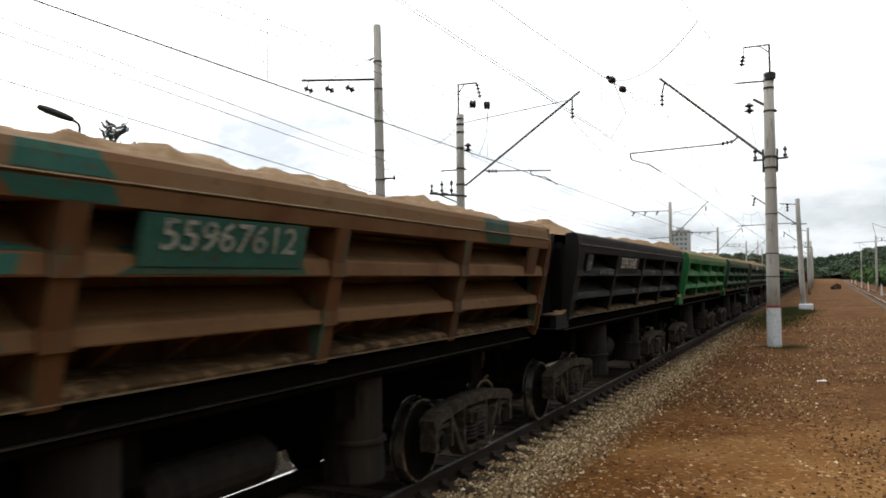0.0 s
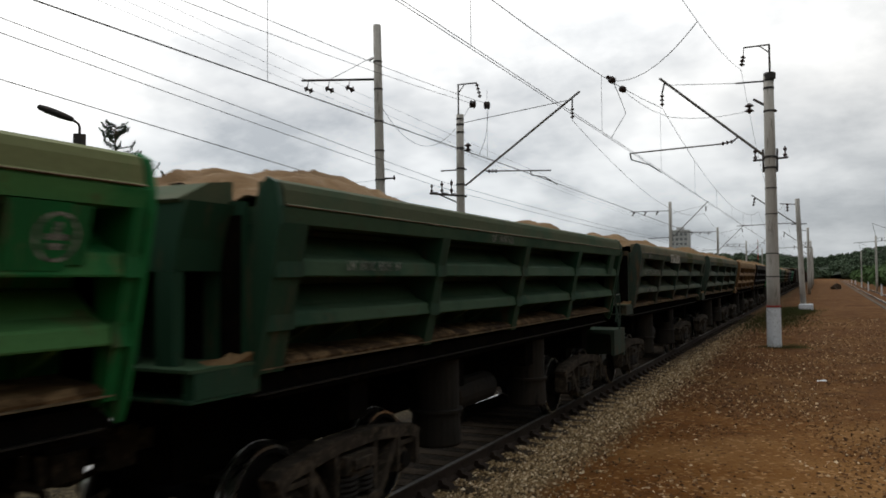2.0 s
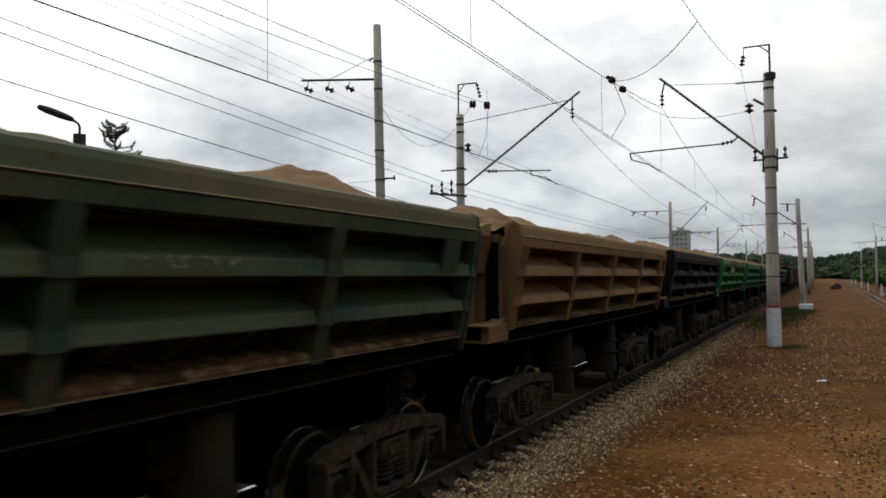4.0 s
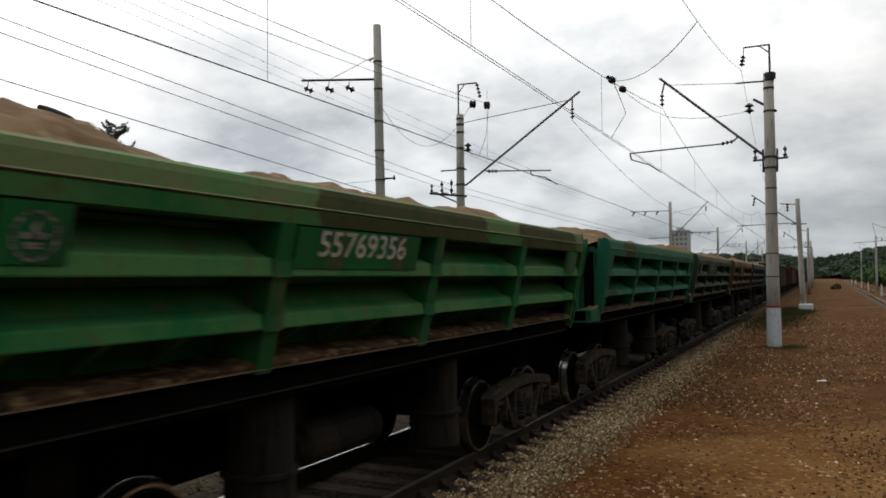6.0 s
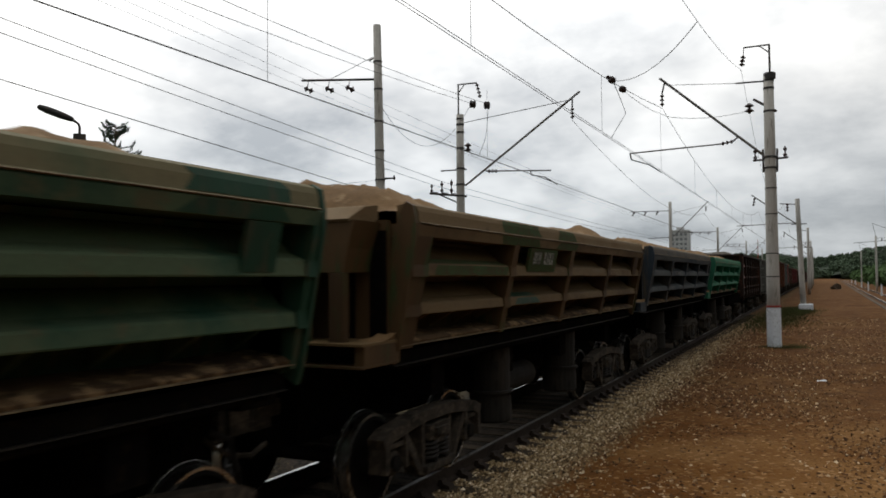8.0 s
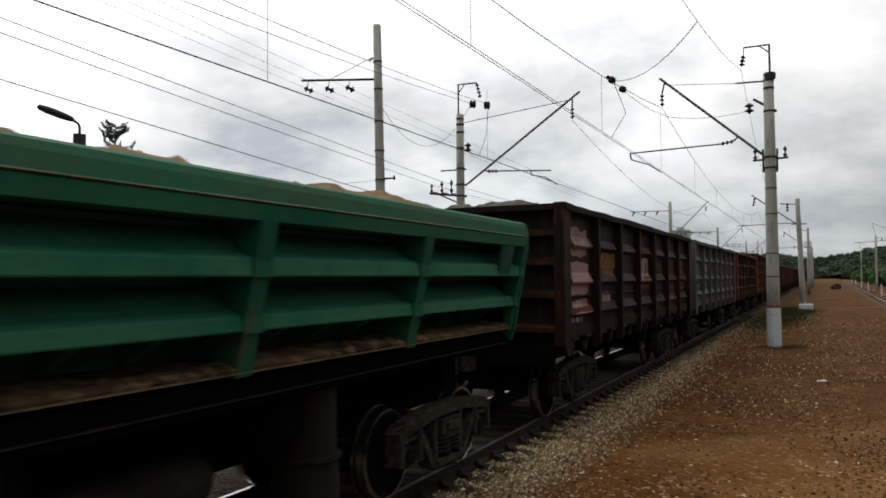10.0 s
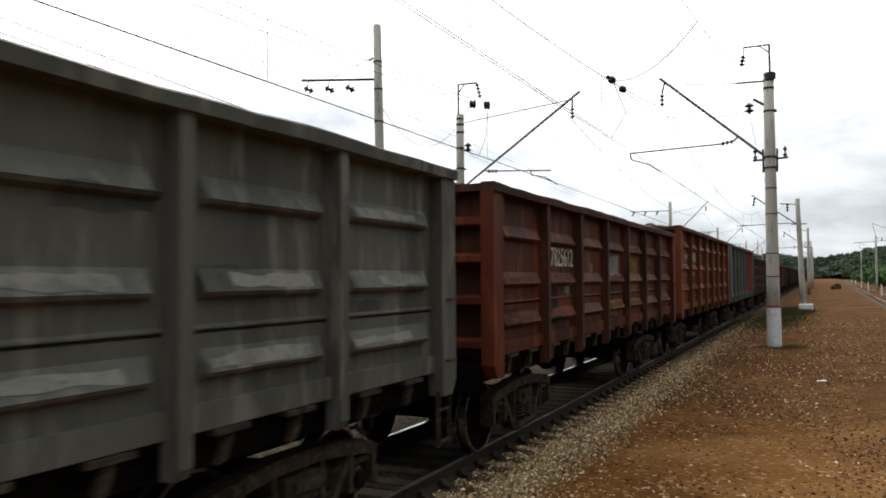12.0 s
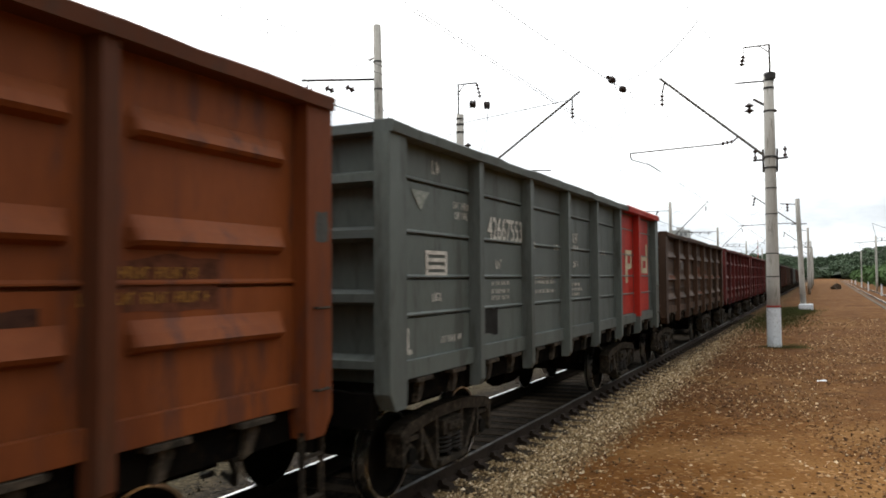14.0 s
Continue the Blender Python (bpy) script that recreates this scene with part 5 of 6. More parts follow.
# how each wagon's running gear sits under its body, which differs a little from wagon to wagon
SLIDE = {0: -0.35, 1: -0.40, 2: -0.30, 3: 0.20, 4: -0.38, 5: 0.05, 6: -0.1, 8: -0.38, 9: -0.50, 10: -0.2, 11: -0.2}
for i, off, paint, label, number, at, panel, long_end, marks in D:
    WAGONS.append(dump_wagon(dump_y(i, off), paint, i + 3, label, number, at, panel, long_end, marks, SLIDE.get(i, -0.2) + 0.35))

for i, where, y0, y1, mat in ((0, "rail", 2.3, 2.95, P_panel), (0, "rail", 0.6, 1.2, P_panel), (0, "ledge", 1.75, 2.48, P_panel), (0, "low_ledge", 1.9, 2.4, P_panel), (0, "ledge", 3.1, 4.7, P_dkgreen), (0, "rail", 8.1, 8.9, P_dkgreen),
                              (11, "rail", 2.2, 3.6, P_moss), (11, "ledge", 0.5, 2.6, P_moss), (11, "rail", 4.4, 5.4, P_moss), (11, "low_ledge", 3.0, 3.9, P_dkgreen),
                              (8, "rail", 3.0, 6.4, P_rusty), (8, "rail", 7.4, 10.0, P_rusty), (9, "rail", 1.2, 2.2, P_rusty), (9, "low_ledge", 0.3, 1.2, P_rusty), (10, "rail", 9.0, 10.1, P_dkgreen), (4, "rail", 6.5, 7.6, P_rusty), (5, "rail", 2.0, 4.0, P_rusty)):
    old_paint(WAGONS[i], where, y0, y1, mat)

G0 = 166.4 + G_HALF
GONDOLAS = [
    (Q_dark, LOW, "dark oxide-brown gondola wagon with chalky pink patches", "64457600", M_yellow, 2.95,
     ((M_pink, 0.70, 2.66, 1.0, 0.52, 0), (M_pink, 0.62, 2.02, 1.18, 0.60, 0), (M_pink, 0.80, 1.72, 0.9, 0.26, 0), (M_tanpatch, 2.3, 2.35, 1.3, 0.42, 0), (M_pink, 2.75, 1.85, 0.6, 0.25, 0), (M_pink, 5.85, 2.2, 1.15, 0.58, 0), (M_brightred, 6.66, 2.40, 0.2, 0.26, 0.0008), (M_pink, 7.35, 1.56, 0.3, 0.32, 0), (M_tanpatch, 7.88, 1.56, 0.42, 0.14, 0), (M_rosy, 9.40, 1.62, 0.62, 0.2, 0), (M_yellow, 9.52, 2.42, 0.4, 0.15, 0.0008), (M_rustlight, 10.1, 1.6, 0.45, 1.1, 0), (M_rustlight, 7.45, 2.9, 0.5, 0.35, 0), (M_rustlight, 11.0, 2.05, 1.05, 0.75, 0), (M_yellow, 11.75, 2.62, 0.22, 0.2, 0.0008)),
     ((M_yellow, 11.1, 2.78, 0.9, 0.09), (M_yellow, 11.1, 2.60, 0.6, 0.09), (M_yellow, 11.1, 2.46, 1.0, 0.08), (M_yellow, 11.1, 2.34, 0.9, 0.08), (M_yellow, 11.2, 2.10, 0.9, 0.08), (M_yellow, 11.2, 1.97, 0.9, 0.08), (M_white, 0.5, 1.6, 0.9, 0.08))),
    (Q_grey, LOW, "weathered grey gondola wagon with a painted number", "65127003", None, 3.05,
     ((M_blackpatch, 0.35, 1.55, 1.0, 0.66, 0.0006),), ((M_white, 2.4, 1.98, 1.2, 0.06), (M_white, 2.5, 1.86, 1.0, 0.05), (M_white, 4.1, 2.62, 0.4, 0.09))),
    (Q_red, LOW, "faded red-oxide gondola wagon with repair patches", "67825612", None, 3.05,
     ((M_blackpatch, 2.2, 1.60, 0.68, 0.60, 0), (M_brightred, 2.95, 1.75, 0.65, 0.36, 0), (M_greypatch, 3.25, 2.06, 0.24, 0.24, 0.0006), (M_greypatch, 5.95, 2.35, 0.95, 0.45, 0), (M_tanpatch, 7.6, 2.0, 1.0, 0.75, 0), (M_tanpatch, 6.1, 1.7, 0.9, 0.25, 0)),
     ((M_yellow, 7.95, 2.62, 0.8, 0.07), (M_yellow, 7.95, 2.48, 0.9, 0.07), (M_chalky, 4.75, 2.42, 0.22, 0.16))),
    (Q_orange, TALL, "orange-brown gondola wagon with white number and stencilled marks", "62509823", None, 3.05,
     ((M_rosy, 2.2, 2.745, 1.6, 0.40, 0), (M_rosy, 2.75, 2.28, 0.6, 0.22, 0), (M_brightred, 2.5, 1.75, 0.8, 0.30, 0), (M_yellow, 0.75, 2.62, 0.95, 0.12, 0), (M_greypatch, 1.4, 2.75, 0.5, 0.2, 0), (M_brightred, 3.3, 1.9, 0.7, 0.4, 0)),
     ((M_white, 1.0, 3.28, 0.3, 0.16), (M_white, 1.35, 2.9, 0.7, 0.12), (M_white, 4.1, 3.0, 0.3, 0.14), (M_white, 5.8, 3.0, 0.3, 0.14), (M_white, 5.8, 2.8, 0.35, 0.1), (M_white, 2.9, 2.35, 0.35, 0.18), (M_yellow, 10.8, 2.35, 0.8, 0.07), (M_yellow, 10.7, 2.2, 1.0, 0.07))),
    (Q_slate, TALL_FLAT, "slate-grey gondola wagon with a red-painted end panel", "42667553", None, 3.20,
     ((M_redpaint, 9.14, 1.58, 1.57, 2.05, 0.001), (M_redpaint, 10.87, 1.58, 1.45, 2.05, 0.001), (M_blackpatch, 2.4, 1.62, 0.5, 0.42, 0)),
     ((M_white, 1.1, 3.42, 0.2, 0.14), (M_white, 1.62, 3.10, 0.42, 0.08), (M_white, 1.66, 2.99, 0.34, 0.08), (M_white, 2.7, 2.07, 0.6, 0.05), (M_white, 4.3, 2.32, 0.9, 0.05), (M_white, 4.15, 2.75, 0.2, 0.09), (M_white, 5.2, 2.75, 0.2, 0.09), (M_white, 6.2, 2.78, 0.3, 0.08), (M_white, 6.1, 2.12, 0.6, 0.05), (M_white, 6.1, 2.04, 0.5, 0.05), (M_white, 8.0, 2.75, 0.3, 0.07), (M_white, 1.1, 2.1, 0.22, 0.09), (M_white, 1.3, 1.66, 0.5, 0.07), (M_white, 0.55, 1.6, 0.16, 0.26), (M_white, 2.85, 2.45, 0.2, 0.12), (M_white, 2.7, 2.25, 0.6, 0.05), (M_white, 2.7, 2.15, 0.6, 0.05), (M_white, 4.3, 2.25, 0.9, 0.05), (M_white, 4.3, 2.12, 0.9, 0.05), (M_white, 6.2, 2.9, 0.3, 0.16), (M_white, 6.2, 2.5, 0.3, 0.1), (M_white, 6.1, 2.2, 0.5, 0.05))),
    (Q_brown, LOW, "dull brown gondola wagon", None, None, 3, ((M_greypatch, 3.2, 2.5, 0.4, 0.3, 0),), ((M_white, 2.5, 2.75, 1.0, 0.2),)),
    (Q_crim, LOW, "crimson gondola wagon with small white marks", None, None, 3, (), ((M_white, 2.5, 2.75, 1.0, 0.2), (M_white, 4.5, 2.2, 0.5, 0.1))),
]
rest = [Q_crim, Q_brown, Q_dark, Q_red, Q_brown, Q_dark, Q_slate, Q_red, Q_brown, Q_dark, Q_crim, Q_brown]
for p in rest:
    GONDOLAS.append((p, LOW, "loaded " + p.name.replace("_paint", "").replace("_", " ") + " gondola wagon", None, None, 3, (), ()))
G_OFF = {0: -0.02, 1: -0.05, 2: 0.01, 3: 0.03, 4: -0.06}
for i, (paint, kind, label, number, nm, ny, patches, marks) in enumerate(GONDOLAS):
    WAGONS.append(gondola(G0 + 13.92 * i + G_OFF.get(i, 0), paint, kind, i + 40, label, number, nm, ny, patches, marks))


# ---- overhead line ----
def pole(name, base, top, r0, r1, label, category="pole"):
    """A tapered concrete pole that may lean; returns the thing with its shaft."""
    t = thing(name, pose(base[0], base[1], base[2]), label, category, "line poles")
    bm = bmesh.new()
    d = Vector(top) - Vector(base)
    lathe_rings = []
    n = 20
    for f in (0.0, 0.25, 0.5, 0.75, 1.0):
        c = d * f
        r = r0 + (r1 - r0) * f
        lathe_rings.append([(c.x + r * math.cos(2 * math.pi * k / n), c.y + r * math.sin(2 * math.pi * k / n), c.z) for k in range(n)])
    loft(bm, lathe_rings)
    for f in bm.faces:
        f.smooth = len(f.verts) == 4
    part("shaft", bm, M_concrete, t, "weathered spun concrete shaft")
    return t, d


def rel(t, *pts):
    o = t.matrix_basis.translation
    return [Vector(p) - o for p in pts]


def band(t, d, f, r, h, mat, name="clamp"):
    bm = bmesh.new()
    c = d * f
    lathe(bm, [(r - 0.02, -h / 2), (r, -h / 2), (r, h / 2), (r - 0.02, h / 2)], 18, c)
    return part(name, bm, mat, t)


def bar(t, p, q, r, mat=None, name="arm", square=False):
    a, b = rel(t, p, q)
    bm = bmesh.new()
    if square:
        beam(bm, a, b, r * 2, r * 2)
    else:
        tube(bm, a, b, r, 8)
    return part(name, bm, mat or M_iron, t)


def insul(t, p, q, r=0.09, sheds=3):
    a, b = rel(t, p, q)
    bm = bmesh.new()
    insulator(bm, a, b, r, sheds)
    return part("insulator", bm, M_insul, t, "dark ribbed insulator")


# pole between the train's track and the platform
Y1 = 28.95
PR, dR = pole("catenary_pole", (-1.40, Y1, -0.14), (-1.40, Y1, 9.30), 0.225, 0.165, "grey concrete catenary pole with a whitewashed foot and a cantilever")
bm = bmesh.new()
lathe(bm, [(0.228, 0.0), (0.236, 0.02), (0.232, 1.36), (0.225, 1.37)], 20)
part("painted_foot", bm, M_basewhite, PR, "whitewashed foot")
band(PR, dR, 0.152, 0.237, 0.05, M_redband, "red_band")
for f in (0.26, 0.345, 0.49, 0.585):
    band(PR, dR, f, 0.235 - 0.06 * f, 0.035, M_iron)
for f in (0.66, 0.70, 0.87, 0.955, 0.985):
    band(PR, dR, f, 0.24 - 0.06 * f, 0.07, M_iron)
for s in (-1, 1):
    bar(PR, (-1.40 + s * 0.22, Y1, 5.95), (-1.40 + s * 0.23, Y1, 6.75), 0.035, name="bracket_plate")
bar(PR, (-1.35, Y1, 9.2), (-1.35, Y1, 10.42), 0.035, name="mast")
bar(PR, (-1.33, Y1, 10.42), (-2.20, Y1, 10.42), 0.03, name="top_arm")
bar(PR, (-1.37, Y1, 10.15), (-1.68, Y1, 10.42), 0.02, name="brace")
bar(PR, (-2.18, Y1, 10.42), (-2.20, Y1, 10.12), 0.015, name="hanger")
insul(PR, (-2.20, Y1, 10.14), (-2.26, Y1, 9.76), 0.10)
bar(PR, (-1.36, Y1, 9.2), (-1.36, Y1, 9.42), 0.20, name="cap")
bar(PR, (-1.50, Y1, 9.15), (-2.47, Y1, 9.18), 0.03, name="stay_end")
bar(PR, (-2.47, Y1, 9.18), (-4.90, Y1, 9.40), 0.010, name="stay")
bar(PR, (-1.90, Y1, 8.55), (-1.16, Y1, 8.05), 0.045, name="cross_arm")
insul(PR, (-2.04, Y1, 8.42), (-2.04, Y1, 8.06), 0.16, 2)
bar(PR, (-5.11, Y1, 9.68), (-1.55, Y1, 6.50), 0.045, M_galv, name="cantilever")
bar(PR, (-4.93, Y1, 9.50), (-5.03, Y1, 9.10), 0.03, name="hanger")
insul(PR, (-5.03, Y1, 9.08), (-5.03, Y1, 8.62), 0.08)
bar(PR, (-1.95, Y1, 6.38), (-0.82, Y1, 6.42), 0.035, name="cross_bar")
for x, z0, z1 in ((-1.88, 6.38, 6.80), (-0.92, 6.42, 6.82), (-1.33, 6.4, 6.9)):
    insul(PR, (x, Y1, z0), (x, Y1, z1), 0.07, 2)
bar(PR, (-2.44, Y1, 7.26), (-2.60, Y1, 7.12), 0.03, name="joint")
insul(PR, (-2.58, Y1, 7.12), (-3.02, Y1, 7.06), 0.075)
bar(PR, (-3.0, Y1, 7.06), (-6.24, Y1, 6.97), 0.028, M_galv, name="steady_arm")
bar(PR, (-6.24, Y1, 6.97), (-6.19, Y1, 6.73), 0.03, name="drop")
bar(PR, (-6.19, Y1, 6.73), (-5.55, Y1, 6.50), 0.022, name="registration_arm")
bar(PR, (-5.55, Y1, 6.50), (-5.08, Y1, 6.17), 0.022, name="registration_arm")

# pole beyond the second track
PB, dB = pole("catenary_pole", (-13.27, 29.0, -0.3), (-13.27, 29.0, 9.15), 0.21, 0.15, "grey concrete catenary pole with a cantilever over the far track")
for f in (0.64, 0.69, 0.76, 0.85, 0.92, 0.955, 0.98):
    band(PB, dB, f, 0.225 - 0.06 * f, 0.07, M_iron)
bar(PB, (-13.34, 29, 9.0), (-13.34, 29, 10.42), 0.035, name="mast")
bar(PB, (-13.36, 29, 10.42), (-12.50, 29, 10.40), 0.03, name="top_arm")
bar(PB, (-13.3, 29, 10.1), (-13.05, 29, 10.40), 0.02, name="brace")
insul(PB, (-12.50, 29, 10.38), (-12.35, 29, 9.75), 0.08, 4)
insul(PB, (-12.82, 29, 9.55), (-12.55, 29, 9.50), 0.17, 2)
insul(PB, (-12.18, 29, 9.43), (-11.92, 29, 9.40), 0.17, 2)
bar(PB, (-13.12, 29, 8.79), (-8.45, 29, 9.27), 0.015, name="stay")
bar(PB, (-8.15, 29, 9.55), (-13.05, 29, 6.16), 0.045, M_galv, name="cantilever")
bar(PB, (-8.45, 29, 9.35), (-8.46, 29, 8.95), 0.03, name="hanger")
insul(PB, (-8.46, 29, 8.95), (-8.46, 29, 8.50), 0.08)
insul(PB, (-12.92, 29, 7.92), (-12.92, 29, 7.55), 0.15, 2)
bar(PB, (-12.20, 29, 6.78), (-12.07, 29, 6.70), 0.03, name="joint")
insul(PB, (-12.05, 29, 6.70), (-11.6, 29, 6.68), 0.08)
bar(PB, (-11.6, 29, 6.68), (-9.35, 29, 6.55), 0.028, M_galv, name="steady_arm")
bar(PB, (-10.2, 29, 6.60), (-10.15, 29, 6.42), 0.022, name="drop")
bar(PB, (-10.15, 29, 6.42), (-9.6, 29, 6.30), 0.022, name="registration_arm")
bar(PB, (-9.6, 29, 6.30), (-9.1, 29, 5.98), 0.022, name="registration_arm")
bar(PB, (-14.18, 29, 6.85), (-13.0, 29, 6.84), 0.03, name="cross_bar")
bar(PB, (-14.70, 29, 5.93), (-13.0, 29, 5.72), 0.045, name="cross_bar")
bar(PB, (-14.3, 29, 5.88), (-13.35, 29, 5.45), 0.03, name="brace")
for x, z0, z1 in ((-14.61, 5.95, 6.32), (-14.13, 5.9, 6.42), (-13.69, 5.85, 6.48)):
    insul(PB, (x, 29, z0), (x, 29, z1), 0.07, 2)
    bar(PB, (x, 29, z0 + 0.02), (x + 0.28, 29, z0 + 0.0), 0.02, name="pin")

# tall feeder pole
PA, dA = pole("feeder_pole", (-14.27, 24.35, -0.3), (-14.50, 24.35, 11.74), 0.20, 0.145, "tall grey concrete feeder pole with a side arm")
for f in (0.52, 0.61, 0.70, 0.80, 0.885):
    band(PA, dA, f, 0.22 - 0.055 * f, 0.05, M_iron)
bar(PA, (-14.4, 24.35, 9.70), (-17.90, 24.35, 10.07), 0.045, name="side_arm")
bar(PA, (-14.68, 24.35, 10.57), (-16.6, 24.35, 9.95), 0.012, name="stay")
bar(PA, (-14.4, 24.35, 10.6), (-14.85, 24.35, 10.45), 0.03, name="stub_arm")
for x, z in ((-17.59, 10.02), (-16.62, 9.92), (-15.70, 9.85)):
    insul(PA, (x - 0.12, 24.25, z - 0.28), (x + 0.15, 24.45, z - 0.42), 0.13, 2)
    bar(PA, (x, 24.35, z), (x - 0.05, 24.35, z - 0.3), 0.015, name="hanger")
bar(PA, (-14.36, 24.35, 6.02), (-13.75, 24.35, 5.99), 0.03, name="hook")
bar(PA, (-13.80, 24.35, 5.92), (-13.80, 24.35, 6.1), 0.03, name="pin")

# poles farther along, with their cantilevers
FAR = [
    (-13.3, 80.0, 9.9, 1, "grey concrete catenary pole farther along the far track"),
    (-13.3, 121.0, 9.6, 1, "grey concrete catenary pole farther along the far track"),
    (-13.3, 172.0, 9.6, 1, "distant concrete catenary pole"),
    (-13.3, 223.0, 9.6, 1, "distant concrete catenary pole"),
    (-0.95, 60.0, 7.8, -1, "leaning concrete pole on a pale square footing"),
    (-1.05, 111.0, 8.6, -1, "grey concrete catenary pole on the platform"),
    (-1.1, 162.0, 9.0, -1, "distant concrete catenary pole on the platform"),
    (-1.1, 213.0, 9.2, -1, "distant concrete catenary pole on the platform"),
    (9.0, 150.0, 9.0, -2, "concrete catenary pole beyond the track beyond the platform"),
    (11.2, 250.0, 9.4, -2, "distant concrete catenary pole beyond the track beyond the platform"),
]
for x, y, h, kind, label in FAR:
    lean = -0.25 if y == 60.0 else 0.0
    b = -0.1 if kind != -2 else -0.5
    p, d = pole("catenary_pole", (x, y, b), (x + lean, y, h), 0.2, 0.15, label)
    if kind == 1:
        bar(p, (x + 0.1, y, 6.2), (x + 3.7, y, 9.8), 0.04, M_galv, "cantilever")
        bar(p, (x, y, 8.7), (x + 3.4, y, 9.4), 0.012, name="stay")
        bar(p, (x + 0.6, y, 6.8), (x + 4.0, y, 6.6), 0.028, M_galv, "steady_arm")
        bar(p, (x, y, 9.0), (x - 4.0, y, 9.05), 0.035, name="side_arm")
        bar(p, (x, y, 6.3), (x - 2.2, y, 6.25), 0.035, name="cross_bar")
        insul(p, (x + 3.45, y, 9.3), (x + 3.45, y, 8.8), 0.1)
        for k in (1.2, 2.4, 3.6):
            insul(p, (x - k, y, 9.0), (x - k - 0.2, y, 8.6), 0.12, 2)
    else:
        s = -1 if kind == -1 else 1
        if y == 60.0:
            bm = bmesh.new()
            loft(bm, [[(0.15 + a * w, c * w, z) for a, c in ((-1, -1), (1, -1), (1, 1), (-1, 1))] for z, w in ((-0.1, 0.46), (0.40, 0.46), (0.46, 0.42))])
            part("footing", bm, M_basewhite, p, "pale concrete footing")
            for k in range(4):
                insul(p, (x - 0.28, y, 1.05 + 0.22 * k), (x - 0.06, y, 1.05 + 0.22 * k), 0.10, 1)
        bar(p, (x + lean * 0.75, y, 5.9), (x + s * 3.0 + lean, y, 8.2), 0.04, M_galv, "cantilever")
        bar(p, (x + lean, y, h - 0.4), (x + s * 1.4, y, h - 0.3), 0.03, name="top_arm")
        bar(p, (x + lean * 0.7, y, 6.1), (x + s * 4.3, y, 6.0), 0.028, M_galv, "steady_arm")
        bar(p, (x + lean * 0.7 - 0.5, y, 6.0), (x + lean * 0.7 + 0.5, y, 6.0), 0.035, name="cross_bar")
        insul(p, (x + s * 2.8 + lean, y, 8.0), (x + s * 2.9 + lean, y, 7.4), 0.1)
        insul(p, (x + s * 0.9, y, h - 0.3), (x + s * 0.9, y, h - 0.9), 0.11)
        if kind == -2:
            bar(p, (x, y, h), (x - 0.45, y, h + 2.2), 0.03, name="mast")
            bar(p, (x - 0.45, y, h + 2.2), (x + 1.6, y, h + 1.3), 0.03, name="top_arm")
            bar(p, (x - 3.4, y, 7.9), (x + 1.6, y, 8.2), 0.04, name="cross_bar")


def wire(name, pts, r, label, sag=0.0, mat=None):
    """A wire through points, each span sagging."""
    line = []
    for a, b in zip(pts, pts[1:]):
        a, b = Vector(a), Vector(b)
        k = 14 if sag else max(2, int((b - a).length / 30))
        for i in range(k):
            f = i / k
            p = a.lerp(b, f)
            p.z -= 4 * sag * f * (1 - f)
            line.append(p)
    line.append(Vector(pts[-1]))
    bm = bmesh.new()
    pipe(bm, line, r * 1.05, 5)
    return tagged(part(name, bm, mat or M_wire), label, "wire", "overhead wires")


for dx in (-0.035, 0.035):
    wire("contact_wire", [(TRACK + dx - 0.1, -22, 6.1), (TRACK + dx, 28.95, 6.15), (TRACK + dx + 0.1, 80, 6.1), (TRACK + dx, 131, 6.1), (TRACK + dx, 400, 6.1)], 0.007, "copper contact wire over the train")
wire("contact_wire", [(TRACK_2, -22, 6.32), (-9.9, 29, 6.35), (TRACK_2, 80, 6.15), (TRACK_2, 131, 6.1), (TRACK_2, 400, 6.1)], 0.013, "copper contact wire over the far track")
wire("messenger_wire", [(TRACK, -22, 8.55), (-5.03, Y1, 8.56), (TRACK, 80, 8.5), (TRACK, 131, 8.5), (TRACK, 182, 8.5), (TRACK, 233, 8.5)], 0.009, "stranded messenger wire over the train", 1.55)
wire("messenger_wire", [(-9.9, -22, 8.9), (-11.98, 29, 9.45)], 0.008, "stranded messenger wire over the far track", 1.1)
wire("messenger_wire", [(-8.46, 29, 8.45), (TRACK_2, 80, 8.6), (TRACK_2, 121, 8.6), (TRACK_2, 172, 8.6)], 0.009, "stranded messenger wire over the far track", 1.4)
wire("feeder_wire", [(-12.4, -22, 8.9), (-12.62, 29, 9.52)], 0.008, "thin feeder wire above the far track", 0.9)
wire("feeder_wire", [(-14.61, -22, 9.5), (-14.61, 29, 6.3), (-15.4, 80, 6.3), (-15.4, 121, 6.3)], 0.009, "thin feeder wire on pin insulators", 0.2)
wire("feeder_wire", [(-14.10, -22, 9.5), (-14.13, 29, 6.4), (-14.8, 80, 6.4), (-14.8, 121, 6.4)], 0.009, "thin feeder wire on pin insulators", 0.15)
wire("feeder_wire", [(-13.6, -22, 7.99), (-13.6, 33, 4.65)], 0.010, "sagging service cable beyond the tracks")
for x, z in ((-17.55, 9.68), (-16.60, 9.54), (-15.68, 9.48)):
    wire("feeder_wire", [(x + 0.2, -27, z + 2.3), (x, 24.35, z), (x, 80, z - 0.9), (x, 121, z - 0.5)], 0.005, "thin feeder wire on the side arm of the tall pole", 0.2)
wire("feeder_wire", [(-2.0, -22, 8.3), (-2.27, Y1, 9.62), (-2.1, 60, 7.5), (-2.1, 111, 8.2), (-2.1, 162, 8.6)], 0.006, "thin feeder wire along the platform poles", 2.1)
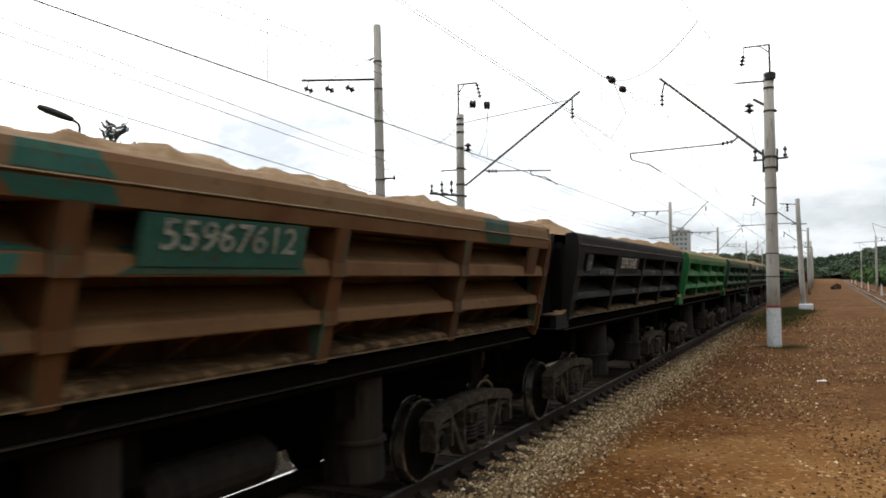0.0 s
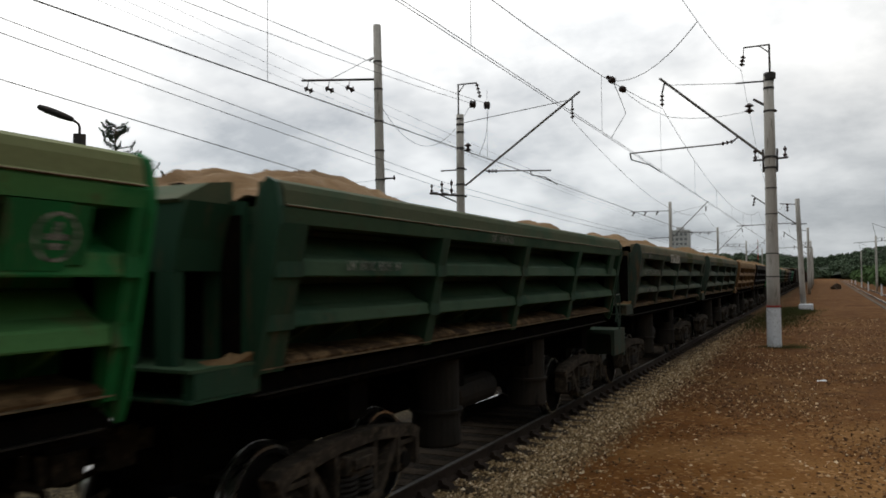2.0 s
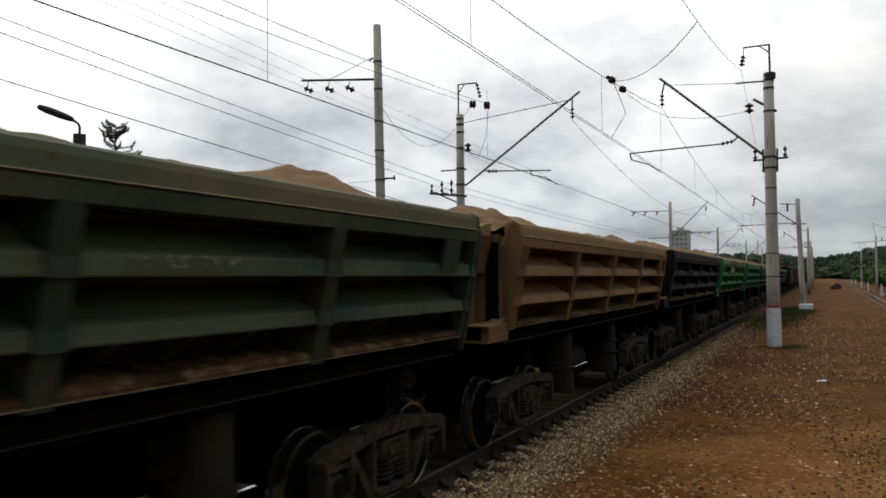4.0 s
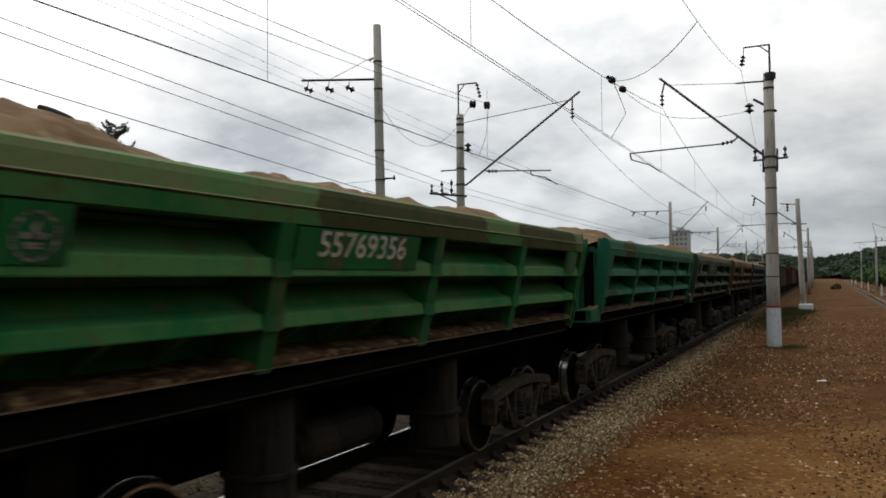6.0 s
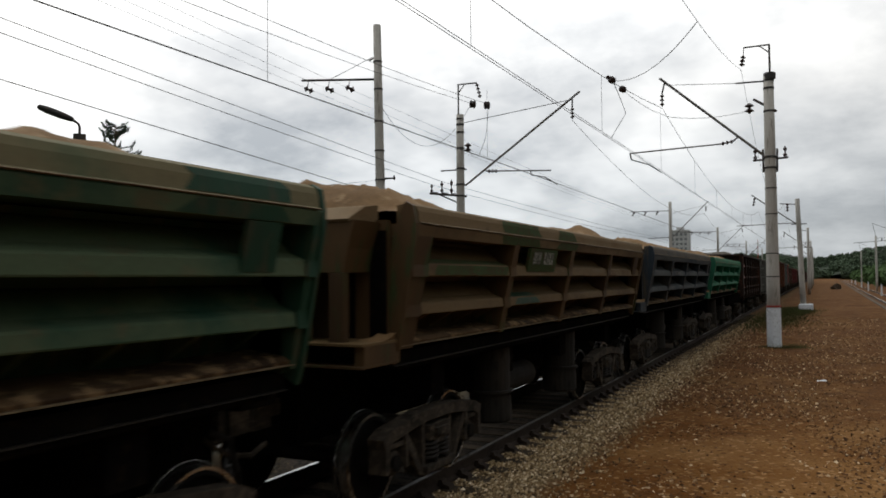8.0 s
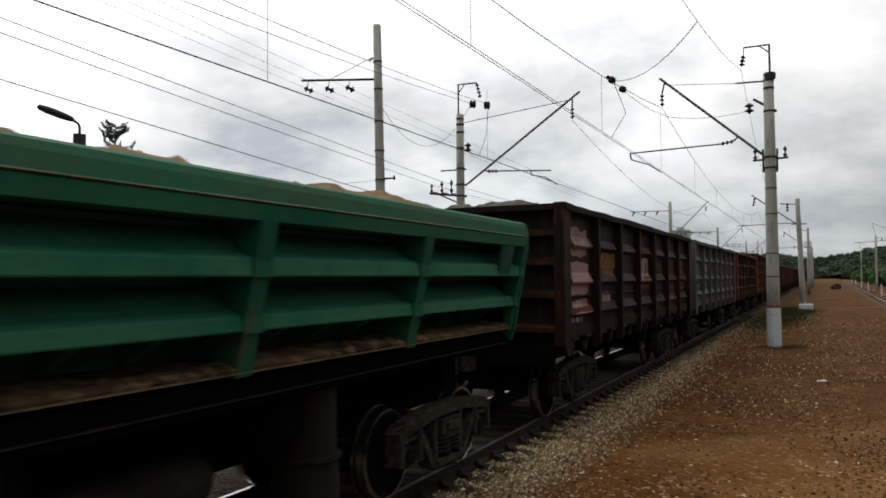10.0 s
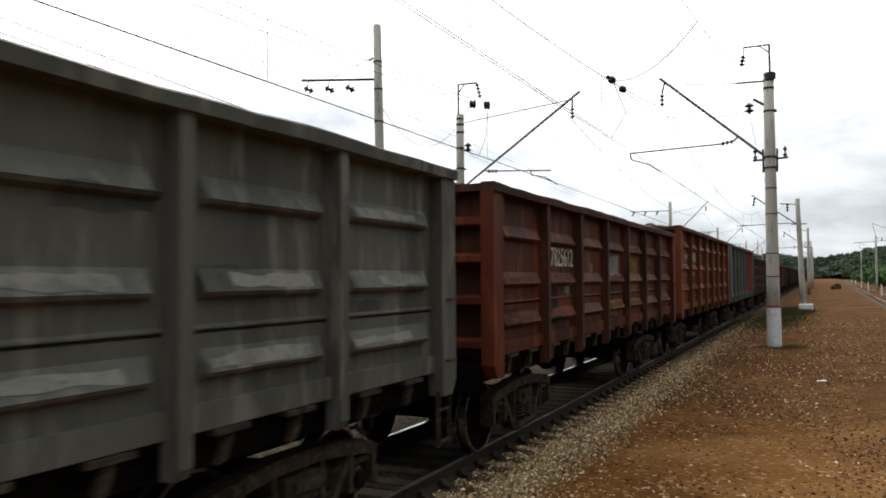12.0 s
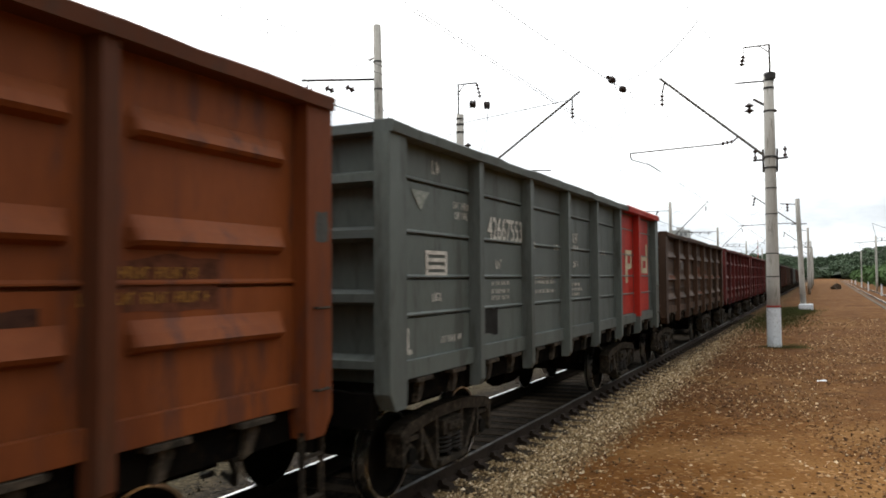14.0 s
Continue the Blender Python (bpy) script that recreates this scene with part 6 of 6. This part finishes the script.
# jumpers and sectioning insulators
wire("jumper_wire", [(-2.12, 16.4, 7.58), (-5.0, 21.2, 7.80)], 0.009, "slack jumper wire between overhead wires", 0.35)
wire("jumper_wire", [(-5.0, 22.5, 7.80), (-4.2, 25.8, 7.55), (-2.06, 28.9, 8.15)], 0.008, "slack jumper wire between overhead wires", 0.12)
wire("jumper_wire", [(-5.0, 21.2, 7.78), (-4.75, 21.6, 6.95), (-5.0, 20.9, 6.16)], 0.009, "jumper loop to the contact wire")
wire("jumper_wire", [(-14.3, 24.4, 8.6), (-12.8, 28.9, 9.4)], 0.008, "slack jumper between two poles", 1.5)
wire("jumper_wire", [(-12.0, 29, 9.3), (-12.1, 29, 8.2), (-12.5, 29, 7.3), (-12.85, 29, 7.6)], 0.009, "jumper loop beside a pole", 0.1)
wire("feeder_wire", [(-30, 20, 6.6), (-13.8, 24.35, 5.98)], 0.007, "slack service cable near the tall pole", 0.5)
for k, y in enumerate((20.6, 21.05, 22.35)):
    t = thing("section_insulator", pose(-5.0, y, 7.72 + 0.03 * k), "dark insulator hung in the messenger wire", "insulator", "section insulators")
    bm = bmesh.new()
    insulator(bm, (0, -0.14 if k else -0.05, 0.02), (0, 0.16 if k else 0.05, 0.05), 0.10 if k else 0.05, 2)
    part("shed_string", bm, M_insul, t)


def drop_wires(x, y0, y1, n, ztop, zlow):
    for i in range(n):
        y = y0 + (y1 - y0) * i / (n - 1)
        wire("dropper", [(x, y, zlow), (x, y, ztop(y))], 0.005, "thin dropper wire between messenger and contact wire")


drop_wires(TRACK, 11.4, 71.0, 8, lambda y: 8.55 - 1.55 * 4 * ((y + 22) % 51 / 51) * (1 - (y + 22) % 51 / 51), 6.12)
drop_wires(-9.97, 12.4, 24.0, 2, lambda y: 9.1 - 1.1 * 4 * ((y + 22) / 51) * (1 - (y + 22) / 51), 6.34)

# ---- street lamp behind the train ----
lamp = thing("street_lamp", pose(-23.08, 18.5, -0.3), "dark street lamp with a long flat head on a short neck", "street lamp")
bm = bmesh.new()
tube(bm, (0, 0, 0), (0, 0, 7.75), 0.24, 12, 0.21)
part("post", bm, M_iron, lamp)
bm = bmesh.new()
pipe(bm, [(0, 0, 7.6), (0, 0, 8.0), (-0.01, -0.05, 8.12), (-0.06, -0.25, 8.22)], 0.045, 8)
part("neck", bm, M_iron, lamp)
bm = bmesh.new()
a, b = Vector((-0.04, -0.2, 8.22)), Vector((-0.66, -1.15, 8.58))
dd = (b - a).normalized()
ss = dd.cross(Vector((0, 0, 1))).normalized()
uu = ss.cross(dd)
loft(bm, [[a.lerp(b, f) + ss * w * math.cos(k * math.pi / 5) + uu * hh * math.sin(k * math.pi / 5) for k in range(10)] for f, w, hh in ((0, 0.07, 0.06), (0.06, 0.13, 0.09), (0.35, 0.19, 0.125), (0.75, 0.19, 0.125), (0.95, 0.14, 0.09), (1, 0.06, 0.04))])
part("lamp_head", bm, M_iron, lamp, "dark lamp head")


# ---- trees ----
def leaf_material(name, a, b, c):
    m = material(name, a, b, c, rough=0.75, scale=0.6, fine=5, bump=0, grain=0.3, wear=0.2, per_object=0.2)
    return m


M_leaf = leaf_material("broad_leaves", (0.055, 0.095, 0.028), (0.035, 0.065, 0.02), (0.085, 0.12, 0.035))
M_needle = leaf_material("pine_needles", (0.028, 0.048, 0.028), (0.018, 0.034, 0.02), (0.045, 0.065, 0.035))
M_bark = material("bark", (0.11, 0.08, 0.055), (0.07, 0.05, 0.036), rough=0.95, scale=3)
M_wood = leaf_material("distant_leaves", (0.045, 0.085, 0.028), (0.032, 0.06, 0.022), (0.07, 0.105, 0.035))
# the haze of the distance is mixed into this leaf colour
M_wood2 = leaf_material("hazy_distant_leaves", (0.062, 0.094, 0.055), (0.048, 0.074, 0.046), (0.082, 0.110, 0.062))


def tufts(rng, pts, size):
    """Small crossed leaf clumps at points: verts and faces."""
    n = len(pts)
    a = rng.normal(size=(n, 3))
    a /= np.linalg.norm(a, axis=1)[:, None]
    b = np.cross(a, rng.normal(size=(n, 3)))
    b /= np.linalg.norm(b, axis=1)[:, None]
    c = np.cross(a, b)
    s = (size * rng.uniform(0.6, 1.4, n))[:, None]
    v = np.stack([pts + a * s, pts + b * s * 0.6, pts - a * s, pts - b * s * 0.6, pts + c * s, pts - c * s * 0.8], 1).reshape(-1, 3)
    i = np.arange(n)[:, None] * 6
    f = np.concatenate([i + np.array([0, 1, 4]), i + np.array([2, 3, 4]), i + np.array([0, 3, 5]), i + np.array([1, 2, 5])])
    return v, f


def mesh_of(name, v, f, mat):
    me = bpy.data.meshes.new(name)
    me.from_pydata(v.tolist(), [], f.tolist())
    me.materials.append(mat)
    return me


def broad_tree(x, y, h, w, seed, label, mat=None, z=-0.4):
    rng = np.random.default_rng(seed)
    t = thing("tree", pose(x, y, z), label, "tree", "trees")
    bm = bmesh.new()
    pts = [(0, 0, 0), (0.1, 0.05, h * 0.3), (-0.05, 0.1, h * 0.6), (0.05, 0, h * 0.85)]
    for k, (p, q) in enumerate(zip(pts, pts[1:])):
        tube(bm, p, q, h * 0.022 * (1 - 0.25 * k), 8, h * 0.022 * (0.75 - 0.25 * k))
    blobs = []
    for k in range(14):
        ang, f = rng.uniform(0, 6.28), rng.uniform(0.35, 0.95)
        rr = w * rng.uniform(0.25, 0.55) * (1.15 - abs(f - 0.55))
        e = (rr * math.cos(ang), rr * math.sin(ang), h * f)
        tube(bm, (0, 0, h * (f - 0.18)), e, h * 0.008, 5, h * 0.003)
        blobs.append((e, w * rng.uniform(0.16, 0.28)))
    part("trunk", bm, M_bark, t)
    P = []
    for e, r in blobs:
        d = rng.normal(size=(90, 3))
        d /= np.linalg.norm(d, axis=1)[:, None]
        P.append(np.array(e) + d * (r * rng.uniform(0.5, 1.1, (90, 1))))
    v, f = tufts(rng, np.concatenate(P), 0.17 * h / 7)
    o = new("crown", mesh_of("crown", v, f, mat or M_leaf))
    o.parent = t
    return t


def pine(x, y, h, w, seed, label, z=-0.4):
    rng = np.random.default_rng(seed)
    t = thing("pine_tree", pose(x, y, z), label, "tree", "trees")
    bm = bmesh.new()
    tube(bm, (0, 0, 0), (0, 0, h), h * 0.018, 8, 0.02)
    P = []
    for k in range(66):
        f = rng.uniform(0.68, 1.0)
        ln = w * (1.04 - f) * rng.uniform(0.4, 1.2) + 0.12
        ang = rng.uniform(0, 6.28)
        a = Vector((0, 0, h * f))
        e = a + Vector((ln * math.cos(ang), ln * math.sin(ang), ln * rng.uniform(0.05, 0.45)))
        tube(bm, a, e, 0.03, 4, 0.008)
        tip = e + Vector((0.12 * math.cos(ang), 0.12 * math.sin(ang), rng.uniform(0.12, 0.3)))
        tube(bm, e, tip, 0.012, 4, 0.004)
        for q in np.linspace(0.35, 1.0, 16):
            P.append(np.array(a.lerp(e, q)) + rng.normal(size=(3, 3)) * 0.035)
        for q in np.linspace(0.0, 0.95, 9):
            P.append(np.array(e.lerp(tip, q)) + rng.normal(size=(3, 3)) * 0.04 * (1.2 - q))
    for q in np.linspace(0.75, 1.0, 40):
        P.append(np.array((0, 0, h * q)) + rng.normal(size=(3, 3)) * 0.05)
    part("trunk", bm, M_bark, t)
    v, f = tufts(rng, np.concatenate(P), 0.030 * h / 9)
    o = new("crown", mesh_of("crown", v, f, M_needle))
    o.parent = t
    return t


pine(-33.3, 28.9, 11.0, 6.0, 5, "dark spreading pine beyond the tracks")
pine(-35.2, 27.9, 8.6, 2.6, 6, "smaller dark pine beyond the tracks")
pine(-31.0, 30.2, 8.3, 2.0, 8, "dark pine with drooping boughs beyond the tracks")
broad_tree(-37.5, 25.5, 7.7, 5.0, 7, "green broad-leaved tree beyond the tracks")
broad_tree(-40.0, 22.0, 8.0, 5.5, 9, "green broad-leaved tree beyond the tracks")
broad_tree(-30.0, 78.0, 8.3, 4.0, 11, "small green tree beyond the far track")
broad_tree(-33.0, 84.0, 8.8, 4.0, 12, "small green tree beyond the far track")

# woods: many crowns as one mass
def woods(name, places, mat, seed, label, per=70):
    rng = np.random.default_rng(seed)
    V, F, off = [], [], 0
    for x, y, z, h, w in places:
        n = per
        u = rng.uniform(0.0, 1.0, n)
        ang = rng.uniform(0, 2 * np.pi, n)
        prof = np.sin(np.pi * np.clip(u * 0.85 + 0.12, 0, 1)) ** 0.7
        rr = w * 0.5 * prof * np.sqrt(rng.uniform(0.3, 1.0, n))
        pts = np.stack([x + rr * np.cos(ang), y + rr * np.sin(ang), z + h * (0.12 + 0.88 * u)], 1)
        v, f = tufts(rng, pts, max(0.5, w * 0.16))
        V.append(v)
        F.append(f + off)
        off += len(v)
    o = new(name, mesh_of(name, np.concatenate(V), np.concatenate(F), mat))
    return tagged(o, label, "woods", kind="stuff")


rr = random.Random(4)
near = []
for i in range(330):
    y = rr.uniform(95, 520)
    x = right_x(y) + 5.5 + abs(rr.gauss(0, 1)) * (5 + y * 0.05)
    near.append((x, y, -0.5, min(1.0, 0.55 + (x - right_x(y) - 8) / 30) * rr.uniform(5.0, 8.5) * (0.75 + y / 900), rr.uniform(3.5, 6.5)))
# added trees out of view on the right, blocking low sky light
for i in range(150):
    y = rr.uniform(-70, 95)
    near.append((rr.uniform(17, 30), y, -0.5, rr.uniform(6.5, 9.5), rr.uniform(5, 8)))
# added rows hidden behind the train, keeping light from under the wagons
for i in range(170):
    y = rr.uniform(-50, 150)
    near.append((rr.uniform(-44, -26), y, -0.5, rr.uniform(3.2, 5.2), rr.uniform(4, 7)))
woods("lineside_woods", near, M_wood, 21, "green bushes and trees along the track beyond the platform", 80)


def hill_z(x, y):
    """The wooded ridge that closes the view."""
    a = max(0.0, 1 - ((y - 900) / 380) ** 2)
    a *= 1 - 0.9 * math.exp(-((x - 4) / 13) ** 2) * min(1.0, max(0.0, (930 - y) / 120))
    return a * (11 + 9 * math.exp(-((x - 70) / 70) ** 2) + 5 * math.exp(-((x + 130) / 90) ** 2) + 3 * noise.noise((x * 0.012, y * 0.012, 0)))


bm = bmesh.new()
gx, gy = [-900 + 60 * i for i in range(36)], [640 + 40 * j for j in range(20)]
rows = [[bm.verts.new((x, y, hill_z(x, y) - 0.6)) for x in gx] for y in gy]
for r0, r1 in zip(rows, rows[1:]):
    for i in range(len(gx) - 1):
        bm.faces.new((r0[i], r0[i + 1], r1[i + 1], r1[i]))
M_hill = material("wooded_slope", (0.020, 0.030, 0.016), (0.014, 0.022, 0.012), rough=0.95, scale=0.03, fine=0.5)
tagged(part("hill", bm, M_hill), "low wooded hill closing the view", "hill", kind="structure")
ridge = []
for i in range(900):
    y = rr.uniform(540, 900)
    x = rr.uniform(-260, 240)
    if -1.5 < x < right_x(y) + 2 and y < 640:
        continue
    ridge.append((x, y, hill_z(x, y) - 0.5, rr.uniform(7, 12) * (0.5 + 0.5 * min(1.0, abs(x - 4) / 40)), rr.uniform(6, 10)))
for i in range(260):
    y = rr.uniform(530, 640)
    x = rr.uniform(-70, 90)
    if x < -1.5 or x > right_x(y) + 2:
        ridge.append((x, y, hill_z(x, y) - 0.5, rr.uniform(5, 8), rr.uniform(5, 8)))
for i in range(260):
    y, x = rr.uniform(900, 1040), rr.uniform(-80, 80)
    ridge.append((x, y, hill_z(x, y) - 0.5, rr.uniform(6, 10), rr.uniform(6, 10)))
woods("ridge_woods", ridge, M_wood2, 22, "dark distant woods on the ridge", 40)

# a dark shrub heap and low posts on the platform's far end
shr = woods("shrub", [(2.9, 152.0, -0.2, 0.75, 1.0)], M_bark, 23, "low dark brown shrub on the platform", 90)
bm = bmesh.new()
loft(bm, [[(a * 0.09, c * 0.09, z) for a, c in ((-1, -1), (1, -1), (1, 1), (-1, 1))] for z in (-0.4, 1.2)])
post = tagged(part("marker_post", bm, M_basewhite, None, "", pose(7.6, 118.0, -0.1)), "short white marker post by the track beyond the platform", "post", "marker posts")
for x, y in ((8.2, 160.0), (8.9, 200.0), (9.6, 250.0), (10.4, 300.0)):
    copy_thing(post, pose(x, y, -0.1))

# tower block behind the far trees
tower = thing("apartment_building", pose(-77.0, 500.0, -0.5), "pale tower block far beyond the tracks", "building")
M_wall = material("pale_panel_wall", (0.50, 0.50, 0.49), (0.42, 0.42, 0.41), rough=0.9, scale=0.3, fine=2, bump=0)
M_pane = material("window_pane", (0.20, 0.21, 0.22), rough=0.15, scale=0.5, fine=2, bump=0)
bm = bmesh.new()
box(bm, -5.2, 5.2, -6, 6, 0, 31.0)
wall = part("wall", bm, M_wall, tower)
bm = bmesh.new()
box(bm, -5.5, 5.5, -6.3, 6.3, 31.0, 31.7)
box(bm, -2.0, 2.0, -2.5, 2.5, 31.7, 33.6)
part("roof", bm, M_wall, tower)
pane = None
for fl in range(10):
    for c in range(4):
        m = pose(-3.9 + 2.6 * c, -6.03, 2.0 + 2.9 * fl)
        if pane is None:
            bm = bmesh.new()
            box(bm, -0.75, 0.75, -0.05, 0.02, 0, 1.5)
            pane = part("window", bm, M_pane, tower, "", m)
        else:
            again(pane, m)
mast = thing("radio_mast", pose(-38.6, 600.0, -0.5), "thin red and white mast on the skyline", "mast")
bm = bmesh.new()
tube(bm, (0, 0, 0), (0, 0, 29), 0.45, 6, 0.2)
part("lattice", bm, M_redpaint, mast)
bm = bmesh.new()
for z in (20, 25):
    tube(bm, (0, 0, z), (0, 0, z + 2), 0.5, 6, 0.45)
part("band", bm, M_white, mast)


# ---- loose stones ----
M_stone = bpy.data.materials.new("loose_stones")
M_stone.use_nodes = True


def stone_material(m, ramp):
    n, l = m.node_tree.nodes, m.node_tree.links
    g = n.new("ShaderNodeNewGeometry")
    r = n.new("ShaderNodeValToRGB")
    r.color_ramp.interpolation = "LINEAR"
    while len(r.color_ramp.elements) < len(ramp):
        r.color_ramp.elements.new(0.5)
    for e, (p, c) in zip(r.color_ramp.elements, ramp):
        e.position, e.color = p, (*c, 1)
    l.new(g.outputs["Random Per Island"], r.inputs[0])
    l.new(r.outputs[0], n["Principled BSDF"].inputs["Base Color"])
    n["Principled BSDF"].inputs["Roughness"].default_value = 0.9
    n["Principled BSDF"].inputs["Specular IOR Level"].default_value = 0.2


stone_material(M_stone, [(0.0, (0.040, 0.019, 0.008)), (0.35, (0.085, 0.037, 0.013)), (0.62, (0.13, 0.062, 0.022)), (0.82, (0.26, 0.155, 0.072)), (1.0, (0.60, 0.47, 0.31))])
M_ballast = bpy.data.materials.new("ballast_stones")
M_ballast.use_nodes = True
stone_material(M_ballast, [(0.0, (0.0488, 0.0317, 0.0159)), (0.35, (0.2196, 0.1488, 0.0732)), (0.75, (0.4148, 0.3050, 0.1708)), (1.0, (0.7564, 0.6222, 0.4392))])


M_dimstone = bpy.data.materials.new("sooty_stones")
M_dimstone.use_nodes = True
stone_material(M_dimstone, [(0.0, (0.012, 0.010, 0.006)), (0.6, (0.05, 0.038, 0.022)), (1.0, (0.14, 0.11, 0.07))])


def stones(name, pts, sizes, flat, seed, mat, label):
    """Irregular eight-sided stones at points, as one mass."""
    rng = np.random.default_rng(seed)
    n = len(pts)
    dirs = np.array([[1, 0, 0], [-1, 0, 0], [0, 1, 0], [0, -1, 0], [0, 0, 1], [0, 0, -1]], float)
    a = rng.uniform(0, 2 * np.pi, n)
    c, s = np.cos(a), np.sin(a)
    d = np.repeat(dirs[None], n, 0) * rng.uniform(0.6, 1.3, (n, 6, 1))
    d[:, :, 1] *= rng.uniform(0.5, 1.0, (n, 1))
    d[:, :, 2] *= flat
    d += rng.normal(size=(n, 6, 3)) * 0.18
    x = d[:, :, 0] * c[:, None] - d[:, :, 1] * s[:, None]
    y = d[:, :, 0] * s[:, None] + d[:, :, 1] * c[:, None]
    v = np.stack([x, y, d[:, :, 2]], 2) * sizes[:, None, None] + pts[:, None, :]
    i = np.arange(n)[:, None] * 6
    f = np.concatenate([i + np.array(t) for t in ((0, 2, 4), (2, 1, 4), (1, 3, 4), (3, 0, 4), (2, 0, 5), (1, 2, 5), (3, 1, 5), (0, 3, 5))])
    o = new(name, mesh_of(name, v.reshape(-1, 3), f, mat))
    return tagged(o, label, "stones", kind="stuff")


rng = np.random.default_rng(77)
# ballast shoulder beside the near rail, and the bed under the train
n = 36000
yb = 4.5 + 40 * rng.uniform(0, 1, n) ** 1.5
xb = -3.62 + rng.normal(0, 0.42, n)
keep = (xb > -4.12) & (xb < -0.8) & ((np.abs((yb - 3.0 + 0.2725) % 0.545 - 0.2725) > 0.13) | (xb > -3.72) | (rng.uniform(0, 1, n) < 0.25)) & (rng.uniform(0, 1, n) < np.clip(1.25 - (yb - 6) / 24, 0.15, 1))
xb, yb = xb[keep], yb[keep]
zb = np.array([ground_height(a, b) for a, b in zip(xb, yb)]) + 0.012
stones("ballast_stones", np.stack([xb, yb, zb], 1), rng.uniform(0.012, 0.032, len(xb)), 0.7, 78, M_ballast, "grey crushed ballast stones beside the rail")
n = 14000
yb = 4.0 + 34 * rng.uniform(0, 1, n) ** 1.4
xb = rng.uniform(-11.8, -6.3, n)
zb = np.full(n, -0.23) + 0.03
stones("ballast_stones", np.stack([xb, yb, zb], 1), rng.uniform(0.02, 0.04, n), 0.7, 79, M_dimstone, "brown ballast stones between the tracks")
# pebbles and chips on the earth platform
n = 95000
yp = 6.5 + 45 * rng.uniform(0, 1, n) ** 1.7
xp = rng.uniform(-3.3, 5.0, n)
lump = np.array([noise.noise((a * 0.55, b * 0.4, 4.0)) for a, b in zip(xp, yp)])
keep = rng.uniform(0, 1, n) < np.clip(0.30 + 1.1 * lump + 0.45 * np.clip((yp - 11) / 5, 0, 1) - 0.010 * (yp - 10), 0.05, 1)
xp, yp = xp[keep], yp[keep]
zp = np.array([ground_height(a, b) for a, b in zip(xp, yp)]) + 0.008
stones("pebbles", np.stack([xp, yp, zp], 1), (0.006 + 0.030 * rng.uniform(0, 1, len(xp)) ** 2.5) * (1.0 + 0.12 * np.clip((yp - 11) / 8, 0, 1)), 0.5, 80, M_stone, "pebbles and chips strewn over the earth")

# tufts of grass at the foot of the pole and by the far pole
def grass(name, places, label):
    g = np.random.default_rng(91)
    V, F = [], []
    for cx, cy, rx, ry, k, hgt in places:
        for _ in range(k):
            x, y = cx + g.normal(0, rx), cy + g.normal(0, ry)
            a, h, w = g.uniform(0, 6.28), hgt * g.uniform(0.4, 1.2), 0.006 if cy < 40 else 0.014
            z = ground_height(x, y) - 0.01
            b = len(V)
            V += [(x - w * math.cos(a), y - w * math.sin(a), z), (x + w * math.cos(a), y + w * math.sin(a), z), (x + h * 0.5 * math.cos(a * 3), y + h * 0.5 * math.sin(a * 3), z + h)]
            F.append((b, b + 1, b + 2))
    o = new(name, mesh_of(name, np.array(V), np.array(F), M_grass))
    return tagged(o, label, "grass", kind="stuff")


M_grass = leaf_material("dry_grass", (0.045, 0.055, 0.016), (0.07, 0.06, 0.022), (0.03, 0.045, 0.014))
grass("grass", [(-1.2, 28.5, 0.45, 0.3, 500, 0.10), (-0.8, 28.9, 0.25, 0.2, 260, 0.16), (-2.2, 47.0, 0.8, 5.0, 5000, 0.16), (-1.7, 57.0, 0.7, 3.0, 4500, 0.22), (2.6, 16.8, 0.5, 0.35, 420, 0.05), (3.4, 17.5, 0.4, 0.3, 300, 0.05)], "thin dry grass at the pole and in tufts on the platform")

# scraps of litter
bm = bmesh.new()
loft(bm, [[(x, y, z + 0.02 * math.sin(x * 20)) for x, y in ((-0.11, -0.05), (0.12, -0.06), (0.10, 0.06), (-0.09, 0.05))] for z in (0.0, 0.004)])
tagged(part("paper_scrap", bm, M_basewhite, None, "", pose(0.02, 19.9, -0.085, 4, 6, 20)), "crumpled scrap of white paper on the earth", "litter")


# ---- what moves ----
def motions():
    times = [0.5 * k for k in range(29)]
    for w in WAGONS:
        x, y, z = w.matrix_basis.translation
        walk(w, [(t, pose(x, y - run(t), z)) for t in times])
    steps = [k / FPS for k in range(14 * FPS + 1)]
    for side, sets in WHEELSETS.items():
        lead = sets[0]
        walk(lead, [(t, pose(0, side * 0.925, WHEEL_R, math.degrees(run(t) / WHEEL_R))) for t in steps])
        for other in sets[1:]:
            other.rotation_mode = "QUATERNION"
            other.animation_data_create()
            other.animation_data.action = lead.animation_data.action
            other.animation_data.action_slot = lead.animation_data.action_slot


motions()
